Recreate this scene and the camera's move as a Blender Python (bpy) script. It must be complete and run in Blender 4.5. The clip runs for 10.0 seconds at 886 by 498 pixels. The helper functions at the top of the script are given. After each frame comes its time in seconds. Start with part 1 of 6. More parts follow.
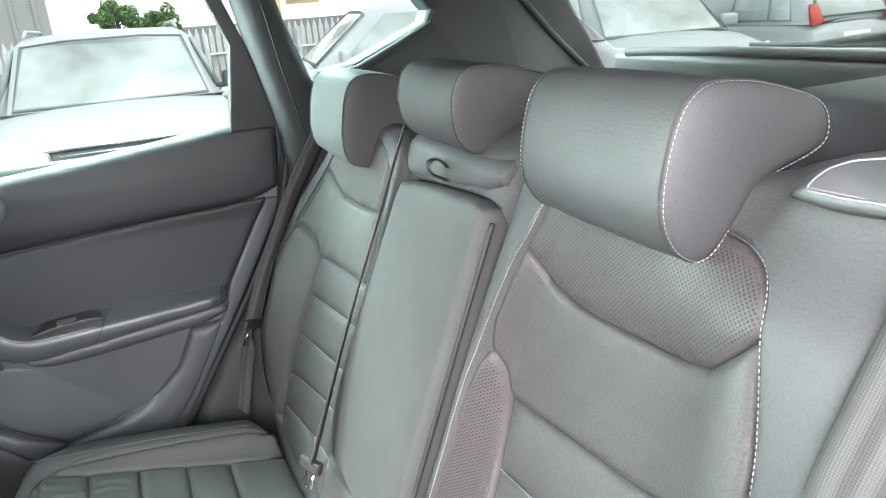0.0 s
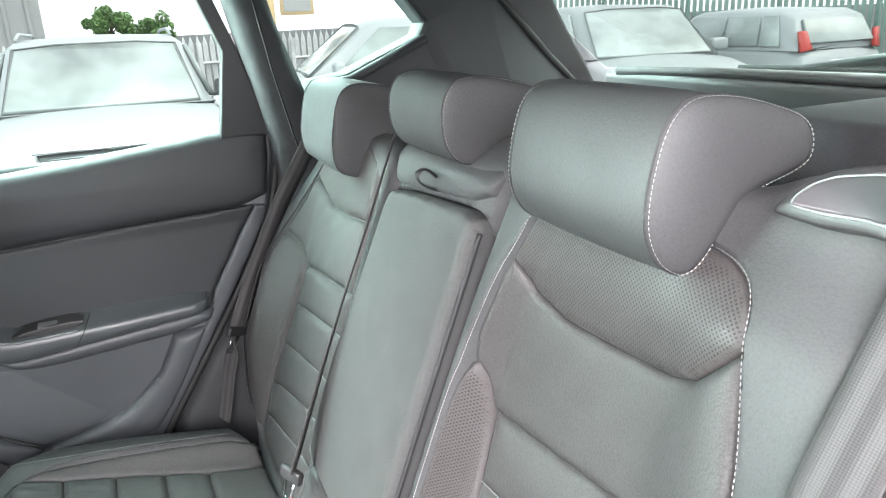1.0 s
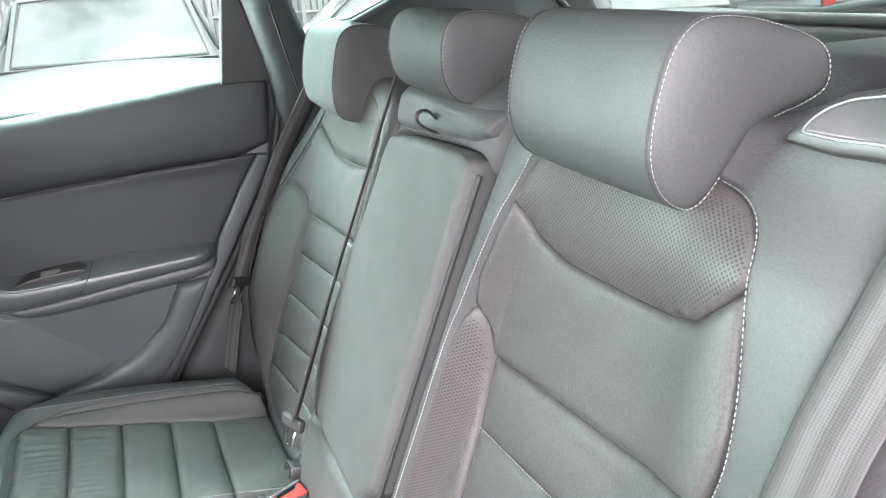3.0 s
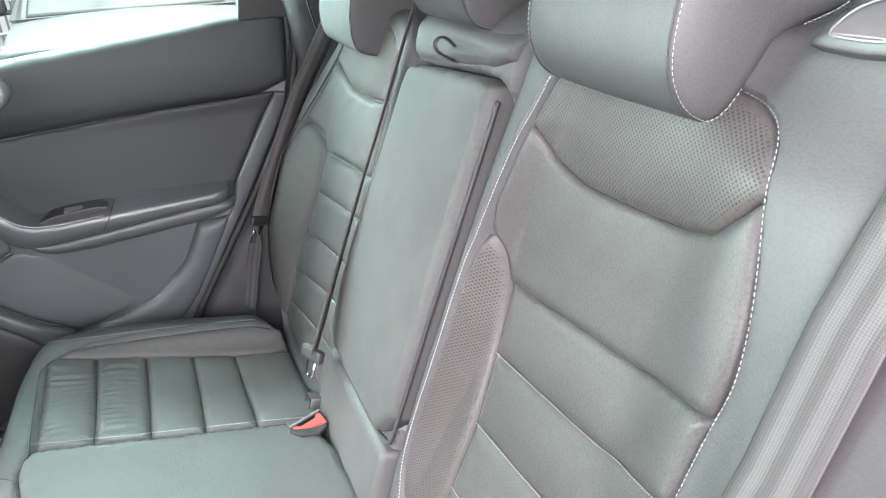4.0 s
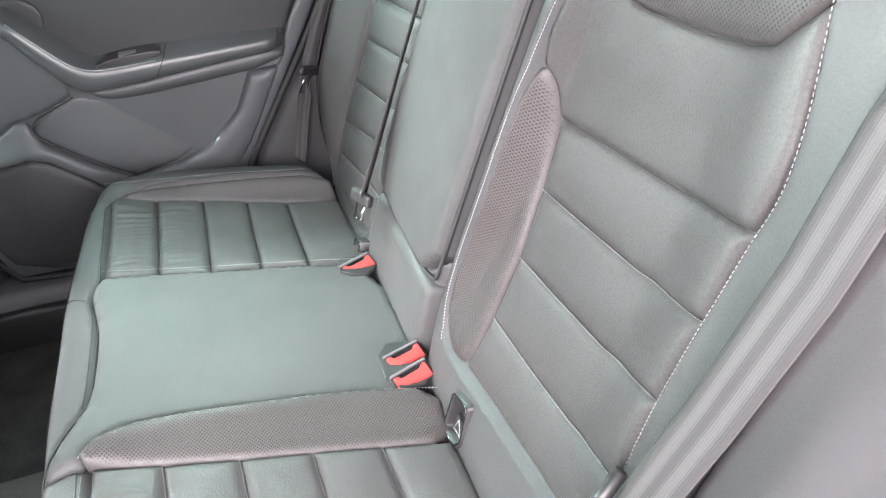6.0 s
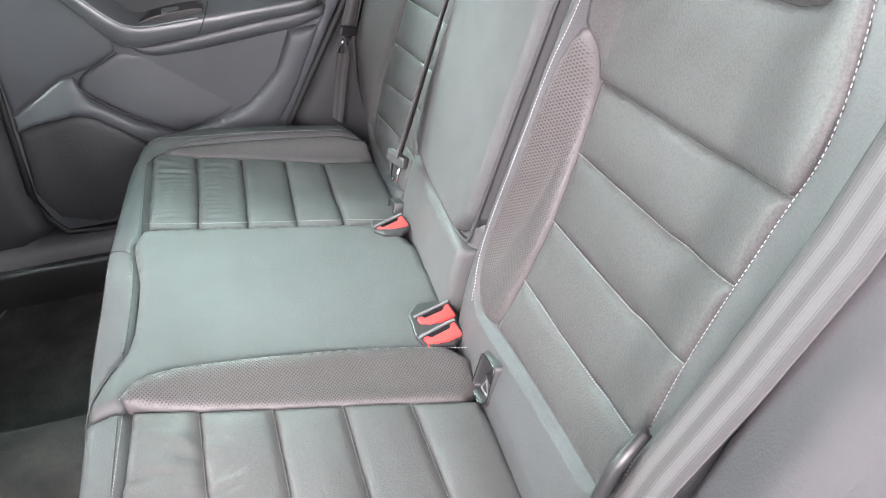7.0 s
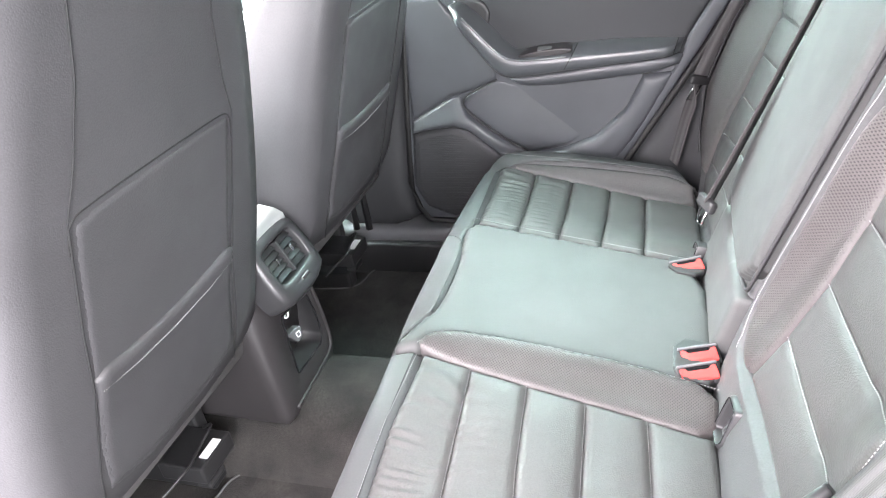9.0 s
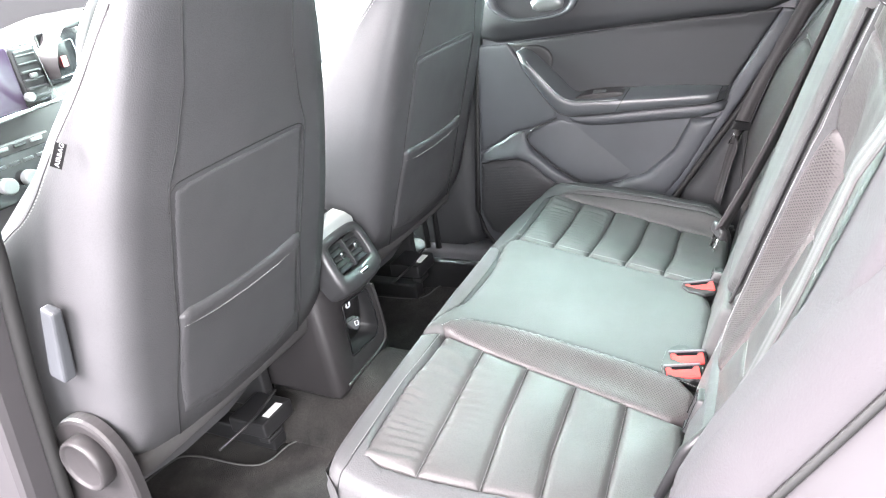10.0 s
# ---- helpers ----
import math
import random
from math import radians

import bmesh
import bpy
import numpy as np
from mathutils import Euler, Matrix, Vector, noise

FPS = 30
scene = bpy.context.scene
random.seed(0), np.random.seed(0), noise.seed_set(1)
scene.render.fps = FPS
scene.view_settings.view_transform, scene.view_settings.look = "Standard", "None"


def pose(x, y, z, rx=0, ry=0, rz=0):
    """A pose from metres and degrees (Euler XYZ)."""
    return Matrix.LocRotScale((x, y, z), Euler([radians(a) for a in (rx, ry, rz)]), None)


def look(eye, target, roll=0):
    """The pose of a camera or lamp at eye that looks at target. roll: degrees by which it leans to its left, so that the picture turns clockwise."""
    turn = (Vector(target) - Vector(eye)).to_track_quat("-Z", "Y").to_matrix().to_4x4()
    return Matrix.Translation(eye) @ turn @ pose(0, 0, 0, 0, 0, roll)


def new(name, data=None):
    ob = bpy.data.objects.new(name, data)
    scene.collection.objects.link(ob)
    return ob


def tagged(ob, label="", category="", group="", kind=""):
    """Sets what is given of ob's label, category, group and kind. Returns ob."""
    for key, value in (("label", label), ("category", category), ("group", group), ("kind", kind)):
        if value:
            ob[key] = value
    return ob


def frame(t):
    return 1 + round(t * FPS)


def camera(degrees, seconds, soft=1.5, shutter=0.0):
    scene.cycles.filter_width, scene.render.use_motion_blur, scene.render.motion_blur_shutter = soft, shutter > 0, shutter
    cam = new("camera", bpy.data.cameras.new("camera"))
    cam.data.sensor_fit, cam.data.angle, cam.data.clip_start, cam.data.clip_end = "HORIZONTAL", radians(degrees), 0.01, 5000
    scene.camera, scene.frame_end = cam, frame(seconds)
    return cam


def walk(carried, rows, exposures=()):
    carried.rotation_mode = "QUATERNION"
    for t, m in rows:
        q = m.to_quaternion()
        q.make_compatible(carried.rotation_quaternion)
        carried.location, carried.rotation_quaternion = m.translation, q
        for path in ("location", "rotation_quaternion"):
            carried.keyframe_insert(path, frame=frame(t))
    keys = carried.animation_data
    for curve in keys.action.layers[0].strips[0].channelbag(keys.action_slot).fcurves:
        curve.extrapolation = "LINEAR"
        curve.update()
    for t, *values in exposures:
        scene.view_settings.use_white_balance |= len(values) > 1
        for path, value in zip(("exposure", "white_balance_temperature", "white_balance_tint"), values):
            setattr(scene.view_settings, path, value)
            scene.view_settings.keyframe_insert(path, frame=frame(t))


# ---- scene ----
cam = camera(64.2, 10.0, soft=1.1)
PATH = [
    (0, (-0.804, 0.119, 1.483), (0.944, -0.602, 0.83), -4.4),
    (0.5, (-0.803, 0.123, 1.477), (0.945, -0.622, 0.852), -3.4),
    (1, (-0.806, 0.118, 1.477), (0.94, -0.64, 0.862), -2.6),
    (1.5, (-0.803, 0.112, 1.471), (0.938, -0.645, 0.844), -2.4),
    (2, (-0.797, 0.109, 1.46), (0.941, -0.638, 0.809), -2.5),
    (3.5, (-0.8, 0.097, 1.442), (0.917, -0.579, 0.67), -2.9),
    (4, (-0.811, 0.107, 1.425), (0.889, -0.531, 0.588), -3.1),
    (4.5, (-0.817, 0.11, 1.415), (0.86, -0.489, 0.503), -3.2),
    (5, (-0.821, 0.108, 1.405), (0.826, -0.441, 0.413), -3.4),
    (5.5, (-0.832, 0.117, 1.399), (0.78, -0.388, 0.328), -3.7),
    (5.7, (-0.836, 0.12, 1.393), (0.763, -0.364, 0.294), -3.7),
    (7, (-0.851, 0.124, 1.382), (0.717, -0.21, 0.186), -4.3),
    (7.5, (-0.864, 0.132, 1.387), (0.723, -0.121, 0.196), -4.4),
    (8, (-0.919, 0.147, 1.403), (0.717, 0.115, 0.253), -5.5),
    (8.5, (-0.946, 0.104, 1.407), (0.706, 0.419, 0.325), -7.9),
    (9, (-0.982, 0.025, 1.414), (0.634, 0.644, 0.412), -9.4),
    (9.5, (-1.06, -0.08, 1.426), (0.533, 0.711, 0.511), -9.9),
    (10, (-1.134, -0.173, 1.415), (0.439, 0.731, 0.574), -8.9),
]
EXPOSURES = [(0.0, 1.84, 6500, 11), (3.3, 1.95, 6500, 12), (5.7, 1.97, 6600, 16), (7.5, 2.09, 6600, 18), (9.0, 2.46, 6550, 17), (10.0, 2.44, 6550, 16)]
walk(cam, [(t, look(eye, target, roll)) for t, eye, target, roll in PATH], EXPOSURES)

# ---- world and light ----
world = bpy.data.worlds.new("sky")
scene.world = world
world.use_nodes = True
wn = world.node_tree
sky = wn.nodes.new("ShaderNodeTexSky")
sky.sky_type = "NISHITA"
sky.sun_disc = False
sky.sun_elevation = radians(48)
sky.sun_rotation = radians(200)
sky.air_density, sky.dust_density, sky.ozone_density = 1.0, 5.0, 1.0
white = wn.nodes.new("ShaderNodeMix")
white.data_type = "RGBA"
white.inputs["Factor"].default_value = 0.7
white.inputs["B"].default_value = (9.0, 9.2, 9.4, 1)
wn.links.new(sky.outputs["Color"], white.inputs["A"])
wn.links.new(white.outputs["Result"], wn.nodes["Background"].inputs["Color"])
wn.nodes["Background"].inputs["Strength"].default_value = 0.085

sun = new("sun", bpy.data.lights.new("sun", "SUN"))
sun.data.energy, sun.data.angle, sun.data.color = 0.6, radians(15), (1.0, 0.96, 0.92)
sun.matrix_world = look((-4, -3, 8), (0, 0, 0))


def opening(name, at, target, w, h, watts, color):
    """An added area lamp that stands in for sky light through one of the car's openings."""
    lamp = new(name, bpy.data.lights.new(name, "AREA"))
    lamp.data.shape, lamp.data.size, lamp.data.size_y = "RECTANGLE", w, h
    lamp.data.energy, lamp.data.color = watts, color
    lamp.matrix_world = look(at, target)


opening("doorway_light", (-2.4, 1.3, 2.3), (-0.2, -0.05, 0.85), 2.0, 1.7, 116, (1.0, 0.955, 0.975))
opening("rear_doorway_light", (-2.5, -0.9, 1.6), (0.4, 0.5, 0.85), 1.4, 1.4, 48, (0.96, 0.99, 1.0))
opening("windscreen_light", (-0.15, 2.6, 1.95), (-0.1, 0.2, 0.95), 1.3, 0.7, 115, (0.93, 0.97, 0.96))
opening("front_window_light", (0.72, 1.35, 1.38), (-0.3, 0.2, 0.8), 0.9, 0.34, 66, (0.76, 1.0, 0.93))
opening("far_window_light", (1.95, 0.95, 2.65), (0.2, 0.2, 0.9), 3.2, 1.5, 150, (0.72, 1.0, 0.95))
opening("far_high_light", (2.2, 0.5, 3.7), (0.35, 0.15, 0.9), 3.0, 2.2, 200, (0.66, 1.0, 0.93))
opening("rear_window_light", (0.1, -1.65, 2.1), (0.0, 0.2, 0.8), 1.3, 0.7, 14, (0.86, 1.0, 0.95))


# ---- materials ----
class Nodes:
    """A small helper round a material's node tree."""

    def __init__(self, name):
        self.mat = bpy.data.materials.new(name)
        self.mat.use_nodes = True
        self.tree = self.mat.node_tree
        self.bsdf = self.tree.nodes["Principled BSDF"]

    def add(self, kind, **values):
        node = self.tree.nodes.new(kind)
        for key, value in values.items():
            if key in node.inputs:
                node.inputs[key].default_value = value
        return node

    def link(self, a, b):
        self.tree.links.new(a, b)

    def math(self, op, a, b=None):
        node = self.tree.nodes.new("ShaderNodeMath")
        node.operation = op
        for slot, value in zip(node.inputs, (a, b)):
            if value is None:
                continue
            if isinstance(value, (int, float)):
                slot.default_value = value
            else:
                self.link(value, slot)
        return node.outputs[0]

    def coords(self, kind="Object"):
        return self.tree.nodes.new("ShaderNodeTexCoord").outputs[kind]

    def noise(self, scale, detail=3.0, vector=None):
        node = self.add("ShaderNodeTexNoise", Scale=scale, Detail=detail)
        self.link(vector if vector is not None else self.coords(), node.inputs["Vector"])
        return node.outputs["Fac"]

    def ramp(self, fac, a, b, low=0.3, high=0.7):
        node = self.tree.nodes.new("ShaderNodeValToRGB")
        node.color_ramp.elements[0].position, node.color_ramp.elements[1].position = low, high
        node.color_ramp.elements[0].color, node.color_ramp.elements[1].color = (*a, 1), (*b, 1)
        self.link(fac, node.inputs["Fac"])
        return node.outputs["Color"]

    def bump(self, height, strength, distance, before=None):
        node = self.add("ShaderNodeBump", Strength=strength, Distance=distance)
        self.link(height, node.inputs["Height"])
        if before is not None:
            self.link(before, node.inputs["Normal"])
        return node.outputs["Normal"]


def tint(c, k):
    return tuple(min(1.0, v * k) for v in c)


def surface(name, color, rough=0.5, metal=0.0, spread=0.12, scale=6.0, grain=300.0, relief=0.15, depth=0.0004, spec=0.5, coat=0.0):
    """A plain surface with blotches at one scale and fine grain at another."""
    n = Nodes(name)
    big, fine = n.noise(scale, 4), n.noise(grain, 2)
    n.link(n.ramp(big, tint(color, 1 - spread), tint(color, 1 + spread)), n.bsdf.inputs["Base Color"])
    wear = n.math("ADD", n.math("MULTIPLY", n.math("SUBTRACT", big, 0.5), 0.18), rough)
    n.link(wear, n.bsdf.inputs["Roughness"])
    n.bsdf.inputs["Metallic"].default_value = metal
    n.bsdf.inputs["Specular IOR Level"].default_value = spec
    n.bsdf.inputs["Coat Weight"].default_value = coat
    n.bsdf.inputs["Coat Roughness"].default_value = 0.05
    if relief:
        n.link(n.bump(fine, relief, depth), n.bsdf.inputs["Normal"])
    return n.mat


def leather(name, color, rough=0.46, perforated=0.0, crease=0.35, speck=1.0):
    """Pebbled leather; perforated gives the pitch of its small holes in metres."""
    n = Nodes(name)
    big = n.noise(5.0, 4)
    pebble = n.add("ShaderNodeTexVoronoi", Scale=520.0)
    pebble.feature = "SMOOTH_F1"
    n.link(n.coords(), pebble.inputs["Vector"])
    mid = n.noise(38.0, 3)
    color_out = n.ramp(big, tint(color, 0.86), tint(color, 1.12))
    grain = n.tree.nodes.new("ShaderNodeMix")
    grain.data_type, grain.blend_type = "RGBA", "MULTIPLY"
    grain.inputs["Factor"].default_value = 1.0
    n.link(color_out, grain.inputs["A"])
    n.link(n.ramp(pebble.outputs["Distance"], (1 + 0.2 * speck,) * 3, (1 - 0.38 * speck,) * 3, 0.1, 0.75), grain.inputs["B"])
    color_out = grain.outputs["Result"]
    normal = n.bump(mid, crease, 0.0005)
    normal = n.bump(pebble.outputs["Distance"], 0.25 + 0.45 * speck, 0.0006, normal)
    rough_out = n.math("ADD", n.math("MULTIPLY", n.math("SUBTRACT", n.noise(14.0, 3), 0.5), 0.22), rough)
    if perforated:
        split = n.tree.nodes.new("ShaderNodeSeparateXYZ")
        n.link(n.coords("UV"), split.inputs[0])
        a = n.math("DIVIDE", n.math("ADD", split.outputs[0], split.outputs[1]), perforated)
        b = n.math("DIVIDE", n.math("SUBTRACT", split.outputs[0], split.outputs[1]), perforated)
        da = n.math("SUBTRACT", n.math("FRACT", n.math("ADD", a, 100.0)), 0.5)
        db = n.math("SUBTRACT", n.math("FRACT", n.math("ADD", b, 100.0)), 0.5)
        dist = n.math("ADD", n.math("MULTIPLY", da, da), n.math("MULTIPLY", db, db))
        hole = n.add("ShaderNodeMapRange")
        n.link(dist, hole.inputs["Value"])
        hole.inputs["From Min"].default_value, hole.inputs["From Max"].default_value = 0.05, 0.12
        rim = n.tree.nodes.new("ShaderNodeAttribute")
        rim.attribute_name = "rim"
        solid = n.math("MAXIMUM", hole.outputs[0], n.math("SUBTRACT", 1.0, rim.outputs["Fac"]))
        mix = n.tree.nodes.new("ShaderNodeMix")
        mix.data_type = "RGBA"
        n.link(solid, mix.inputs["Factor"])
        mix.inputs["A"].default_value = (*tint(color, 0.26), 1)
        n.link(color_out, mix.inputs["B"])
        color_out = mix.outputs["Result"]
        normal = n.bump(solid, 0.8, 0.0008, normal)
    n.link(color_out, n.bsdf.inputs["Base Color"])
    n.link(rough_out, n.bsdf.inputs["Roughness"])
    n.bsdf.inputs["Specular IOR Level"].default_value = 0.38
    n.link(normal, n.bsdf.inputs["Normal"])
    return n.mat


def webbing(name, color):
    """Woven belt webbing with lengthwise bands across its width (UV x)."""
    n = Nodes(name)
    split = n.tree.nodes.new("ShaderNodeSeparateXYZ")
    n.link(n.coords("UV"), split.inputs[0])
    band = n.math("SINE", n.math("ADD", n.math("MULTIPLY", split.outputs[0], 6.283 / 0.0184), -1.571))
    weave = n.math("SINE", n.math("MULTIPLY", split.outputs[1], 6.283 / 0.0018))
    rib = n.math("SINE", n.math("MULTIPLY", split.outputs[0], 6.283 / 0.0021))
    fac = n.math("ADD", n.math("ADD", n.math("MULTIPLY", band, 0.26), n.math("MULTIPLY", rib, 0.12)), 0.5)
    n.link(n.ramp(fac, tint(color, 0.72), tint(color, 1.22), 0.36, 0.64), n.bsdf.inputs["Base Color"])
    n.bsdf.inputs["Roughness"].default_value = 0.75
    n.bsdf.inputs["Specular IOR Level"].default_value = 0.3
    normal = n.bump(weave, 0.15, 0.0003)
    n.link(n.bump(rib, 0.3, 0.0003, normal), n.bsdf.inputs["Normal"])
    return n.mat


def carpet(name, color):
    n = Nodes(name)
    fibre, patch = n.noise(500.0, 5), n.noise(14.0, 6)
    tuft = n.tree.nodes.new("ShaderNodeMix")
    tuft.data_type, tuft.blend_type = "RGBA", "MULTIPLY"
    tuft.inputs["Factor"].default_value = 1.0
    n.link(n.ramp(patch, tint(color, 0.4), tint(color, 2.2)), tuft.inputs["A"])
    n.link(n.ramp(n.noise(260.0, 3), (0.65, 0.65, 0.65), (1.3, 1.3, 1.3), 0.35, 0.65), tuft.inputs["B"])
    n.link(tuft.outputs["Result"], n.bsdf.inputs["Base Color"])
    n.bsdf.inputs["Roughness"].default_value = 0.95
    n.bsdf.inputs["Sheen Weight"].default_value = 0.04
    n.link(n.bump(fibre, 0.9, 0.003), n.bsdf.inputs["Normal"])
    return n.mat


def glass(name, color=(0.86, 0.96, 0.92)):
    n = Nodes(name)
    n.bsdf.inputs["Base Color"].default_value = (*color, 1)
    n.bsdf.inputs["Transmission Weight"].default_value = 1.0
    n.bsdf.inputs["Roughness"].default_value = 0.0
    n.bsdf.inputs["IOR"].default_value = 1.45
    return n.mat


def lit(name, color, strength):
    n = Nodes(name)
    n.bsdf.inputs["Base Color"].default_value = (*tint(color, 0.2), 1)
    n.bsdf.inputs["Emission Color"].default_value = (*color, 1)
    n.bsdf.inputs["Emission Strength"].default_value = strength
    return n.mat


CHARCOAL = (0.0512, 0.0484, 0.0484)
LEATHER = leather("charcoal_leather", (0.0485, 0.0485, 0.0500), rough=0.58, crease=0.05, speck=0.36)
SMOOTH = leather("smooth_leather", CHARCOAL, rough=0.52, crease=0.10, speck=0.7)
PLAIN = leather("plain_leather", (0.0485, 0.0492, 0.0490), rough=0.60, crease=0.05, speck=0.2)
WRINKLED = leather("wrinkled_leather", CHARCOAL, rough=0.53, crease=0.6, speck=0.4)
PERFORATED = leather("perforated_leather", (0.0565, 0.0510, 0.0505), rough=0.48, perforated=0.0046, speck=0.2)
SEATBACK = leather("seatback_leather", (0.063, 0.0625, 0.066), rough=0.47, crease=0.08, speck=0.3)
STITCH = surface("pale_thread", (0.29, 0.29, 0.288), rough=0.8, relief=0)
THREAD = surface("grey_thread", (0.22, 0.22, 0.22), rough=0.8, relief=0)
PIPING = surface("dark_seam", (0.02, 0.02, 0.021), rough=0.6)
PLASTIC = surface("charcoal_plastic", (0.11, 0.11, 0.115), rough=0.5, grain=900, relief=0.25)
DOORPLASTIC = surface("door_plastic", (0.057, 0.061, 0.067), rough=0.45, grain=800, relief=0.3)
ARMPLASTIC = surface("armrest_plastic", (0.066, 0.071, 0.076), rough=0.3, grain=900, relief=0.15)
SOFTTRIM = surface("soft_door_trim", (0.021, 0.0225, 0.025), rough=0.62, grain=600, relief=0.3)
SATIN = surface("satin_trim", (0.2, 0.21, 0.21), rough=0.3, metal=0.5)
DARKTRIM = surface("dark_console_plastic", (0.026, 0.024, 0.025), rough=0.48, grain=900, relief=0.25)
BLACK = surface("black_plastic", (0.018, 0.018, 0.019), rough=0.45, grain=900)
GLOSSBLACK = surface("gloss_black", (0.01, 0.01, 0.011), rough=0.12, relief=0, coat=0.6)
CHROME = surface("chrome", (0.75, 0.75, 0.76), rough=0.12, metal=1.0, relief=0)
RED = surface("red_button", (0.56, 0.035, 0.03), rough=0.65, grain=900)
WEB = webbing("belt_webbing", (0.060, 0.057, 0.058))
CARPET = carpet("floor_carpet", (0.015, 0.0135, 0.0125))
MATCARPET = carpet("mat_carpet", (0.019, 0.0172, 0.0165))
BINDING = surface("mat_binding", (0.10, 0.10, 0.10), rough=0.85, grain=500, relief=0.4)
VENTTRIM = surface("vent_trim", (0.038, 0.038, 0.040), rough=0.36, metal=0.2, grain=900)
BOOTCARPET = surface("boot_carpet", (0.050, 0.051, 0.054), rough=0.95, grain=420, relief=0.8, depth=0.002, spec=0.2)
PILLAR = surface("pillar_trim", (0.024, 0.025, 0.027), rough=0.65, grain=500, relief=0.2)
HEADLINER = surface("headliner", (0.06, 0.058, 0.058), rough=0.9, grain=500, relief=0.3)
BRIGHTSATIN = surface("bright_satin", (0.42, 0.44, 0.43), rough=0.35, metal=0.3)
SIDEGREY = surface("side_trim_plastic", (0.052, 0.0488, 0.0522), rough=0.78, spec=0.15, grain=420, relief=0.7, depth=0.0006, spread=0.08)
BOWLGREY = surface("smooth_grey_plastic", (0.075, 0.075, 0.078), rough=0.34, relief=0)
GRILLEDARK = surface("speaker_grille_plastic", (0.030, 0.031, 0.033), rough=0.6, grain=1200, relief=0.5)
RUBBER = surface("rubber_seal", (0.015, 0.015, 0.015), rough=0.6)
LABEL = surface("white_label", (0.8, 0.8, 0.8), rough=0.5, relief=0)
BODYGREY = surface("grey_car_paint", (0.050, 0.047, 0.050), rough=0.55, relief=0, spec=0.3)
GLASS = glass("tinted_glass")
SCREEN = surface("dark_screen", (0.03, 0.02, 0.035), rough=0.08, relief=0)
GLOW = lit("instrument_display", (0.7, 0.2, 0.22), 0.35)


# ---- building helpers ----
def link_mesh(name, verts, faces, material, smooth=True, uvs=None):
    me = bpy.data.meshes.new(name)
    me.from_pydata([tuple(v) for v in verts], [], faces)
    if uvs is not None:
        layer = me.uv_layers.new(name="UVMap")
        idx = np.zeros(len(me.loops), dtype=np.int32)
        me.loops.foreach_get("vertex_index", idx)
        layer.data.foreach_set("uv", np.asarray(uvs, dtype=np.float32)[idx].ravel())
    me.polygons.foreach_set("use_smooth", [smooth] * len(me.polygons))
    me.materials.append(material)
    me.update()
    return me


def thing(name, at=(0, 0, 0), label="", category="", group="", kind=""):
    ob = new(name)
    ob.empty_display_size = 0.05
    ob.location = at
    return tagged(ob, label, category, group, kind)


def part(name, me, parent=None, label=""):
    """Link a mesh, built in world coordinates, as one part of its thing."""
    ob = new(name, me)
    if parent is not None:
        top, at = parent, Vector((0, 0, 0))
        while top is not None:
            at += top.location
            top = top.parent
        ob.parent = parent
        ob.location = -at
    if label:
        ob["label"] = label
    return ob


def chaikin(points, times=2, closed=True):
    pts = [np.array(p, dtype=float) for p in points]
    for _ in range(times):
        out = [] if closed else [pts[0]]
        n = len(pts)
        for i in range(n if closed else n - 1):
            a, b = pts[i], pts[(i + 1) % n]
            out += [a * 0.75 + b * 0.25, a * 0.25 + b * 0.75]
        if not closed:
            out.append(pts[-1])
        pts = out
    return [tuple(p) for p in pts]


def rounded(poly, r, n=4):
    """A polygon with its corners rounded by about r."""
    out = []
    for i, p in enumerate(poly):
        p = np.array(p, dtype=float)
        a, b = np.array(poly[i - 1], dtype=float), np.array(poly[(i + 1) % len(poly)], dtype=float)
        pa = p + (a - p) * min(0.45, r / np.linalg.norm(a - p))
        pb = p + (b - p) * min(0.45, r / np.linalg.norm(b - p))
        for k in range(n):
            t = k / (n - 1)
            out.append(tuple((1 - t) ** 2 * pa + 2 * t * (1 - t) * p + t * t * pb))
    return out


def resample(points, step, closed=True):
    pts = np.array(points, dtype=float)
    if closed:
        pts = np.vstack([pts, pts[:1]])
    seg = np.linalg.norm(np.diff(pts, axis=0), axis=1)
    run = np.concatenate([[0], np.cumsum(seg)])
    n = max(3, int(round(run[-1] / step)))
    at = np.linspace(0, run[-1], n + 1)
    if closed:
        at = at[:-1]
    return np.stack([np.interp(at, run, pts[:, k]) for k in range(pts.shape[1])], axis=1)


def inside(poly, pts):
    x, y = pts[:, 0], pts[:, 1]
    res = np.zeros(len(pts), dtype=bool)
    j = len(poly) - 1
    for i in range(len(poly)):
        (xi, yi), (xj, yj) = poly[i], poly[j]
        if yi != yj:
            res ^= ((yi > y) != (yj > y)) & (x < (xj - xi) * (y - yi) / (yj - yi) + xi)
        j = i
    return res


def edge_distance(poly, pts):
    poly = np.asarray(poly, dtype=float)
    best = np.full(len(pts), 1e9)
    for a, b in zip(poly, np.roll(poly, -1, axis=0)):
        ab = b - a
        t = np.clip(((pts - a) @ ab) / max(1e-12, ab @ ab), 0, 1)
        best = np.minimum(best, np.linalg.norm(pts - (a + t[:, None] * ab), axis=1))
    return best


def swelling(d, height, r):
    """How high padding stands at the distance d from its edge."""
    crisp = np.clip(d / (r * 0.4), 0, 1)
    return height * (0.62 * (1 - (1 - crisp) ** 2) + 0.38 * np.sin(np.clip(d / (r * 2.0), 0, 1) * np.pi / 2))


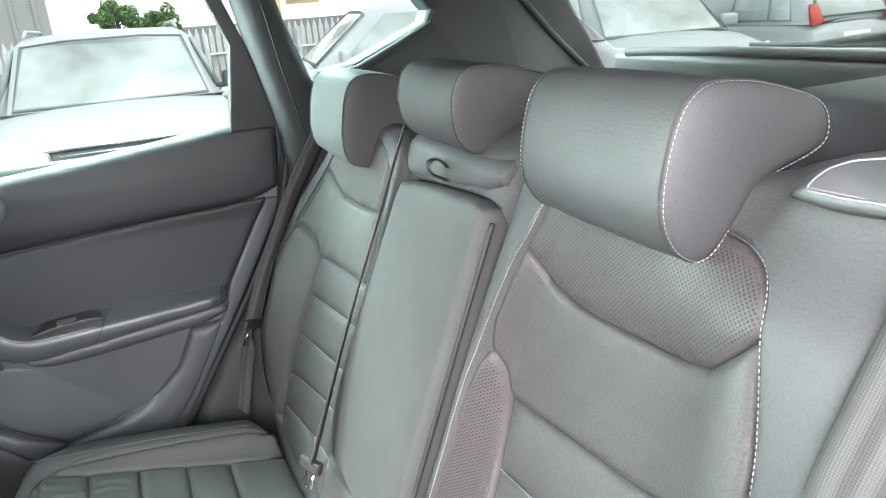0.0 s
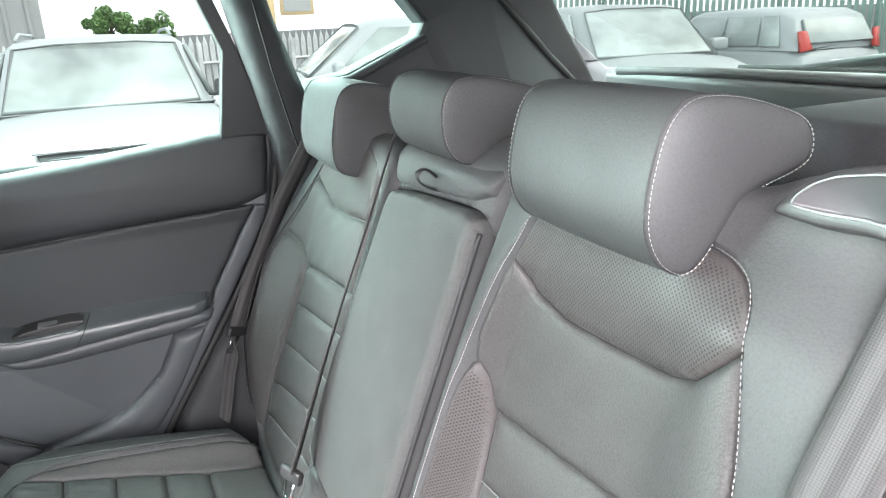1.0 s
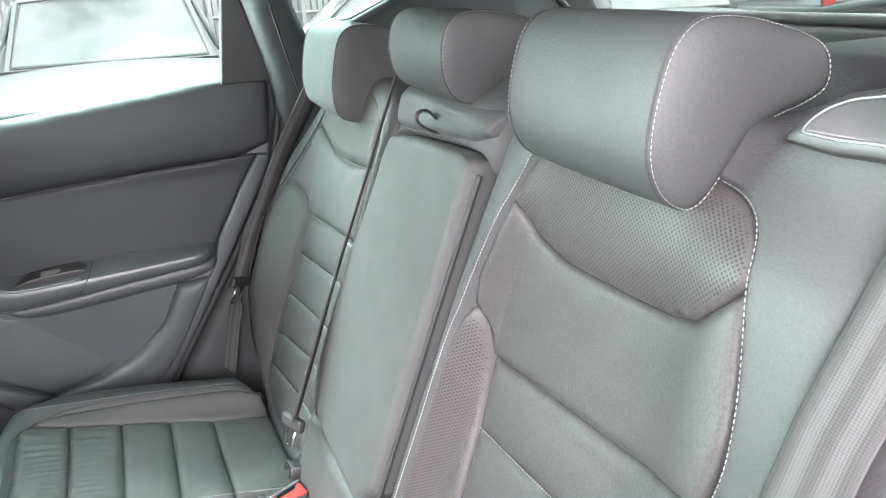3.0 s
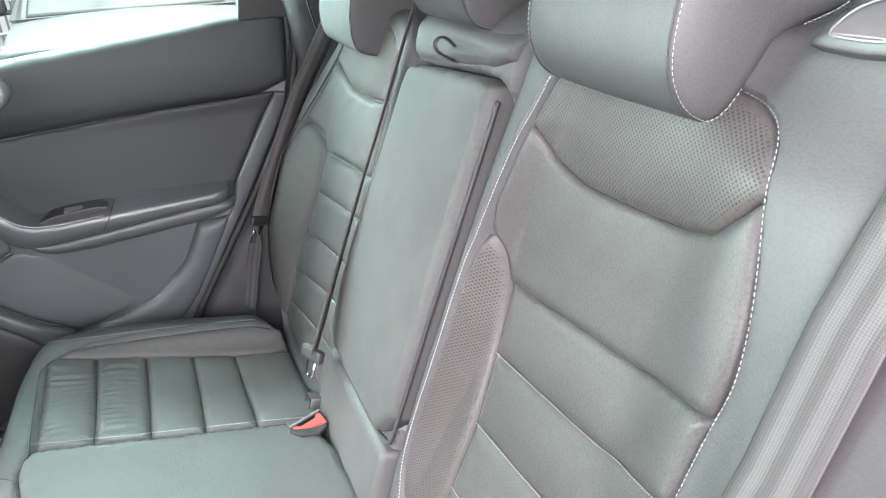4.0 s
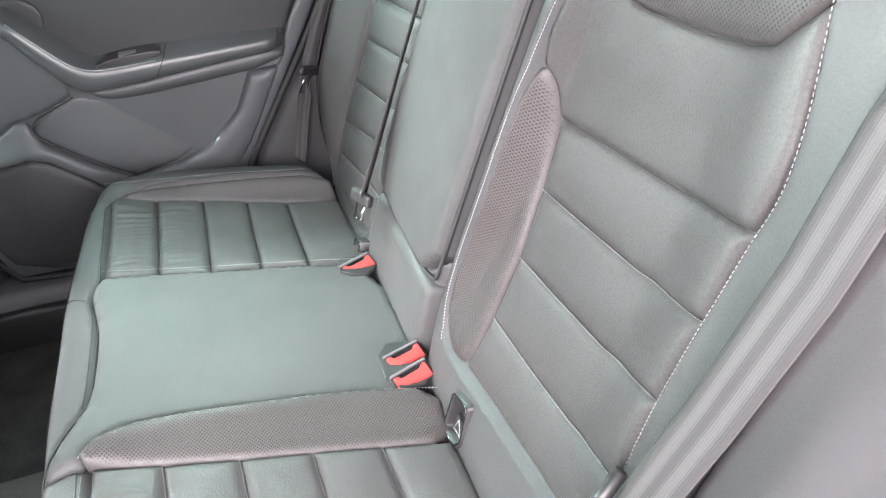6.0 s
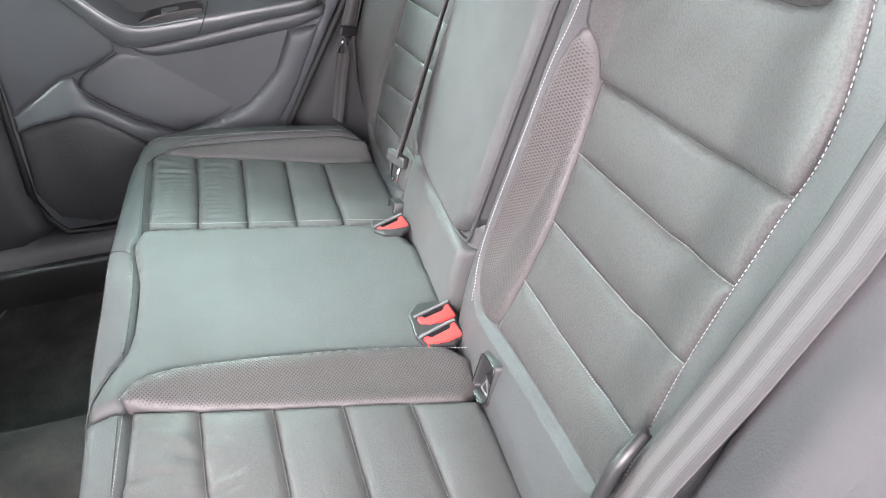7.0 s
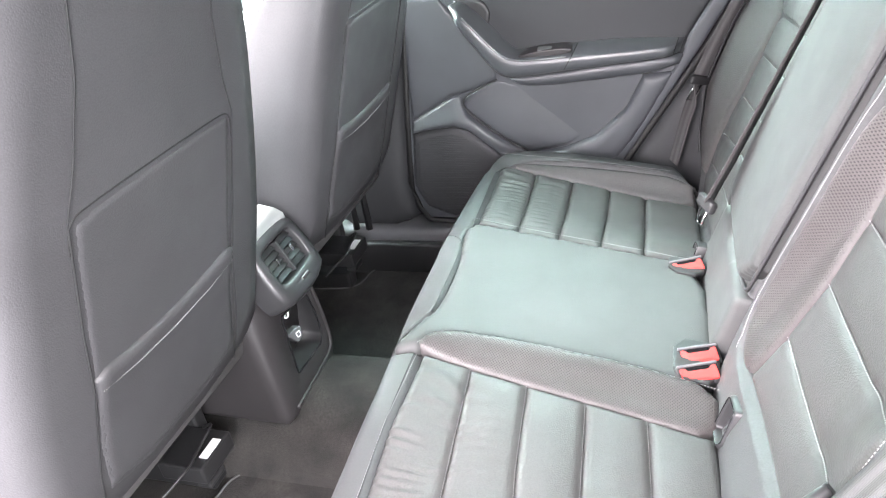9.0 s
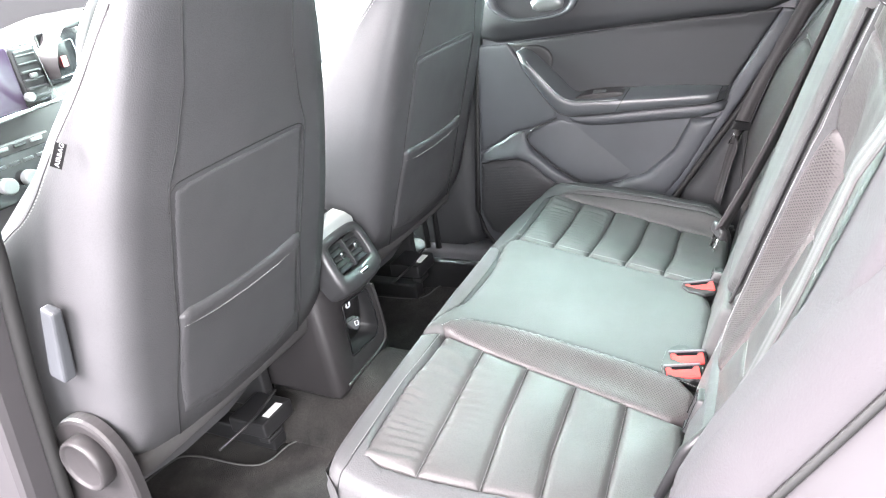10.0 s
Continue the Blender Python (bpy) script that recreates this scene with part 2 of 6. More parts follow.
def pillow_top(poly, height, r, extra, lift=0.0006):
    """For a pillow of these sizes: a function that turns (u, v) points into (u, v, h) on its surface."""
    loop = np.array(chaikin(poly, 2))

    def f(path):
        pts = np.array(path, dtype=float)[:, :2]
        h = swelling(edge_distance(loop, pts), height, r) + extra(pts[:, 0], pts[:, 1]) + lift
        return [(u, v, float(k)) for (u, v), k in zip(pts, h)]

    return f


def pillow(name, poly, surf, material, height=0.01, r=0.015, step=0.008, depth=0.012, extra=None, rounds=2, cuts=()):
    """A padded panel: the outline poly in the (u, v) of surf(u, v, h), swelling from its edges over the distance r, with a skirt down to depth."""
    from mathutils.geometry import delaunay_2d_cdt

    loop = resample(chaikin(poly, rounds), step * 0.8)
    lo, hi = loop.min(axis=0), loop.max(axis=0)
    gu, gv = np.meshgrid(np.arange(lo[0], hi[0] + step, step), np.arange(lo[1], hi[1] + step, step))
    gu[1::2] += step / 2
    grid = np.stack([gu.ravel(), gv.ravel()], axis=1)
    keep = inside(loop, grid)
    grid = grid[keep]
    grid = grid[edge_distance(loop, grid) > step * 0.45] if len(grid) else grid.reshape(0, 2)
    n = len(loop)
    edges = [(i, (i + 1) % n) for i in range(n)]
    pts = [loop]
    base = n
    for cut in cuts:
        ring = resample(chaikin(cut, 2), step * 0.6)
        side = np.roll(ring, -1, axis=0) - np.roll(ring, 1, axis=0)
        side = np.stack([-side[:, 1], side[:, 0]], axis=1) / np.linalg.norm(side, axis=1)[:, None]
        test = ring + side * 0.001
        side = np.where(inside(ring, test)[:, None], side, -side)
        for off in (0.0, 0.006, -0.006):
            r2 = ring + side * off
            ok = inside(loop, r2) & (edge_distance(loop, r2) > 0.002)
            if off < 0:
                ok &= ~inside(ring, r2)
            if off:
                ok &= edge_distance(ring, r2) > abs(off) * 0.9
            idx = np.cumsum(ok) - 1 + base
            m = len(r2)
            edges += [(int(idx[i]), int(idx[(i + 1) % m])) for i in range(m) if ok[i] and ok[(i + 1) % m]]
            pts.append(r2[ok])
            base += int(ok.sum())
            if len(grid):
                grid = grid[edge_distance(ring, grid) > step * 0.4]
    pts = np.vstack(pts + [grid])
    out = delaunay_2d_cdt([Vector(p) for p in pts], edges, [], 1, 1e-7)
    flat = np.array([tuple(v) for v in out[0]])
    d = edge_distance(loop, flat)
    d[:n] = 0
    h = swelling(d, height, r)
    if extra is not None:
        h = h + extra(flat[:, 0], flat[:, 1])
    verts = [surf(u, v, x) for (u, v), x in zip(flat, h)]
    faces = [tuple(f) for f in out[2]]
    base = len(verts)
    verts += [surf(u, v, x - depth) for (u, v), x in zip(flat[:n], h[:n])]
    faces += [(i, base + i, base + (i + 1) % n, (i + 1) % n) for i in range(n)]
    uvs = list(flat) + list(flat[:n])
    me = link_mesh(name, verts, faces, material, uvs=uvs)
    rim = me.attributes.new("rim", "FLOAT", "POINT")
    rim.data.foreach_set("value", np.concatenate([np.clip((d - 0.004) / 0.002, 0, 1), np.zeros(n)]).astype(np.float32))
    bm = bmesh.new()
    bm.from_mesh(me)
    bmesh.ops.recalc_face_normals(bm, faces=bm.faces)
    bm.to_mesh(me)
    bm.free()
    return me


def stitches(name, path, surf, material, pitch=0.0050, length=0.0034, width=0.00055, lift=0.0007):
    """A row of thread stitches along a path of (u, v, h)."""
    pts = resample(path, pitch, closed=False)
    verts, faces = [], []
    for a, b in zip(pts[:-1], pts[1:]):
        p, q = Vector(surf(*a)), Vector(surf(*b))
        up = (Vector(surf(a[0], a[1], a[2] + 0.01)) - p).normalized()
        along = (q - p).normalized()
        across = along.cross(up)
        m = (p + q) / 2
        base = len(verts)
        for sx, w, z in ((-0.5, 0.5, 0), (-0.25, 1, 1), (0.25, 1, 1), (0.5, 0.5, 0)):
            c = m + along * (sx * length)
            verts += [c - across * (width * w) - up * 0.0005, c + up * (lift * (0.3 + z)), c + across * (width * w) - up * 0.0005]
        for k in range(3):
            i = base + 3 * k
            faces += [(i, i + 1, i + 4, i + 3), (i + 1, i + 2, i + 5, i + 4)]
        faces += [(base, base + 2, base + 1), (base + 9, base + 10, base + 11)]
    return link_mesh(name, verts, faces, material)


def tube(name, path, r, material, seg=8, closed=False):
    """A round rod along a 3D path; r may be a list."""
    pts = [Vector(p) for p in path]
    n = len(pts)
    rs = r if isinstance(r, (list, tuple)) else [r] * n
    verts, faces = [], []
    ref = Vector((0, 0, 1))
    for i, p in enumerate(pts):
        a, b = pts[(i - 1) % n if closed else max(0, i - 1)], pts[(i + 1) % n if closed else min(n - 1, i + 1)]
        d = (b - a).normalized()
        side = d.cross(ref)
        if side.length < 1e-3:
            side = d.cross(Vector((1, 0, 0)))
        side.normalize()
        up = side.cross(d)
        verts += [p + (side * math.cos(2 * math.pi * k / seg) + up * math.sin(2 * math.pi * k / seg)) * rs[i] for k in range(seg)]
    for i in range(n if closed else n - 1):
        for k in range(seg):
            j = (i + 1) % n
            faces.append((i * seg + k, i * seg + (k + 1) % seg, j * seg + (k + 1) % seg, j * seg + k))
    if not closed:
        faces += [tuple(range(seg))[::-1], tuple(range((n - 1) * seg, n * seg))]
    return link_mesh(name, verts, faces, material)


def loft(name, rows, material, closed=False, caps=False, smooth=True, uvs=None):
    """A skin through rows of points, all rows of one length. closed: each row is a ring."""
    m = len(rows[0])
    verts = [p for row in rows for p in row]
    faces = []
    for i in range(len(rows) - 1):
        for k in range(m if closed else m - 1):
            faces.append((i * m + k, i * m + (k + 1) % m, (i + 1) * m + (k + 1) % m, (i + 1) * m + k))
    if caps:
        faces += [tuple(range(m))[::-1], tuple(range((len(rows) - 1) * m, len(rows) * m))]
    return link_mesh(name, verts, faces, material, smooth, uvs)


def block(name, size, m, material, bevel=0.004, segments=2, taper=(1, 1)):
    """A box of that size, rounded, at the pose m (its centre); taper scales the top in x and y."""
    bm = bmesh.new()
    bmesh.ops.create_cube(bm, size=1.0)
    for v in bm.verts:
        if v.co.z > 0:
            v.co.x *= taper[0]
            v.co.y *= taper[1]
        v.co = Vector((v.co.x * size[0], v.co.y * size[1], v.co.z * size[2]))
    if bevel:
        bmesh.ops.bevel(bm, geom=list(bm.edges), offset=min(bevel, min(size) * 0.45), segments=segments, profile=0.5, affect="EDGES")
    bmesh.ops.transform(bm, matrix=m, verts=bm.verts)
    me = bpy.data.meshes.new(name)
    bm.to_mesh(me)
    bm.free()
    me.materials.append(material)
    me.polygons.foreach_set("use_smooth", [bevel > 0.006] * len(me.polygons))
    return me


def prism(name, poly, to3d, a, b, material, bevel=0.0, smooth=False):
    """A slab with the outline poly between the heights a and b, laid out by to3d(u, v, h)."""
    bm = bmesh.new()
    low = [bm.verts.new(to3d(u, v, a)) for u, v in poly]
    high = [bm.verts.new(to3d(u, v, b)) for u, v in poly]
    n = len(poly)
    bm.faces.new(low[::-1])
    top = bm.faces.new(high)
    for i in range(n):
        bm.faces.new((low[i], low[(i + 1) % n], high[(i + 1) % n], high[i]))
    bmesh.ops.recalc_face_normals(bm, faces=bm.faces)
    if bevel:
        bmesh.ops.bevel(bm, geom=list(top.edges), offset=bevel, segments=2, profile=0.5, affect="EDGES")
    me = bpy.data.meshes.new(name)
    bm.to_mesh(me)
    bm.free()
    me.materials.append(material)
    me.polygons.foreach_set("use_smooth", [smooth] * len(me.polygons))
    return me


def disc(name, r, depth, m, material, seg=32, bevel=0.003, r2=None):
    bm = bmesh.new()
    bmesh.ops.create_cone(bm, cap_ends=True, segments=seg, radius1=r, radius2=r if r2 is None else r2, depth=depth)
    if bevel:
        bmesh.ops.bevel(bm, geom=[e for e in bm.edges if len(e.link_faces) == 2 and e.calc_face_angle() > 0.8], offset=bevel, segments=2, profile=0.5, affect="EDGES")
    bmesh.ops.transform(bm, matrix=m, verts=bm.verts)
    me = bpy.data.meshes.new(name)
    bm.to_mesh(me)
    bm.free()
    me.materials.append(material)
    return me


def smoothstep(a, b, x):
    t = np.clip((x - a) / (b - a), 0, 1)
    return t * t * (3 - 2 * t)


def recess(polys, amount, edge=0.0055, lip=0.012):
    """How far a padded body sinks under the inserts laid into it."""
    loops = [np.array(chaikin(p, 2)) for p in polys]

    def f(u, v):
        pts = np.stack([u, v], axis=1)
        out = np.zeros(len(pts))
        if not loops:
            return out
        for loop in loops:
            d = edge_distance(loop, pts) * np.where(inside(loop, pts), 1, -1)
            out = np.maximum(out, np.where(d < 0, 0.6 * np.clip(1 + d / lip, 0, 1) ** 2, 0.6 + 0.4 * np.clip(d / edge, 0, 1)))
        return -amount * out

    return f


# ---- rear seat: surfaces ----
UP_BACK, OUT_BACK = Vector((0, -0.3065, 0.9519)), Vector((0, 0.9519, 0.3065))


def back(u, v, h=0.0):
    """The rear backrest: u across the car, v up along the backrest, h out of it."""
    drop = 0.022 * float(smoothstep(0.61, 0.69, v)) * float(smoothstep(0.36, 0.46, -u))
    return Vector((u, -0.043, 0.678)) + UP_BACK * v + OUT_BACK * (h - drop)


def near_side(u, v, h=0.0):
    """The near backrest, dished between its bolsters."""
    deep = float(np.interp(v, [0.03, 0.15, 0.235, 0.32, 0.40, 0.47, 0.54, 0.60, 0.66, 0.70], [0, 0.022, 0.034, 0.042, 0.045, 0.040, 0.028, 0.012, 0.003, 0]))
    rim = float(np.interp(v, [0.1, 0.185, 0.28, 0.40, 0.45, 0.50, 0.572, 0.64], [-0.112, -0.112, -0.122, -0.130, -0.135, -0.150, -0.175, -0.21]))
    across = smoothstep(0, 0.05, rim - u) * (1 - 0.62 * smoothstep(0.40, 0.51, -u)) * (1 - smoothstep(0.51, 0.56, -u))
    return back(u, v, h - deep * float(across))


def cush(u, v, h=0.0):
    """The rear cushion: u across, v forwards, h up."""
    return Vector((u, v, 0.6864 + 0.16 * v + h))


def hollow(u, v):
    """How far the far half of the cushion sinks towards the backrest."""
    deep = np.interp(v, [-0.03, 0.08, 0.16, 0.24, 0.33, 0.40], [0.030, 0.028, 0.025, 0.020, 0.014, 0.006])
    end = np.interp(v, [-0.03, 0.08, 0.16, 0.24, 0.33], [0.446, 0.452, 0.461, 0.467, 0.469])
    return deep * smoothstep(0.17, 0.34, u) * (1 - smoothstep(0.0, 1.0, (u - end) / (0.507 - end)))


def far_cush(u, v, h=0.0):
    return cush(u, v, h - float(hollow(u, v)))


def far_side(u, v, h=0.0):
    """The far backrest, whose outer bolster swells forward."""
    swell = float(np.interp(v, [-0.05, 0.07, 0.17, 0.32, 0.455, 0.50, 0.58], [0.0, 0.038, 0.059, 0.055, 0.036, 0.023, 0.0]))
    return back(u, v, h + swell * float(smoothstep(0.51, 0.66, u)))


def run(path, h):
    return [(p[0], p[1], h) for p in path]


# ---- rear backrest, outer seats ----
def outer_backrest(label, body, insert, yoke, upper, seams, pad, lines, step, padding, surf, holes):
    ob = thing("bench_section", back(sum(p[0] for p in body) / len(body), 0), label, "car seat", "rear seat backrests")
    fall, well = recess([insert], 0.012, 0.004, 0.006), recess(holes, 0.035, 0.002, 0.001)

    def dip(u, v):
        return fall(u, v) + well(u, v)

    part("bolster", pillow("bolster", body, surf, LEATHER, 0.03, 0.045, step, 0.07, lambda u, v: dip(u, v) - 0.024, cuts=[insert] + holes), ob)
    part("yoke", pillow("yoke", yoke, surf, PERFORATED, 0.0075, 0.012, step, 0.02, lambda u, v: 0 * u - 0.004, 0), ob, "perforated leather yoke under the headrest")
    def folds(u, v):
        return -0.004 + 0.0007 * np.sin(u * 95 + 9 * np.sin(v * 14)) * np.sin((v - 0.45) * 18)
    part("backrest_panel", pillow("backrest_panel", upper, surf, SMOOTH, 0.0080, 0.024, step, 0.02, folds, 0), ob)
    for top, bottom in zip(seams[:-1], seams[1:]):
        rib = list(top) + list(bottom)[::-1]
        part("rib_panel", pillow("rib_panel", rib, surf, SMOOTH, 0.0095, 0.030, step, 0.02, lambda u, v: 0 * u - 0.006, 0), ob)
    part("side_pad", pillow("side_pad", pad, surf, padding, 0.010, 0.02, step, 0.02, lambda u, v: 0 * u - 0.004, 1), ob, "leather side pad")
    on_top = pillow_top(body, 0.03, 0.045, lambda u, v: dip(u, v) - 0.024)
    for path, aside in lines:
        row = resample([(u + aside, v) for u, v in chaikin(path, 2, False)], 0.0046, False)
        part("stitching", stitches("stitching", on_top(row), surf, STITCH, 0.0046, 0.0030, 0.00027, 0.0004), ob, "pale contrast stitching")["kind"] = "stuff"
    for seam in seams[1:-1]:
        part("stitching", stitches("stitching", run([(p[0], p[1] + 0.001) for p in seam], -0.0025), surf, THREAD, 0.004, 0.0026, 0.0004), ob)["kind"] = "stuff"
    return ob


# outline of a child seat anchor guide round its centre
GUIDE = [(0.027, 0.028), (-0.017, 0.039), (-0.027, -0.012), (-0.014, -0.030), (0.026, -0.034), (0.026, -0.012)]
# near backrest outlines, moved along the camera's sight lines onto the dished surface
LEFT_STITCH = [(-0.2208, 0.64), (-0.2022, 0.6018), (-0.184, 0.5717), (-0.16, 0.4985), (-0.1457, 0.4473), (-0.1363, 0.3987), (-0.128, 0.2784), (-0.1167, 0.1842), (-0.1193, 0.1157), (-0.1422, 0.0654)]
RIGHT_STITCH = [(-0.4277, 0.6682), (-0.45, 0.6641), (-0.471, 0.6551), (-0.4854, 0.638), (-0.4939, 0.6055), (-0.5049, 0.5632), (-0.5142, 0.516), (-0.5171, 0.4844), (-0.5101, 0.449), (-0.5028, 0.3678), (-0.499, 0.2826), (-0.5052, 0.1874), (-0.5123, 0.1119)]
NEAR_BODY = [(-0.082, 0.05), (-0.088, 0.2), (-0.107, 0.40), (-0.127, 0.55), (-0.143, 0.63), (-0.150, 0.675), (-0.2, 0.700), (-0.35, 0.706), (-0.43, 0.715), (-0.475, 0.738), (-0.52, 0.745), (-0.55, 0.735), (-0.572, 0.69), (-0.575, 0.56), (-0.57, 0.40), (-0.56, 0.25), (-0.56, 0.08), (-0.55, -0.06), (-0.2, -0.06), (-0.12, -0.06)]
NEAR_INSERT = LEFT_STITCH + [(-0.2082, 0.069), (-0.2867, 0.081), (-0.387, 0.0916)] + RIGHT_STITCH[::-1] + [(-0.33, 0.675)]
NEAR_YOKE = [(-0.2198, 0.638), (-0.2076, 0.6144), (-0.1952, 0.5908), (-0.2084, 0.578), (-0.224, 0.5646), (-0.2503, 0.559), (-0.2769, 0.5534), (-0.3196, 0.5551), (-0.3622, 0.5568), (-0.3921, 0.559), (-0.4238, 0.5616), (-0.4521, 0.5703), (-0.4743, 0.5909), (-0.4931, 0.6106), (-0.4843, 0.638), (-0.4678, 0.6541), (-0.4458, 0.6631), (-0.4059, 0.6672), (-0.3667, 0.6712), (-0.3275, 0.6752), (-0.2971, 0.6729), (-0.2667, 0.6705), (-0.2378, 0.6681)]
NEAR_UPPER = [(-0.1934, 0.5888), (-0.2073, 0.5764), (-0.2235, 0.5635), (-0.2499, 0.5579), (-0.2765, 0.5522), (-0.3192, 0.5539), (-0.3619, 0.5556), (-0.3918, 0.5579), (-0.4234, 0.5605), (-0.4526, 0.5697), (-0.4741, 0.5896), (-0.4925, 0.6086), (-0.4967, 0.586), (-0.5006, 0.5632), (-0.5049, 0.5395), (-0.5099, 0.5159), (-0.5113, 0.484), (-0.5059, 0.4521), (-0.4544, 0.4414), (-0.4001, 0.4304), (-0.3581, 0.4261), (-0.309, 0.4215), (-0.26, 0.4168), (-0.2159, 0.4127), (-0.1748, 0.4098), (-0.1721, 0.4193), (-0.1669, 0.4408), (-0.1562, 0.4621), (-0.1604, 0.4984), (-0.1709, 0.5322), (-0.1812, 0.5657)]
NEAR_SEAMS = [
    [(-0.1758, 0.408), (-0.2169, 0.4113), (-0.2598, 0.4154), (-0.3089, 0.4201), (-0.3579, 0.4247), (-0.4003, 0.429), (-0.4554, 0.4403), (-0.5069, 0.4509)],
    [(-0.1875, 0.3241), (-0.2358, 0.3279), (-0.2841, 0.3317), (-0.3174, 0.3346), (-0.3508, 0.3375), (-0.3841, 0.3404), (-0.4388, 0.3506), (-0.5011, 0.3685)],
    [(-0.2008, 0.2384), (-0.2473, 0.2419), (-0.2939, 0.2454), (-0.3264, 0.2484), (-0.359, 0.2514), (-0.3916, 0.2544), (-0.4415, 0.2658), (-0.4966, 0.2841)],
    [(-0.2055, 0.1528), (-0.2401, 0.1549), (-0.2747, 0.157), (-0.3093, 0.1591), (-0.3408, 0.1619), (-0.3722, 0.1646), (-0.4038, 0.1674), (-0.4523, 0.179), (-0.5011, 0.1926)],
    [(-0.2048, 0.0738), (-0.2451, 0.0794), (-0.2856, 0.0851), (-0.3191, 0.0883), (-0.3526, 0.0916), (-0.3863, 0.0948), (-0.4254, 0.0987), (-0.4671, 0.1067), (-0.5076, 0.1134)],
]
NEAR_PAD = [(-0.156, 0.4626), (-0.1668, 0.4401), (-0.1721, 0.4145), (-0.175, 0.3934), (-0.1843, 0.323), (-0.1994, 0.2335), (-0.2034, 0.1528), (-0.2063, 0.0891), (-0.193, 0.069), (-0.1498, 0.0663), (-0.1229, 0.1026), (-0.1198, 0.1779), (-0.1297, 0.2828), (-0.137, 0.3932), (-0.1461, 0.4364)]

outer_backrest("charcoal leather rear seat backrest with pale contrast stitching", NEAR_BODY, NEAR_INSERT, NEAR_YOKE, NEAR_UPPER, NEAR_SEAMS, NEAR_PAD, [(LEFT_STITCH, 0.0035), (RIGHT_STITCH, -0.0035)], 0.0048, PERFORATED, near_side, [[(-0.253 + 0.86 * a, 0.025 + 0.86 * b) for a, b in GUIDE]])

FAR_INNER = [(0.215, 0.62), (0.225, 0.50), (0.235, 0.40), (0.24, 0.25), (0.245, 0.10)]
FAR_OUTER = [(0.50, 0.60), (0.565, 0.52), (0.60, 0.43), (0.631, 0.365), (0.643, 0.29), (0.646, 0.20), (0.643, 0.09), (0.622, 0.015)]
FAR_YOKE = [(0.24, 0.525), (0.33, 0.515), (0.421, 0.512), (0.49, 0.527), (0.55, 0.545), (0.53, 0.60), (0.46, 0.64), (0.30, 0.64), (0.225, 0.62)]
FAR_UPPER = [(0.24, 0.522), (0.33, 0.512), (0.421, 0.509), (0.49, 0.524), (0.553, 0.541), (0.585, 0.46), (0.605, 0.418), (0.56, 0.408), (0.515, 0.388), (0.503, 0.376), (0.40, 0.388), (0.30, 0.398), (0.235, 0.404)]
FAR_SEAMS = [
    [(0.235, 0.400), (0.30, 0.395), (0.40, 0.383), (0.503, 0.371)],
    [(0.24, 0.325), (0.315, 0.318), (0.42, 0.303), (0.520, 0.288)],
    [(0.242, 0.240), (0.33, 0.229), (0.43, 0.213), (0.535, 0.195)],
    [(0.245, 0.162), (0.34, 0.150), (0.44, 0.128), (0.550, 0.103)],
    [(0.248, 0.08), (0.34, 0.07), (0.44, 0.05), (0.545, 0.03)],
    [(0.25, 0.0), (0.34, -0.01), (0.44, -0.02), (0.53, -0.03)],
]
FAR_PAD = [(0.605, 0.412), (0.56, 0.400), (0.527, 0.382), (0.515, 0.36), (0.525, 0.288), (0.540, 0.195), (0.555, 0.10), (0.56, 0.03), (0.58, -0.02), (0.62, 0.02), (0.640, 0.10), (0.643, 0.20), (0.640, 0.29), (0.628, 0.36)]
FAR_BODY = [(0.215, -0.09), (0.21, 0.2), (0.2, 0.45), (0.19, 0.60), (0.2, 0.645), (0.26, 0.668), (0.48, 0.664), (0.56, 0.63), (0.62, 0.53), (0.653, 0.42), (0.662, 0.30), (0.662, 0.12), (0.63, -0.02), (0.56, -0.10)]
FAR_INSERT = FAR_INNER + [(0.26, -0.03), (0.54, -0.05)] + FAR_OUTER[::-1] + [(0.40, 0.645)]
far_back = outer_backrest("charcoal leather rear seat backrest beside the far door", FAR_BODY, FAR_INSERT, FAR_YOKE, FAR_UPPER, FAR_SEAMS, FAR_PAD, [], 0.008, SMOOTH, far_side, [])
part("seam", tube("seam", [far_side(u, v, 0.004) for u, v in chaikin(FAR_OUTER, 2, False)], 0.002, PIPING, 6), far_back)

# ---- rear backrest, centre with folding armrest ----
centre = thing("bench_section", back(0.05, 0), "charcoal leather centre backrest with folded armrest", "car seat", "rear seat backrests")
CENTRE_BODY = [(-0.078, -0.06), (-0.082, 0.2), (-0.10, 0.40), (-0.120, 0.55), (-0.140, 0.64), (-0.146, 0.68), (-0.13, 0.715), (0.05, 0.72), (0.14, 0.715), (0.160, 0.68), (0.168, 0.55), (0.200, 0.40), (0.232, 0.25), (0.240, 0.1), (0.242, -0.07)]
ARMREST = [(-0.078, 0.118), (-0.094, 0.30), (-0.111, 0.47), (-0.124, 0.595), (-0.116, 0.619), (0.0, 0.612), (0.12, 0.602), (0.147, 0.592), (0.166, 0.50), (0.198, 0.38), (0.224, 0.27), (0.234, 0.16), (0.222, 0.120), (0.07, 0.112)]
dip_c = recess([ARMREST], 0.045, 0.004, 0.004)
part("body", pillow("body", CENTRE_BODY, back, LEATHER, 0.03, 0.03, 0.008, 0.05, lambda u, v: dip_c(u, v) - 0.026 - 0.025 * smoothstep(0.66, 0.72, v), cuts=[ARMREST]), centre)
part("armrest", pillow("armrest", ARMREST, back, PLAIN, 0.022, 0.008, 0.004, 0.04, lambda u, v: 0 * u - 0.005, 1), centre, "smooth leather armrest folded into the backrest")
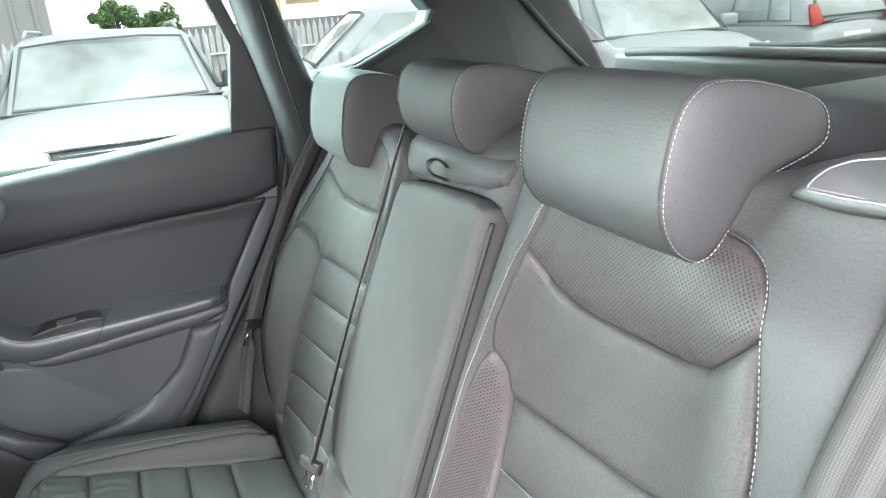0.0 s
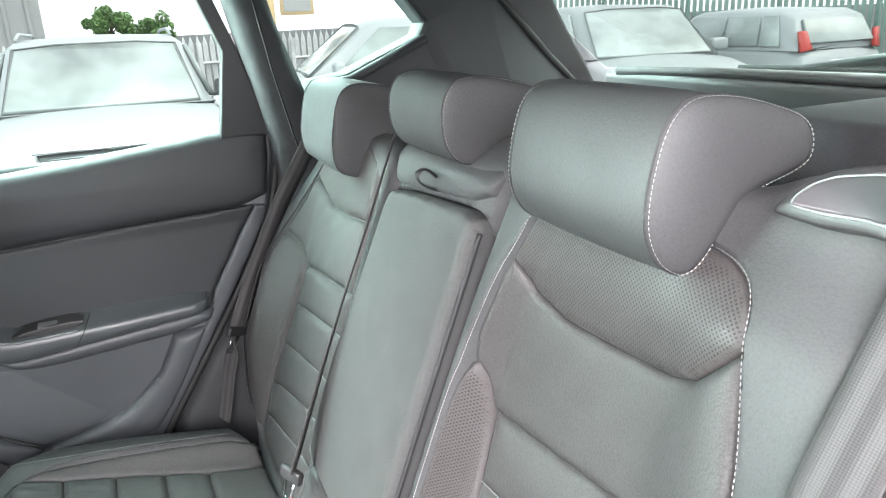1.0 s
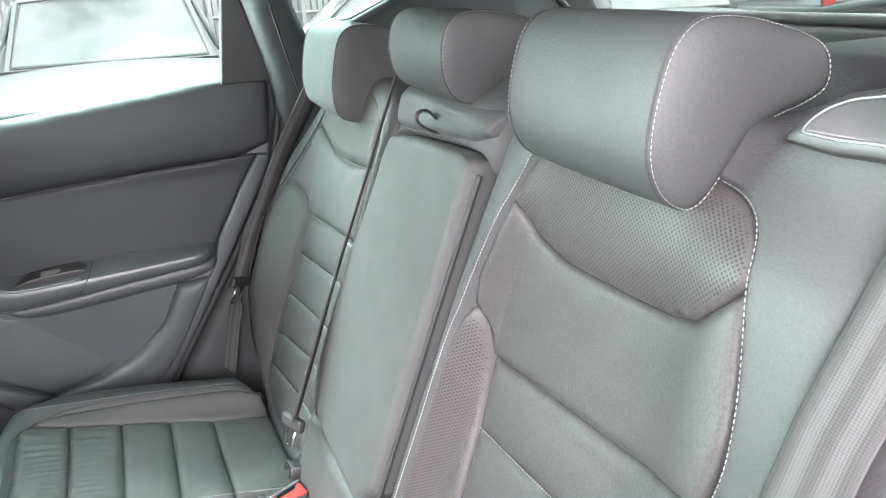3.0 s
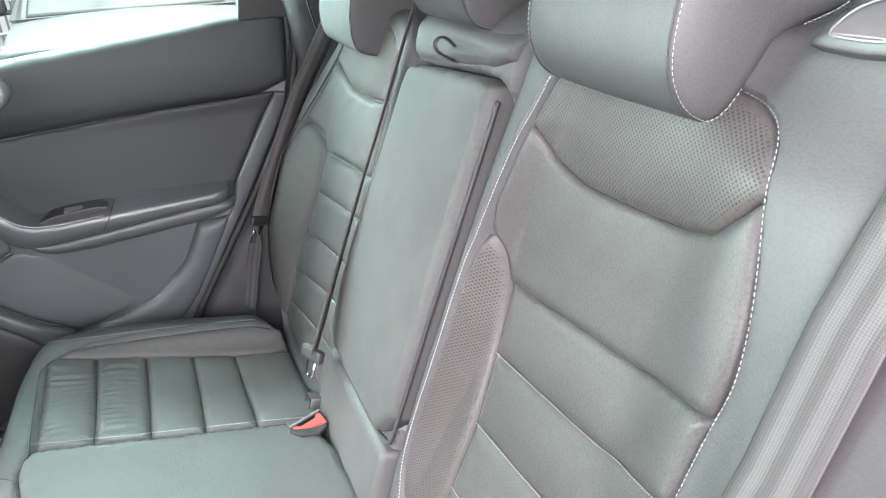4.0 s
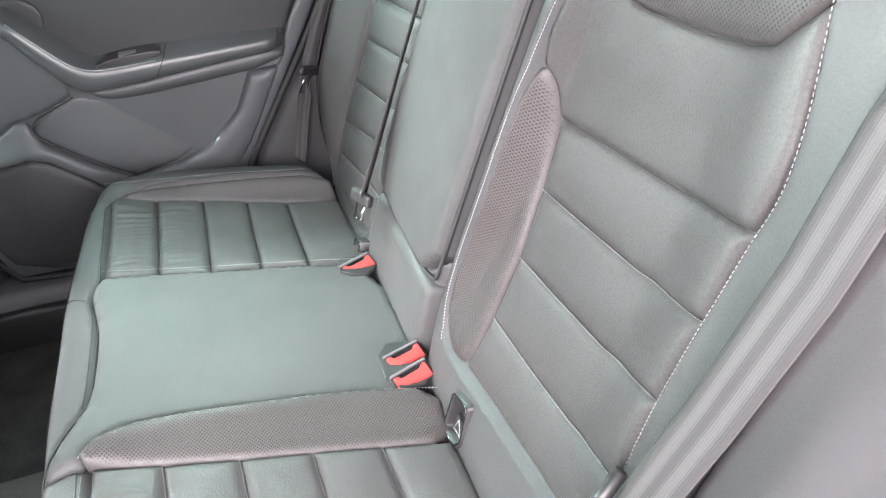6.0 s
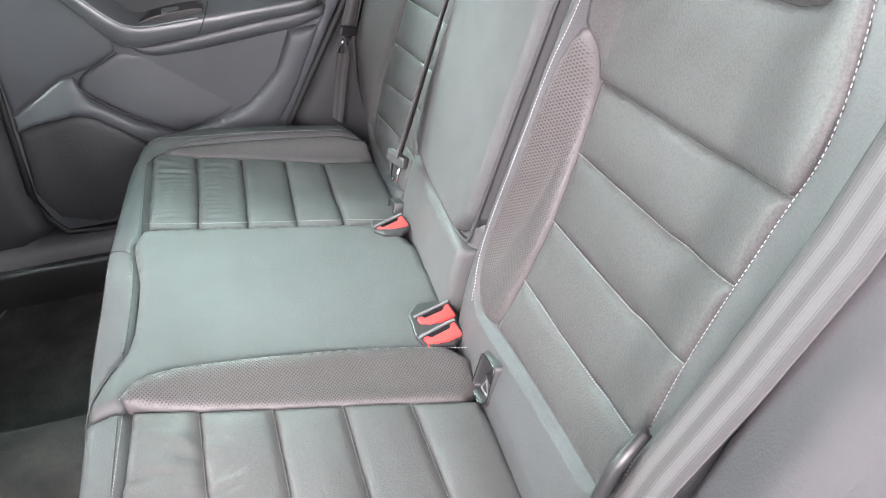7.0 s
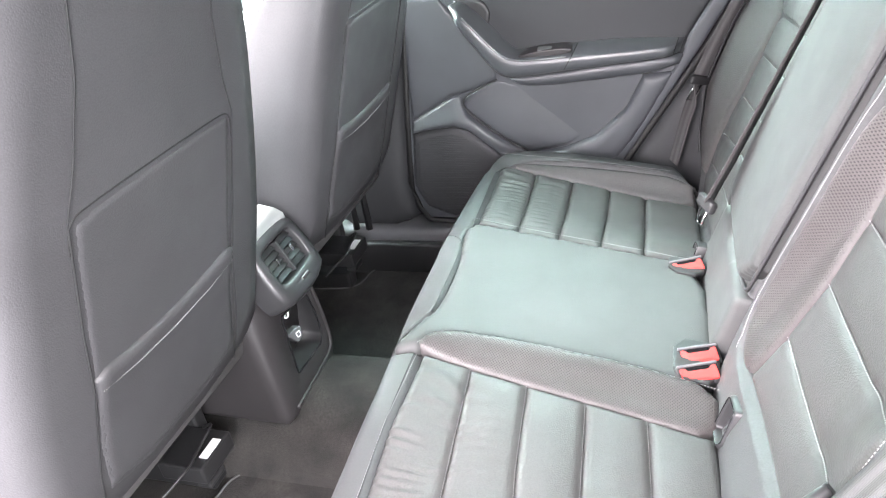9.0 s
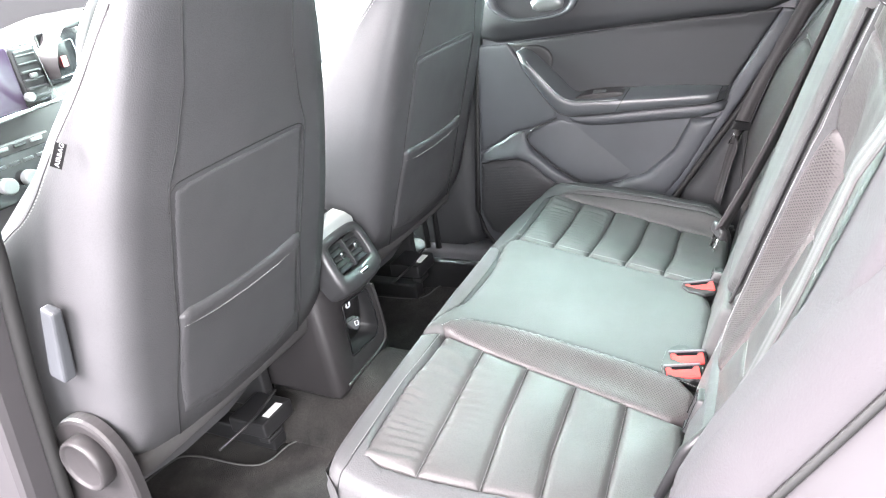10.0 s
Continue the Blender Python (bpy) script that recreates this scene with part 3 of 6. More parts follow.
# a dark rod puts in the shade of the gap round the armrest
JOINT = chaikin([(0.222, 0.20), (0.232, 0.155), (0.222, 0.116), (0.07, 0.109), (-0.074, 0.114), (-0.083, 0.14), (-0.097, 0.30), (-0.114, 0.47), (-0.128, 0.597)], 2, False)
part("seam", tube("seam", [back(u, v, 0.004) for u, v in JOINT], 0.0030, PIPING, 8), centre, "dark rod that draws the shaded gap round the armrest")
LEDGE = [(-0.088, 0.0), (-0.084, 0.104), (-0.078, 0.112), (0.07, 0.107), (0.208, 0.112), (0.219, 0.104), (0.222, -0.045), (0.09, -0.05), (-0.07, -0.045)]
part("lower_panel", pillow("lower_panel", LEDGE, back, PLAIN, 0.010, 0.010, 0.007, 0.03, lambda u, v: 0 * u + 0.004, 1), centre)
TOPPAD = [(-0.126, 0.632), (-0.137, 0.672), (-0.125, 0.705), (0.0, 0.71), (0.13, 0.70), (0.152, 0.66), (0.146, 0.612), (0.12, 0.608), (0.0, 0.618)]
part("top_pad", pillow("top_pad", TOPPAD, back, LEATHER, 0.010, 0.020, 0.006, 0.02, lambda u, v: 0 * u + 0.002 - 0.03 * smoothstep(0.645, 0.70, v), 1), centre)
STRAP = [back(0.008, 0.634, 0.004), back(0.004, 0.644, 0.020), back(0.0, 0.646, 0.034), back(-0.002, 0.637, 0.042), back(0.0, 0.627, 0.034), back(0.004, 0.623, 0.018), back(0.008, 0.621, 0.004)]
pull = thing("pull_strap", back(0.04, 0.62), "small black fabric pull strap above the armrest", "strap")
sp = [Vector(p) for p in resample(chaikin(STRAP, 2, False), 0.003, False)]
strap_rows = []
for i, p in enumerate(sp):
    thin = (sp[min(i + 1, len(sp) - 1)] - sp[max(i - 1, 0)]).cross(Vector((1, 0, 0))).normalized() * 0.0018
    strap_rows.append([p - Vector((0.008, 0, 0)), p + thin, p + Vector((0.008, 0, 0)), p - thin])
part("strap_loop", loft("strap_loop", strap_rows, BLACK, closed=True, caps=True), pull)

# ---- headrests ----
NEAR_PROFILE = [(-0.244, 1.286), (-0.218, 1.297), (-0.204, 1.319), (-0.201, 1.340), (-0.204, 1.366), (-0.213, 1.399), (-0.226, 1.415), (-0.242, 1.4215), (-0.276, 1.419), (-0.308, 1.411), (-0.340, 1.401), (-0.355, 1.391), (-0.361, 1.376), (-0.358, 1.362), (-0.336, 1.354), (-0.308, 1.348), (-0.286, 1.336), (-0.270, 1.316)]
CENTRE_PROFILE = [(-0.246, 1.313), (-0.226, 1.319), (-0.212, 1.338), (-0.208, 1.366), (-0.211, 1.390), (-0.221, 1.408), (-0.237, 1.4155), (-0.266, 1.415), (-0.300, 1.408), (-0.335, 1.398), (-0.352, 1.388), (-0.357, 1.374), (-0.346, 1.360), (-0.312, 1.340), (-0.274, 1.313)]
FAR_PROFILE = [(-0.206, 1.238), (-0.184, 1.248), (-0.178, 1.285), (-0.183, 1.320), (-0.191, 1.357), (-0.203, 1.379), (-0.222, 1.387), (-0.249, 1.386), (-0.284, 1.379), (-0.326, 1.366), (-0.340, 1.345), (-0.322, 1.320), (-0.278, 1.288), (-0.254, 1.268), (-0.241, 1.244), (-0.230, 1.234)]


def headrest(x0, x1, profile, label, thread, bulge):
    """A headrest between the seams at x0 and x1, with domed cheeks outside them."""
    prof = np.array(chaikin(profile, 2))
    cy, cz = prof.mean(axis=0)
    mid_x, half = (x0 + x1) / 2, (x1 - x0) / 2
    ob = thing("headrest", (mid_x, cy, cz), label, "headrest", "rear headrests")

    def ring(x, k):
        return [Vector((x, cy + (p[0] - cy) * k, cz + (p[1] - cz) * k)) for p in prof]

    rows = [ring(mid_x + half * f, 1.0 + 0.016 * (1 - f * f) - 0.012 * max(0.0, abs(f) - 0.94) / 0.06) for f in (-1, -0.985, -0.94, -0.8, -0.6, -0.3, 0, 0.3, 0.6, 0.8, 0.94, 0.985, 1)]
    part("front_pad", loft("front_pad", rows, LEATHER, closed=True), ob)
    for side in (-1, 1):
        edge = mid_x + side * half
        cheek = [ring(edge + side * bulge * math.sin(a), 0.99 * math.cos(a) ** 0.8) for a in np.linspace(0, 1.44, 15)]
        cheek_ob = part("cheek", loft("cheek", cheek, LEATHER, closed=True, caps=True), ob, "leather cheek with stitched edge")

        def on_cheek(a, b, h, s=side, e=edge):
            return Vector((e + s * (0.0045 + h * 0.8), cy + (a - cy) * (0.985 + h * 3), cz + (b - cz) * (0.985 + h * 3)))

        line = [(p[0], p[1], 0.0) for p in prof] + [(prof[0][0], prof[0][1], 0.0)]
        part("stitching", stitches("stitching", line, on_cheek, thread, 0.0044, 0.0028, 0.00022, 0.0003), cheek_ob, "pale contrast stitching")["kind"] = "stuff"
        part("seam", tube("seam", ring(edge, 0.992), 0.0012, PIPING, 6, closed=True), ob)
        top = Vector((mid_x + side * 0.055, cy - 0.045, cz + 0.005))
        part("post", tube("post", [top, top - UP_BACK * 0.09], 0.006, CHROME, 10), ob, "chrome headrest post")
        part("post_collar", disc("post_collar", 0.020, 0.012, Matrix.Translation(top - UP_BACK * 0.05) @ pose(0, 0, 0, 18), PLASTIC, 24), ob, "oval plastic post collar")
    return ob


headrest(-0.425, -0.235, NEAR_PROFILE, "large charcoal leather headrest with pale stitching", STITCH, 0.013)
headrest(-0.064, 0.108, CENTRE_PROFILE, "charcoal leather centre headrest with pale stitching", THREAD, 0.009)
headrest(0.312, 0.525, FAR_PROFILE, "charcoal leather headrest beside the far pillar", PIPING, 0.009)

# ---- rear cushion ----
cushion = thing("rear_seat_cushion", (0, 0.2, 0.5), "charcoal leather rear bench cushion with ribbed seats", "car seat")
NS = [(-0.201, 0.391), (-0.170, 0.377), (-0.156, 0.335), (-0.153, 0.246), (-0.156, 0.081), (-0.176, -0.043)]
FS = [(0.187, 0.393), (0.179, 0.313), (0.174, 0.235), (0.169, 0.155), (0.165, 0.076), (0.155, -0.03)]
N_SEAMS = [
    [(-0.206, 0.380), (-0.36, 0.380), (-0.524, 0.366)],
    [(-0.218, 0.305), (-0.371, 0.292), (-0.520, 0.278)],
    [(-0.228, 0.220), (-0.383, 0.207), (-0.505, 0.190)],
    [(-0.238, 0.136), (-0.395, 0.125), (-0.490, 0.112)],
    [(-0.248, 0.052), (-0.407, 0.039), (-0.475, 0.032)],
    [(-0.258, -0.035), (-0.42, -0.045), (-0.465, -0.05)],
]
F_SEAMS = [
    [(0.190, 0.392), (0.33, 0.398), (0.470, 0.402)],
    [(0.182, 0.314), (0.33, 0.320), (0.468, 0.326)],
    [(0.177, 0.235), (0.32, 0.239), (0.467, 0.243)],
    [(0.172, 0.155), (0.32, 0.158), (0.461, 0.161)],
    [(0.168, 0.076), (0.32, 0.080), (0.452, 0.085)],
    [(0.158, -0.03), (0.31, -0.028), (0.446, -0.02)],
]
N_STRIP = NS + [(-0.258, -0.035), (-0.248, 0.052), (-0.238, 0.136), (-0.228, 0.220), (-0.218, 0.305), (-0.206, 0.380)]
F_STRIP = [(0.474, 0.402), (0.470, 0.326), (0.469, 0.243), (0.463, 0.161), (0.454, 0.085), (0.448, -0.02), (0.503, -0.01), (0.500, 0.2), (0.486, 0.402)]
CENTRE = NS[::-1] + [(-0.203, 0.412), (-0.204, 0.434), (-0.174, 0.429), (-0.136, 0.410), (-0.102, 0.389), (0.03, 0.388), (0.10, 0.400), (0.15, 0.41)] + FS
PATCH = [(-0.210, 0.445), (-0.175, 0.434), (-0.136, 0.415), (-0.104, 0.393), (-0.075, 0.391), (0.02, 0.392), (0.09, 0.396), (0.117, 0.404), (0.142, 0.424), (0.156, 0.448)]
C_BODY = [(-0.555, -0.06), (-0.575, 0.1), (-0.578, 0.3), (-0.570, 0.39), (-0.545, 0.425), (-0.40, 0.436), (-0.21, 0.446), (-0.10, 0.455), (0.05, 0.458), (0.15, 0.462), (0.30, 0.458), (0.46, 0.452), (0.53, 0.42), (0.57, 0.33), (0.578, 0.15), (0.565, -0.06)]
C_INSERT = [(-0.524, 0.366), (-0.36, 0.382), (-0.22, 0.384), (-0.203, 0.393), (-0.206, 0.412), (-0.206, 0.436), (-0.174, 0.431), (-0.136, 0.412), (-0.102, 0.391), (0.03, 0.390), (0.10, 0.402), (0.15, 0.412), (0.187, 0.395), (0.33, 0.402), (0.484, 0.406), (0.499, 0.2), (0.502, -0.01), (0.44, -0.045), (-0.465, -0.05), (-0.475, 0.032), (-0.49, 0.112), (-0.505, 0.19), (-0.52, 0.278)]
dip_s = recess([C_INSERT], 0.014, 0.005, 0.005)


def body_shape(u, v):
    return dip_s(u, v) - hollow(u, v) * smoothstep(0.43, 0.39, v) - 0.048 - 0.006 * smoothstep(0.40, 0.46, v) + 0.016 * smoothstep(0.45, 0.53, u)


part("cushion_body", pillow("cushion_body", C_BODY, cush, LEATHER, 0.052, 0.05, 0.008, 0.18, body_shape, cuts=[C_INSERT]), cushion)
def strip_tilt(u, v):
    top = np.interp(-v, [-p[1] for p in NS], [p[0] for p in NS])
    return -0.006 + 0.019 * smoothstep(-0.07, 0.0, u - top)


part("side_strip", pillow("side_strip", N_STRIP, cush, PERFORATED, 0.008, 0.012, 0.007, 0.02, strip_tilt, 1), cushion, "perforated leather strip")
part("side_strip", pillow("side_strip", F_STRIP, far_cush, SMOOTH, 0.005, 0.008, 0.006, 0.03, lambda u, v: 0 * u - 0.004 + 0.010 * smoothstep(0.465, 0.505, u), 1), cushion, "smooth leather side bolster")
part("centre_panel", pillow("centre_panel", CENTRE, cush, PLAIN, 0.009, 0.007, 0.008, 0.02, lambda u, v: 0 * u - 0.002 - 0.013 * smoothstep(0.395, 0.44, v), 1), cushion, "smooth leather centre seat panel")


def ripple(u, v):
    """Sitting creases across the front ribs."""
    k = smoothstep(0.20, 0.34, v)
    return -0.006 + 0.0021 * k * np.sin(u * 290 + 1.6 * np.sin(v * 41 + u * 13) + 9 * np.sin(u * 17 + v * 3)) * (0.5 + 0.5 * np.sin(u * 29 + v * 47 + 2 * np.sin(u * 61))) + 0.0009 * np.sin(u * 31 + 2 * np.sin(v * 17))


for seams, fine, bed in ((N_SEAMS, 0.0052, cush), (F_SEAMS, 0.006, far_cush)):
    for top, bottom in zip(seams[:-1], seams[1:]):
        part("rib_panel", pillow("rib_panel", list(top) + list(bottom)[::-1], bed, WRINKLED, 0.0105, 0.026, fine, 0.02, ripple, 0), cushion, "ribbed leather seat panel with creases")
lines = [run(chaikin(NS, 2, False), 0.013), run(chaikin(FS, 2, False), 0.013), run([(-0.53, 0.374), (-0.36, 0.387), (-0.215, 0.388)], 0.004), run([(0.488, 0.41), (0.508, 0.2), (0.510, 0.03)], 0.016)]
for n, path in enumerate(lines):
    part("stitching", stitches("stitching", [(p[0], p[1], p[2]) for p in path], cush, STITCH if n == 0 else THREAD, 0.0046, 0.0030, 0.0003, 0.0004), cushion, "pale contrast stitching")["kind"] = "stuff"
for seam in N_SEAMS[1:-1]:
    part("stitching", stitches("stitching", run([(p[0], p[1] + 0.001) for p in seam], -0.0035), cush, THREAD, 0.004, 0.0022, 0.0004), cushion)["kind"] = "stuff"
C_LOOP = resample(chaikin(C_BODY, 2), 0.006)


def body_height(u, v):
    """The cushion body's height at a point of its plan."""
    d = edge_distance(C_LOOP, np.array([[u, v]]))
    crisp = np.clip(d / 0.02, 0, 1)
    h = 0.052 * (0.62 * (1 - (1 - crisp) ** 2) + 0.38 * np.sin(np.clip(d / 0.10, 0, 1) * np.pi / 2)) + body_shape(np.array([u]), np.array([v]))
    return float(h[0])


for path in (PATCH, [(u, v + 0.0065) for u, v in PATCH[3:8]], [(-0.203, 0.392), (-0.200, 0.412), (-0.208, 0.438)], [(-0.565, 0.385), (-0.53, 0.374), (-0.36, 0.39), (-0.205, 0.395)], [(0.185, 0.40), (0.33, 0.408), (0.484, 0.412), (0.505, 0.2), (0.507, -0.02)]):
    line = resample(chaikin(path, 2, False), 0.006, False)
    part("seam", tube("seam", [cush(u, v, body_height(u, v) + 0.0002) for u, v in line], 0.0011, PIPING, 6), cushion)
# front face of the bench
front = [[Vector((u, v - 0.008 - 0.02 * k * k, 0.6864 + 0.16 * v - 0.03 - 0.34 * k)) for u, v in resample(C_BODY[3:13], 0.02, False)] for k in np.linspace(0, 1, 6)]
part("front_face", loft("front_face", front, LEATHER), cushion)

# ---- child seat anchor guides on the lower backrest ----
for u, v, k, lift in ((-0.253, 0.025, 1.0, 0.004), (0.212, -0.014, 0.75, 0.026), (0.548, -0.07, 0.75, 0.022)):
    iso = thing("anchor_guide", back(u, v), "black plastic child seat anchor guide", "seat anchor", "anchor guides")
    edge = rounded([(p[0] * k, p[1] * k) for p in GUIDE], 0.006 * k)
    rim = [[back(u + p[0] * f, v + p[1] * f, hh + lift) for p in edge] for f, hh in ((1.12, -0.012), (1.06, 0.002), (1.0, 0.0045), (0.90, 0.0045), (0.85, 0.001), (0.80, -0.016))]
    part("rim", loft("rim", rim, BLACK, closed=True), iso)
    part("recess", prism("recess", [(u + p[0] * 0.82, v + p[1] * 0.82) for p in edge], back, lift - 0.03, lift - 0.014, RUBBER), iso)
    part("rim_edge", tube("rim_edge", [back(u + p[0] * 0.95, v + p[1] * 0.95, lift + 0.005) for p in edge], 0.0009, GLOSSBLACK, 6, closed=True), iso)
    mark = [(u + k * a, v + k * b) for a, b in ((0.016, -0.026), (-0.008, -0.022), (0.010, -0.008))]
    part("anchor_mark", tube("anchor_mark", [back(a, b, lift - 0.006) for a, b in mark], 0.0013, SATIN, 6, closed=True), iso, "raised triangular mark")
    part("anchor_step", prism("anchor_step", [(u + k * a, v + k * b) for a, b in ((0.021, -0.028), (-0.012, -0.024), (-0.018, -0.010), (0.019, -0.004))], back, lift - 0.02, lift - 0.007, BLACK, 0.001), iso)


# ---- belt buckles ----
def buckle(x, y, turn, label):
    ob = thing("belt_buckle", (x, y, 0.69), label, "seat belt buckle", "rear belt buckles")
    m = Matrix.Translation((x, y, 0.674)) @ pose(0, 0, 0, 0, 0, turn) @ pose(0, 0, 0, 24, 0, 0)
    part("housing", block("housing", (0.064, 0.036, 0.05), m, BLACK, 0.005, 3, (1.0, 0.92)), ob)
    poly = rounded([(-0.0265, -0.0125), (0.0265, -0.0125), (0.0265, 0.010), (0.020, 0.010), (0.015, 0.0045), (-0.015, 0.0045), (-0.020, 0.010), (-0.0265, 0.010)], 0.003)
    part("release_button", prism("release_button", poly, lambda u, v, h: m @ Vector((u, v, h)), 0.02, 0.0285, RED, 0.0015), ob, "red release button")
    part("slot", block("slot", (0.032, 0.004, 0.003), m @ Matrix.Translation((0, 0.0085, 0.0252)), GLOSSBLACK, 0), ob)
    part("slot_lip", block("slot_lip", (0.058, 0.0035, 0.005), m @ Matrix.Translation((0, 0.0135, 0.0268)), PLASTIC, 0.001), ob)
    part("button_mark", block("button_mark", (0.036, 0.0065, 0.001), m @ Matrix.Translation((0, -0.0055, 0.0287)), RED, 0.0004), ob)
    return ob


buckle(-0.098, -0.013, -72, "black belt buckle with red button on the bench")
buckle(-0.139, -0.012, -70, "black belt buckle with red button on the bench")
buckle(0.147, 0.003, -66, "black belt buckle with red button beside the armrest")
# raised black plates in place of recesses round the buckles
for x, y, w, d in ((-0.118, -0.012, 0.096, 0.066), (0.142, 0.002, 0.056, 0.060)):
    cup = thing("buckle_plate", (x, y, 0.69), "flat black plate round the belt buckles", "seat trim", "buckle pockets")
    part("recess", prism("recess", chaikin([(x - w / 2, y - d / 2), (x + w / 2, y - d / 2), (x + w / 2, y + d / 2), (x - w / 2, y + d / 2)], 1), cush, 0.006, 0.0118, BLACK, 0.002), cup)


# ---- seat belts ----
def belt(label, path, width, across, across_end=None, turn=(0.15, 0.75)):
    ob = thing("seat_belt", tuple(path[-1]), label, "seat belt", "rear seat belts")
    pts = resample([tuple(p) for p in path], 0.01, False)
    rows, uvs, s = [], [], 0.0
    for i, p in enumerate(pts):
        p = Vector(p)
        d = Vector(pts[min(i + 1, len(pts) - 1)]) - Vector(pts[max(0, i - 1)])
        wide = across if across_end is None else across.lerp(across_end, float(smoothstep(turn[0], turn[1], i / len(pts))))
        side = (wide - d * (wide.dot(d) / d.dot(d))).normalized()
        up = side.cross(d).normalized()
        row = []
        for k in range(9):
            f = k / 8 - 0.5
            row.append(p + side * (f * width) + up * (0.0012 * (1 - 4 * f * f)))
            uvs.append((f * width, i * 0.01))
        row += [row[-1] - up * 0.0014, row[0] - up * 0.0014]
        uvs += [(0.5 * width, i * 0.01), (-0.5 * width, i * 0.01)]
        rows.append(row)
    part("webbing", loft("webbing", rows, WEB, closed=True, uvs=uvs), ob, "woven charcoal webbing")
    return ob


nb = belt("charcoal belt webbing lying along the seat edge", [back(-0.600, 0.80, 0.02), back(-0.592, 0.68, 0.016), back(-0.588, 0.56, 0.013), back(-0.583, 0.46, 0.010), back(-0.570, 0.34, 0.010), back(-0.556, 0.225, 0.014), back(-0.552, 0.13, 0.02)], 0.046, Vector((1, 0, 0)))
part("belt_guide", tube("belt_guide", [back(-0.524, 0.235, 0.012), back(-0.527, 0.195, 0.026), back(-0.53, 0.12, 0.03)], [0.006, 0.007, 0.006], BLACK, 10), nb, "moulded belt guide")
part("belt_tongue", tube("belt_tongue", [back(-0.577, 0.215, 0.016), back(-0.582, 0.17, 0.02)], 0.004, CHROME, 8), nb, "metal belt tongue")


def tongue(ob, at, d, across, s=1.0):
    d, across = d.normalized(), across.normalized()
    n = across.cross(d).normalized()
    m = Matrix((across, n, d)).transposed().to_4x4()
    m.translation = at
    part("tongue_grip", block("tongue_grip", (0.058 * s, 0.014, 0.022), m, BLACK, 0.005), ob)
    loop = [Vector((-0.011, 0, -0.008)), Vector((-0.011, 0, -0.048)), Vector((0.011, 0, -0.048)), Vector((0.011, 0, -0.008))]
    part("metal_tongue", tube("metal_tongue", [m @ (v * s) for v in loop], 0.0028, CHROME, 6), ob, "chrome belt tongue")


fb = belt("charcoal seat belt hanging at the far pillar", [Vector((0.59, -0.235, 1.30)), Vector((0.625, -0.178, 1.190)), Vector((0.638, -0.147, 1.135)), Vector((0.642, -0.103, 1.044)), Vector((0.642, -0.061, 0.959)), Vector((0.642, -0.028, 0.879)), Vector((0.640, -0.014, 0.845)), Vector((0.640, 0.006, 0.78)), Vector((0.640, 0.031, 0.669))], 0.046, Vector((0.45, -0.75, -0.35)), Vector((0.85, 0.45, 0.1)), (0.66, 0.78))
tongue(fb, Vector((0.638, -0.024, 0.868)), Vector((0.01, -0.07, 0.16)), Vector((0.6, -0.7, -0.3)))
mb = belt("charcoal centre seat belt running down the backrest", [back(0.166, 0.70, 0.012), back(0.178, 0.62, 0.014), back(0.192, 0.52, 0.016), back(0.210, 0.40, 0.020), back(0.214, 0.30, 0.026), back(0.200, 0.19, 0.038), back(0.180, 0.115, 0.05)], 0.044, Vector((0.88, -0.40, -0.1)), Vector((0.86, -0.45, -0.2)), (0.45, 0.95))
tongue(mb, back(0.176, 0.115, 0.052), UP_BACK + Vector((0.1, 0, 0)), Vector((0.85, 0.45, 0.1)), 0.8)

# ---- backrest release on the shoulder ----
rel = thing("backrest_release", back(-0.54, 0.72), "grey plastic backrest release handle in its recess", "seat release")
FRAME_O = [(-0.471, 0.704), (-0.477, 0.714), (-0.489, 0.727), (-0.505, 0.738), (-0.540, 0.748), (-0.600, 0.752), (-0.610, 0.700), (-0.541, 0.705), (-0.509, 0.702)]
BOWL = [(-0.486, 0.711), (-0.490, 0.719), (-0.499, 0.728), (-0.513, 0.735), (-0.540, 0.741), (-0.585, 0.744), (-0.592, 0.711), (-0.538, 0.713), (-0.514, 0.711)]


def between(k, h):
    return [back(a[0] * (1 - k) + b[0] * k, a[1] * (1 - k) + b[1] * k, h) for a, b in zip(rounded(FRAME_O, 0.006, 3), rounded(BOWL, 0.004, 3))]


deep_u, deep_v = -0.540, 0.724
floor_ring = [back(deep_u + (p[0] - deep_u) * 0.7, deep_v + (p[1] - deep_v) * 0.6, -0.028) for p in rounded(BOWL, 0.004, 3)]
part("bezel", loft("bezel", [between(-0.1, -0.004), between(0.0, 0.008), between(0.25, 0.010), between(0.9, 0.0105)], DARKTRIM, closed=True), rel, "dark plastic bezel")
part("bowl", loft("bowl", [between(0.9, 0.0105), between(1.0, 0.012), between(1.06, 0.008), floor_ring], BOWLGREY, closed=True, caps=True), rel, "smooth grey bowl")
part("bright_ring", tube("bright_ring", between(1.0, 0.0125), 0.0010, SATIN, 6, closed=True), rel, "thin satin ring")
part("lever", prism("lever", chaikin([(-0.513, 0.718), (-0.515, 0.728), (-0.545, 0.731), (-0.545, 0.719)], 2), back, -0.030, -0.016, PLASTIC, 0.002), rel)



# ---- far rear door ----
def fdoor(y, z, h=0.0):
    """The far door's inner face: h out into the cabin."""
    return Vector((0.675 - h + 0.10 * (z - 1.2) * (z > 1.2), y, z))


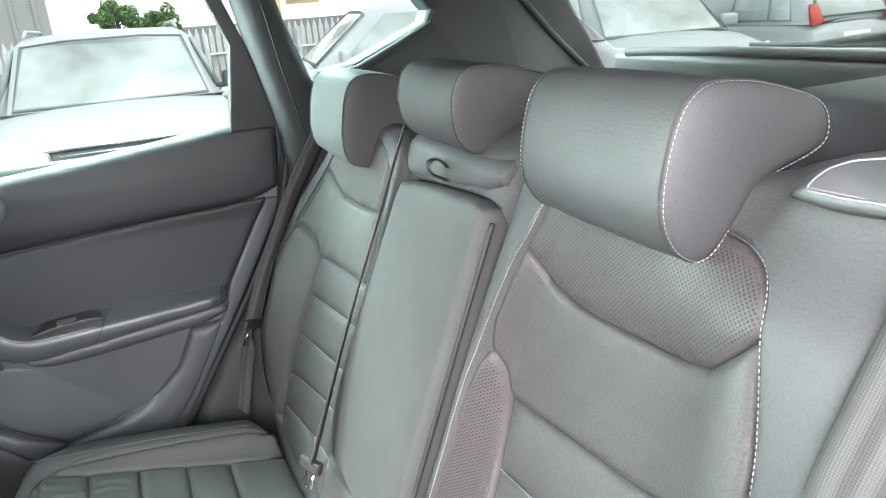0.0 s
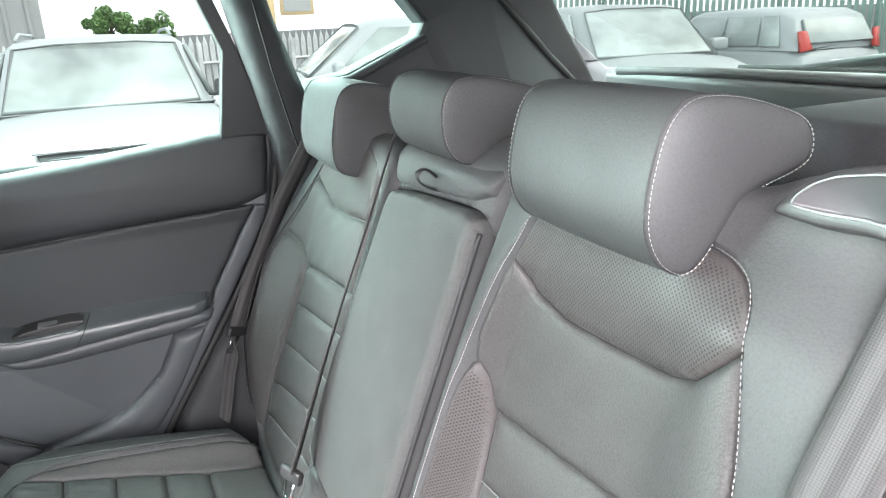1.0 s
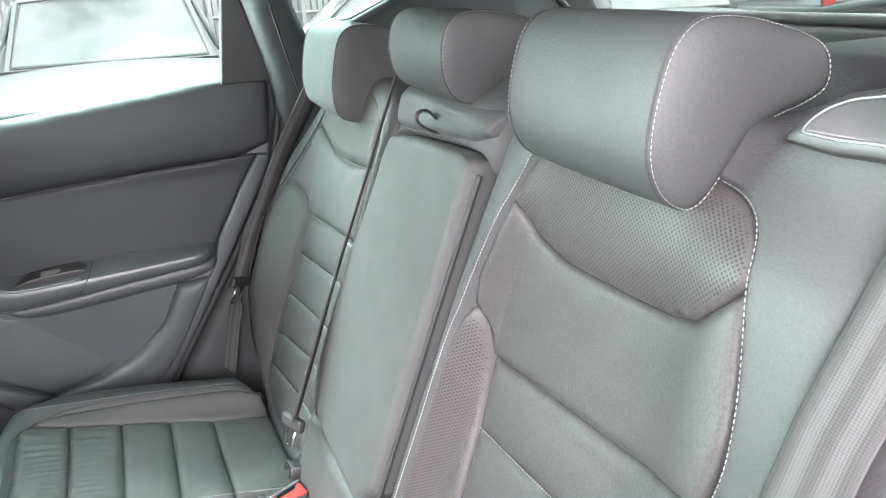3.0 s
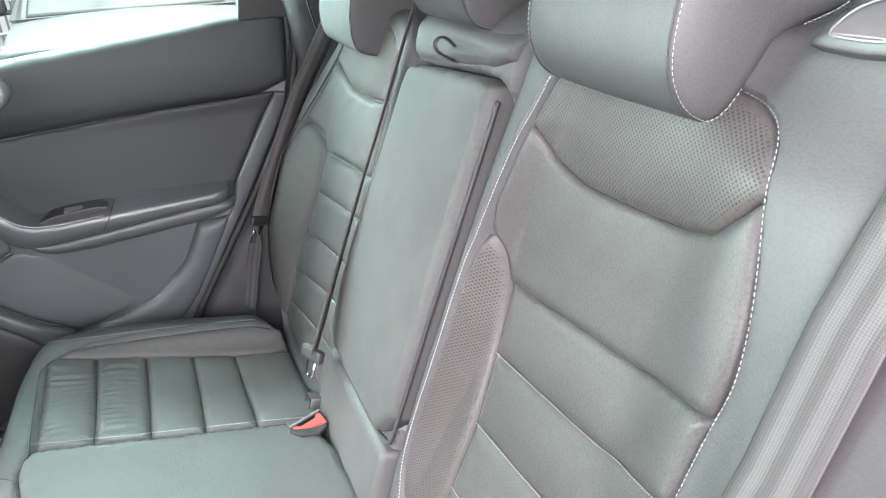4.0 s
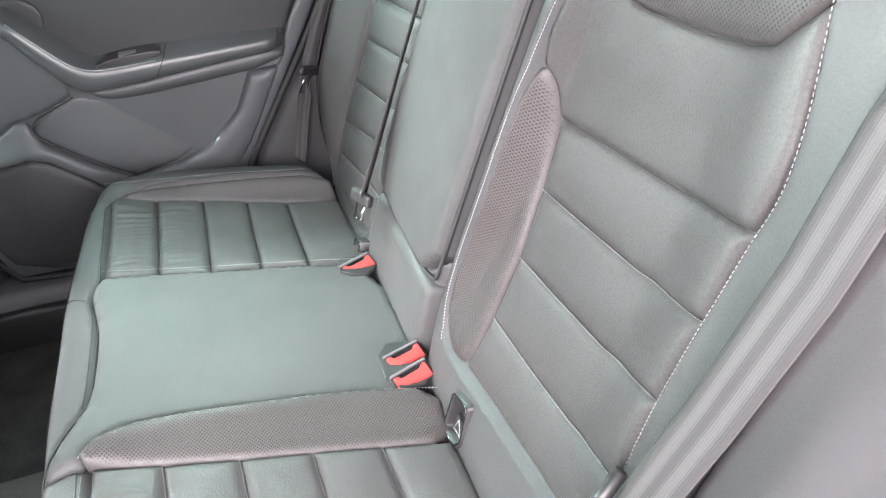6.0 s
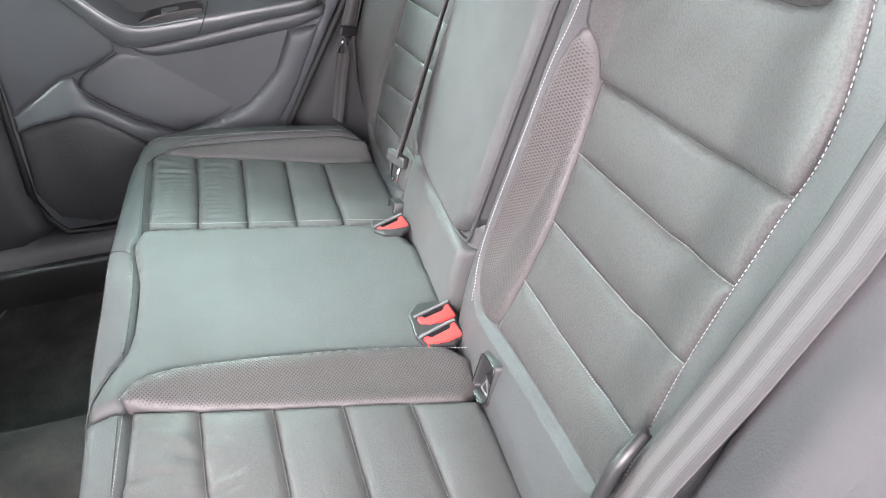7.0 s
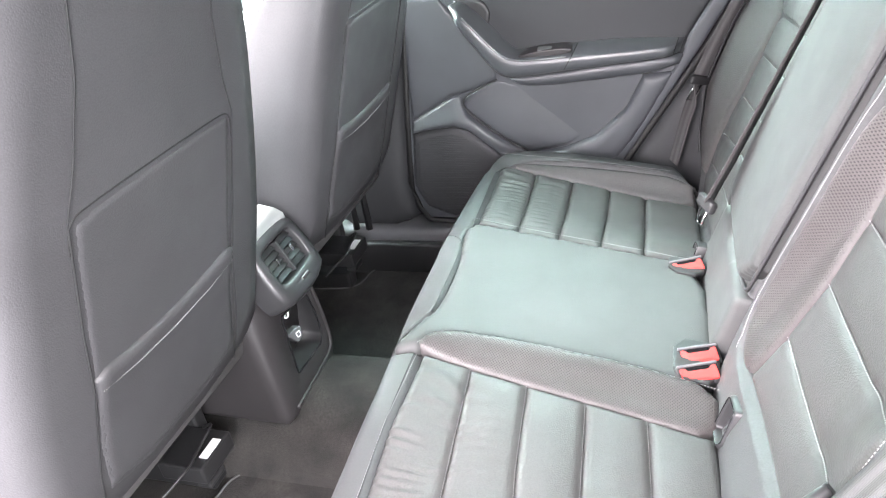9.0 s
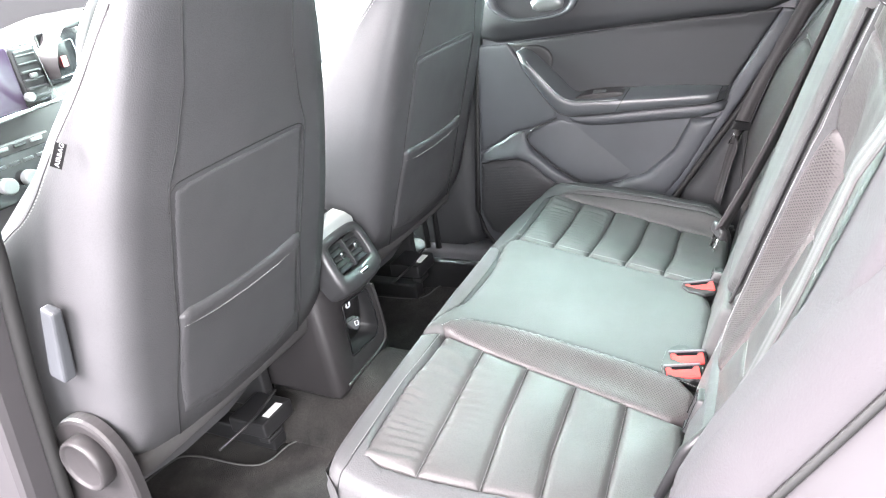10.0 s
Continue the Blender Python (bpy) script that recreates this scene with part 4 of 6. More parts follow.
door = thing("door_1", (0.69, 0.3, 0.49), "charcoal plastic rear door card with armrest and pocket", "car door", "", "structure")
CARD = [(0.690, 0.49), (0.715, 0.58), (0.70, 0.75), (0.668, 1.0), (0.645, 1.10), (0.625, 1.215), (0.35, 1.238), (0.10, 1.264), (-0.05, 1.283), (-0.15, 1.285), (-0.145, 1.22), (-0.118, 1.10), (-0.02, 0.93), (0.125, 0.70), (0.22, 0.55), (0.30, 0.49)]
part("door_card", prism("door_card", CARD, fdoor, -0.05, 0.0, DOORPLASTIC, 0.004), door)


def relief(y, z):
    """How far the door card's moulded face stands into the cabin."""
    cup = np.exp(-((y - 0.495) / 0.035) ** 2 - ((z - 1.045) / 0.030) ** 2)
    return 0.006 + 0.010 * smoothstep(1.092, 1.15, z) - 0.004 * cup


def panel(name, poly, material, lift=0.0, edge=0.003, r=0.008, step=0.008, extra=None, label="", parent=None):
    shape = relief if extra is None else (lambda u, v: relief(u, v) + extra(u, v))
    return part(name, pillow(name, poly, fdoor, material, edge, r, step, 0.02, lambda u, v: shape(u, v) + lift - edge, 0), parent or door, label)


UPPER = [(0.660, 1.088), (0.642, 1.17), (0.625, 1.222), (0.35, 1.240), (0.10, 1.266), (-0.05, 1.285), (-0.14, 1.288), (-0.135, 1.215), (-0.122, 1.128), (0.126, 1.122), (0.43, 1.100)]
panel("upper_trim", chaikin(UPPER, 1), SOFTTRIM, 0.008, 0.016, 0.03, 0.007, label="soft touch upper door trim")
INSERT = [(0.568, 1.090), (0.43, 1.098), (0.126, 1.120), (-0.096, 1.1285), (-0.052, 1.057), (0.006, 0.958), (0.01, 0.90), (0.40, 0.89), (0.445, 0.91), (0.505, 1.00)]
panel("insert_panel", INSERT, SOFTTRIM, 0.0, 0.002, 0.005, 0.008, label="soft charcoal door insert")
REAR = [(-0.0985, 1.1285), (-0.121, 1.126), (-0.118, 1.10), (-0.02, 0.93), (0.06, 0.80), (0.142, 0.668), (0.19, 0.60), (0.24, 0.60), (0.22, 0.66), (0.11, 0.83), (0.031, 0.885), (0.004, 0.958), (-0.054, 1.057)]
panel("rear_strip", REAR, DOORPLASTIC, 0.001, 0.002, 0.005, 0.008)
FRONTP = [(0.663, 1.0845), (0.571, 1.0875), (0.507, 1.0), (0.447, 0.91), (0.45, 0.884), (0.50, 0.862), (0.541, 0.850), (0.569, 0.846), (0.62, 0.817), (0.684, 0.784)]
panel("front_panel", FRONTP, DOORPLASTIC, 0.0, 0.002, 0.005, 0.008)
# pull grip flowing into the armrest: a squared section with a crest line
CREST = [(0.530, 1.072), (0.500, 1.045), (0.449, 0.985), (0.420, 0.955), (0.392, 0.941), (0.35, 0.939), (0.252, 0.943), (0.16, 0.946), (0.016, 0.953)]
FOOT = [(0.542, 1.068), (0.506, 1.010), (0.450, 0.930), (0.428, 0.906), (0.400, 0.898), (0.35, 0.901), (0.267, 0.908), (0.16, 0.917), (0.022, 0.928)]
INNER = [(0.512, 1.076), (0.478, 1.050), (0.428, 0.992), (0.408, 0.968), (0.385, 0.951), (0.345, 0.958), (0.251, 0.962), (0.14, 0.964), (0.012, 0.958)]
n_rest = 46
ways = [resample(chaikin(w, 2, False), 0.004, False) for w in (CREST, FOOT, INNER)]
ways = [np.stack([np.interp(np.linspace(0, 1, n_rest), np.linspace(0, 1, len(w)), w[:, k]) for k in (0, 1)], axis=1) for w in ways]
rows, crest_line, foot_line = [], [], []
for i, (c, f, n_in) in enumerate(zip(*ways)):
    deep = 0.056 * min(1.0, 0.35 + i / 5, 0.45 + (n_rest - 1 - i) / 4)
    mid = c * 0.45 + f * 0.55
    row = [fdoor(*f, 0.0), fdoor(*f, deep * 0.80), fdoor(*(f * 0.92 + c * 0.08), deep * 0.90), fdoor(*mid, deep), fdoor(*(c * 0.9 + f * 0.1), deep * 0.985), fdoor(*c, deep * 0.93), fdoor(*(c * 0.85 + n_in * 0.15), deep * 0.83), fdoor(*n_in, deep * 0.30), fdoor(*n_in, 0.0)]
    rows.append(row)
    crest_line.append(fdoor(*c, deep * 0.945))
    foot_line.append(fdoor(*f, deep * 0.82))
grip = part("armrest", loft("armrest", rows, ARMPLASTIC, caps=True), door, "moulded armrest and pull grip")
part("trim_strip", tube("trim_strip", crest_line[3:26], 0.0018, SATIN, 6), grip, "satin trim line")
part("joint", tube("joint", foot_line, 0.0013, PIPING, 6), grip)
cut = min(range(n_rest), key=lambda i: abs(ways[0][i][0] - 0.256))
part("joint", tube("joint", [p + Vector((-0.0006, 0, 0)) for p in rows[cut][1:8]], 0.0011, PIPING, 6), grip)
part("joint", tube("joint", [p + Vector((-0.0006, 0, 0)) for p in rows[-2][1:8]], 0.0011, PIPING, 6), grip)
LOWBAND = [(0.440, 0.915), (0.418, 0.884), (0.388, 0.864), (0.334, 0.860), (0.24, 0.866), (0.025, 0.884), (0.004, 0.935), (0.16, 0.925), (0.35, 0.905), (0.40, 0.903)]
part("armrest_base", pillow("armrest_base", LOWBAND, fdoor, DOORPLASTIC, 0.040, 0.035, 0.007, 0.03, None, 1), door, "rounded band under the armrest")
switch = part("switch_panel", prism("switch_panel", chaikin([(0.392, 0.947), (0.345, 0.960), (0.255, 0.964), (0.257, 0.950), (0.34, 0.944)], 1), lambda y, z, h: fdoor(y, z - 0.004 + 0.10 * (0.05 - h), h), 0.004, 0.044, DARKTRIM, 0.003), door, "dark window switch panel")
part("window_switch", block("window_switch", (0.016, 0.034, 0.006), Matrix.Translation(fdoor(0.318, 0.9575, 0.034)) @ pose(0, 0, 0, 0, -20, 0), SATIN, 0.002), switch)
# grip cup behind the grip's upper end: a black patch for its hollow
part("grip_cup", pillow("grip_cup", chaikin([(0.545, 1.080), (0.470, 1.082), (0.442, 1.050), (0.452, 1.010), (0.478, 1.02), (0.50, 1.045)], 1), fdoor, BLACK, 0.002, 0.006, 0.006, 0.01, lambda u, v: 0 * u + 0.0075, 1), door, "black patch in place of the cup behind the grip")


# pocket with a soft diagonal fold
def fold(u, v):
    d = ((u - 0.455) * 0.66 - (v - 0.86) * 0.75)
    return -0.011 + 0.011 * smoothstep(-0.10, 0.08, d)


POCKET = [(0.537, 0.828), (0.524, 0.845), (0.499, 0.858), (0.446, 0.880), (0.40, 0.872), (0.24, 0.872), (0.105, 0.878), (0.075, 0.880), (0.108, 0.842), (0.142, 0.80), (0.195, 0.751), (0.216, 0.733), (0.288, 0.706), (0.375, 0.690), (0.45, 0.735), (0.525, 0.801), (0.536, 0.812)]
panel("pocket", POCKET, DOORPLASTIC, 0.002, 0.003, 0.006, 0.007, fold, "moulded door pocket with a soft fold")
part("joint", tube("joint", [fdoor(y, z, 0.0075) for y, z in chaikin([(0.446, 0.883), (0.499, 0.861), (0.528, 0.846), (0.541, 0.827), (0.527, 0.800), (0.45, 0.734), (0.375, 0.688)], 2, False)], 0.0022, PIPING, 6), door)
# raised trim: a faceted blade at the rear that sweeps round under the pocket to the speaker
BLADE = [(0.100, 0.876), (0.033, 0.880), (0.072, 0.804), (0.123, 0.718), (0.160, 0.672), (0.23, 0.635), (0.33, 0.64), (0.43, 0.66), (0.372, 0.685), (0.286, 0.702), (0.214, 0.730), (0.193, 0.748), (0.140, 0.797)]
part("sweep_trim", pillow("sweep_trim", BLADE, fdoor, DOORPLASTIC, 0.016, 0.014, 0.006, 0.02, lambda u, v: 0 * u + 0.002, 0), door, "raised trim round the door pocket")
SWEEP = [(0.684, 0.781), (0.62, 0.814), (0.569, 0.843), (0.545, 0.845), (0.540, 0.826), (0.527, 0.797), (0.45, 0.731), (0.376, 0.684), (0.43, 0.665), (0.474, 0.712), (0.529, 0.760), (0.565, 0.772), (0.643, 0.762), (0.686, 0.750)]


def shoulder(u, v):
    return 0.006 + 0.020 * smoothstep(0.835, 0.775, v + 0.45 * (u - 0.565).clip(0, 1)) * smoothstep(0.36, 0.5, u)


part("speaker_surround", pillow("speaker_surround", SWEEP, fdoor, DOORPLASTIC, 0.006, 0.012, 0.006, 0.02, shoulder, 0), door, "moulded shoulder over the speaker")
GRILLE = [(0.688, 0.747), (0.643, 0.758), (0.565, 0.768), (0.531, 0.756), (0.476, 0.709), (0.432, 0.662), (0.44, 0.52), (0.60, 0.50), (0.68, 0.53), (0.708, 0.60)]
part("speaker_grille", pillow("speaker_grille", GRILLE, fdoor, GRILLEDARK, 0.014, 0.014, 0.007, 0.012, lambda u, v: 0 * u + 0.004, 0), door, "fine ribbed speaker grille")
GRILLE_IN = [(0.676, 0.728), (0.64, 0.738), (0.566, 0.747), (0.54, 0.738), (0.49, 0.695), (0.452, 0.655), (0.46, 0.54), (0.60, 0.52), (0.67, 0.55), (0.69, 0.60)]
for k in range(44):
    z = 0.53 + k * 0.005
    yy = [y for y in np.linspace(0.45, 0.69, 81) if inside(np.array(GRILLE_IN), np.array([[y, z]]))[0]]
    if len(yy) > 3:
        part("grille_rib", tube("grille_rib", [fdoor(yy[0], z, 0.0172), fdoor((yy[0] + yy[-1]) / 2, z, 0.0182), fdoor(yy[-1], z, 0.0172)], 0.0009, GRILLEDARK, 4), door)
# release handle
RELEASE = [(0.62, 1.205), (0.56, 1.150), (0.50, 1.144), (0.40, 1.152), (0.365, 1.175), (0.36, 1.21), (0.42, 1.225), (0.58, 1.222)]
rim = []
for k, hh in ((1.0, 0.016), (1.0, 0.032), (0.9, 0.034), (0.82, 0.026), (0.7, 0.004), (0.3, 0.0)):
    rim.append([fdoor((p[0] - 0.48) * k + 0.48, (p[1] - 1.185) * k + 1.185, hh) for p in chaikin(RELEASE, 2)])
hb = part("handle_bowl", loft("handle_bowl", rim, DOORPLASTIC, closed=True, caps=True), door, "door release in a moulded bowl")
part("release_handle", pillow("release_handle", [(0.49, 1.20), (0.48, 1.165), (0.41, 1.165), (0.395, 1.19), (0.42, 1.205)], lambda y, z, h: fdoor(y, z, h + 0.024), SATIN, 0.01, 0.012, 0.008, 0.01, None, 1), hb, "satin release handle")
part("door_gap", tube("door_gap", [fdoor(y, z, 0.0) for y, z in [(0.640, 1.21), (0.66, 1.07), (0.69, 0.85), (0.722, 0.6), (0.71, 0.53), (0.68, 0.487), (0.60, 0.478), (0.3, 0.478)]], 0.007, RUBBER, 8), door, "black rubber door seal")
part("door_gap", tube("door_gap", [fdoor(y, z, 0.0) for y, z in [(0.29, 0.48), (0.215, 0.54), (0.115, 0.70), (-0.03, 0.925), (-0.128, 1.095), (-0.158, 1.22), (-0.16, 1.29)]], 0.008, RUBBER, 8), door, "black rubber door seal")
# window frame of the far door
part("quarter_trim", prism("quarter_trim", [(-0.048, 1.272), (-0.071, 1.44), (-0.035, 1.535), (-0.06, 1.545), (-0.10, 1.44), (-0.155, 1.272)], lambda y, z, h: Vector((0.672 - h - 0.09 * (z - 1.28), y, z)), -0.02, 0.012, BLACK, 0.003), door, "black window corner trim")
part("window_frame", prism("window_frame", [(-0.036, 1.565), (-0.02, 1.595), (0.5, 1.60), (0.62, 1.57), (0.66, 1.30), (0.64, 1.21), (0.62, 1.21), (0.635, 1.3), (0.60, 1.54), (0.5, 1.57), (0.02, 1.57)], lambda y, z, h: Vector((0.672 - h - 0.09 * (z - 1.28), y, z)), -0.02, 0.012, BLACK, 0.003), door)
win = new("window_1", prism("window_1", [(-0.05, 1.24), (-0.072, 1.44), (-0.03, 1.545), (0.60, 1.545), (0.65, 1.3), (0.64, 1.19)], lambda y, z, h: Vector((0.70 - h - 0.09 * (z - 1.28), y, z)), 0.0, 0.004, GLASS))
tagged(win, "lightly tinted side window of the far door", "car window", "car windows", "structure")
win.visible_shadow = False


# ---- far side of the cabin: pillars, quarter window, roof ----
def fside(y, z, h=0.0):
    return Vector((0.665 - h - 0.25 * max(0.0, z - 1.2) * (1 if y < 5 else 0), y, z))


pil = thing("c_pillar_trim", (0.65, -0.2, 1.2), "dark grey moulded rear pillar trim", "car trim", "", "structure")
P1 = [(-0.06, 1.60), (-0.085, 1.50), (-0.125, 1.35), (-0.152, 1.23), (-0.15, 1.10), (-0.02, 0.90), (0.16, 0.62), (0.10, 0.55), (-0.30, 0.55), (-0.34, 1.0), (-0.33, 1.30), (-0.225, 1.335), (-0.215, 1.36), (-0.15, 1.53), (-0.14, 1.60)]
part("pillar_cover", pillow("pillar_cover", P1, fside, PILLAR, 0.028, 0.03, 0.015, 0.05, lambda u, v: -0.016 * smoothstep(1.25, 1.1, v), 1), pil)
part("pillar_seam", tube("pillar_seam", [fside(-0.115, 1.56, 0.03), fside(-0.15, 1.40, 0.03), fside(-0.186, 1.265, 0.03), fside(-0.20, 1.22, 0.028)], 0.0022, RUBBER, 6), pil)
P2 = [(-0.20, 1.335), (-0.23, 1.375), (-0.30, 1.385), (-0.455, 1.452), (-0.465, 1.475), (-0.40, 1.545), (-0.14, 1.56), (-0.14, 1.62), (-0.58, 1.62), (-0.615, 1.53), (-0.773, 1.391), (-0.863, 1.318), (-0.91, 1.20), (-0.90, 0.70), (-0.28, 0.70), (-0.28, 1.0)]
part("rear_cover", prism("rear_cover", P2, fside, -0.05, 0.012, PILLAR, 0.01), pil, "dark rear quarter trim")
part("cover_fold", tube("cover_fold", [fside(-0.23, 1.36, 0.014), fside(-0.31, 1.372, 0.016), fside(-0.47, 1.445, 0.016)], 0.010, PILLAR, 8), pil)
part("hatch_seal", tube("hatch_seal", [fside(-0.59, 1.60, 0.010), fside(-0.625, 1.53, 0.010), fside(-0.78, 1.391, 0.010), fside(-0.87, 1.318, 0.010), fside(-0.91, 1.2, 0.010)], 0.008, RUBBER, 8), pil, "black rubber hatch seal")
part("hatch_frame", prism("hatch_frame", [(-0.60, 1.60), (-0.63, 1.53), (-0.785, 1.391), (-0.872, 1.318), (-0.92, 1.20), (-0.99, 1.20), (-0.955, 1.28), (-0.895, 1.363), (-0.805, 1.473), (-0.74, 1.56), (-0.72, 1.62)], fside, -0.05, 0.004, DARKTRIM, 0.008), pil, "dark frame beside the rear window")
qw = new("window_2", prism("window_2", [(-0.19, 1.33), (-0.14, 1.53), (-0.12, 1.58), (-0.42, 1.56), (-0.48, 1.45)], lambda y, z, h: fside(y, z, h - 0.035), 0, 0.004, GLASS))
tagged(qw, "small tinted quarter window behind the far door", "car window", "car windows", "structure")
qw.visible_shadow = False

roof = tagged(new("ceiling", block("ceiling", (1.12, 2.3, 0.03), Matrix.Translation((0, 0.20, 1.585)), HEADLINER, 0.01)), "grey fabric headliner", "headliner", "", "structure")
skin = tagged(new("roof_skin", block("roof_skin", (1.2, 2.35, 0.03), Matrix.Translation((0, 0.20, 1.622)), BODYGREY, 0.012)), "grey painted car roof", "car roof", "", "structure")

# tailgate
gate = thing("tailgate", (0, -1.05, 0.6), "dark grey tailgate with a wide rear window", "tailgate", "", "structure")
part("gate_trim", block("gate_trim", (1.30, 0.06, 0.10), Matrix.Translation((0, -0.99, 1.295)), DARKTRIM, 0.015), gate)
part("lower_gate", block("lower_gate", (1.30, 0.07, 0.66), Matrix.Translation((0, -1.03, 0.92)), PLASTIC, 0.02), gate)
part("window_rail", tube("window_rail", [(0.60, -0.97, 1.345), (0.3, -0.985, 1.352), (-0.3, -0.985, 1.356), (-0.60, -0.97, 1.35)], 0.012, DARKTRIM, 10), gate)
part("top_rail", block("top_rail", (1.2, 0.08, 0.05), Matrix.Translation((0, -0.74, 1.56)), PLASTIC, 0.015), gate)
wiper = part("wiper", tube("wiper", [(0.18, -1.045, 1.362), (0.0, -1.055, 1.385), (-0.10, -1.05, 1.392), (-0.30, -1.04, 1.385)], [0.006, 0.011, 0.014, 0.016], BLACK, 8), gate, "black rear wiper")
part("wiper_blade", tube("wiper_blade", [(0.30, -1.04, 1.362), (0.05, -1.05, 1.368), (-0.25, -1.05, 1.372)], 0.006, RUBBER, 6), wiper)
rw = new("window_3", prism("window_3", [(-0.72, 0.0), (0.72, 0.0), (0.70, 0.33), (-0.70, 0.33)], lambda x, v, h: Vector((x, -1.02 + 0.79 * v, 1.345 + 0.61 * v + h)), 0.0, 0.004, GLASS))
tagged(rw, "wide rear window of the tailgate", "car window", "car windows", "structure")
rw.visible_shadow = False
shelf = tagged(new("boot_side", block("boot_side", (0.44, 0.36, 0.14), Matrix.Translation((-0.41, -0.72, 1.292)), BOOTCARPET, 0.02, 3)), "grey carpeted boot side ledge", "boot trim", "", "structure")
tagged(new("boot_floor", block("boot_floor", (1.30, 0.72, 0.04), Matrix.Translation((0, -0.66, 0.62)), BOOTCARPET, 0.005)), "grey carpeted boot floor", "boot floor", "", "structure")
tagged(new("parcel_shelf", block("parcel_shelf", (1.25, 0.60, 0.02), Matrix.Translation((0, -0.68, 1.20)), BOOTCARPET, 0.006)), "dark carpeted parcel shelf behind the seats", "parcel shelf", "", "structure")

# ---- floor ----
tagged(new("floor", block("floor", (1.40, 2.6, 0.04), Matrix.Translation((0, 0.95, 0.32)), CARPET, 0.0)), "black carpeted car floor", "car floor", "", "structure")
TUN = [(-0.17, 0.34), (-0.13, 0.44), (-0.09, 0.495), (0.07, 0.495), (0.11, 0.44), (0.15, 0.34)]
tagged(new("floor_tunnel", loft("floor_tunnel", [[Vector((x, y, z)) for x, z in chaikin(TUN, 2, False)] for y in (0.40, 0.7, 1.2, 1.9)], CARPET)), "low carpeted tunnel in the floor", "car floor", "", "structure")


def floor_mat(cx, w, y0, y1, label):
    ob = thing("floor_mat", (cx, (y0 + y1) / 2, 0.34), label, "floor mat", "floor mats")
    s = 1
    O = [(cx - s * w / 2, y0), (cx + s * w / 2, y0), (cx + s * w / 2, y1 - 0.05), (cx + s * (w / 2 - 0.02), y1 - 0.005), (cx + s * (w / 2 - 0.10), y1), (cx + s * (w / 2 - 0.125), y1 + 0.05), (cx + s * (w / 2 - 0.13), y1 + 0.21), (cx + s * (w / 2 - 0.17), y1 + 0.25), (cx - s * w / 2, y1 + 0.25)]
    flat = lambda u, v, h: Vector((u, v, 0.3405 + h))
    part("mat", prism("mat", chaikin(O, 2), flat, 0.0, 0.008, MATCARPET, 0.002), ob)
    part("binding", tube("binding", [flat(u, v, 0.006) for u, v in chaikin(O, 2)], 0.004, BINDING, 6, closed=True), ob, "stitched grey edge binding")


floor_mat(-0.38, 0.46, 0.45, 0.88, "black carpet floor mat in the near footwell")
floor_mat(0.40, 0.46, 0.45, 0.87, "black carpet floor mat in the far footwell")

# far sill and b-pillar
sill = thing("sill", (0.66, 0.8, 0.4), "charcoal plastic door sill trim", "sill trim", "", "structure")
part("sill_cover", block("sill_cover", (0.10, 1.6, 0.12), Matrix.Translation((0.685, 0.75, 0.415)), PLASTIC, 0.02, 3), sill)
part("kick_panel", block("kick_panel", (0.03, 1.6, 0.12), Matrix.Translation((0.622, 0.75, 0.38)), BLACK, 0.008), sill)
fd = thing("door_2", (0.69, 1.4, 0.4), "dark plastic front door card beyond the far seat", "car door", "", "structure")
part("door_card", block("door_card", (0.04, 1.05, 0.86), Matrix.Translation((0.705, 1.46, 0.79)), DOORPLASTIC, 0.02, 3), fd)
part("door_armrest", block("door_armrest", (0.06, 0.5, 0.06), Matrix.Translation((0.66, 1.40, 0.90)), DARKTRIM, 0.02, 3), fd)
bp = thing("b_pillar_trim", (0.66, 0.8, 0.45), "charcoal plastic b-pillar trim", "car trim", "pillar trims", "structure")
B = [(0.71, 0.46), (0.725, 0.60), (0.70, 0.85), (0.67, 1.05), (0.645, 1.25), (0.65, 1.58), (0.78, 1.58), (0.82, 1.25), (0.86, 0.9), (0.93, 0.6), (1.0, 0.46)]
part("pillar_cover", pillow("pillar_cover", B, lambda y, z, h: Vector((0.685 - h - 0.2 * max(0, z - 1.2), y, z)), PILLAR, 0.03, 0.03, 0.018, 0.06, None, 1), bp)
for y in (0.86, 0.90):
    part("belt_channel", tube("belt_channel", [(0.64, y, 0.47), (0.645, y, 0.65), (0.65, y - 0.02, 0.9)], 0.010, BLACK, 8), bp, "black belt channel")


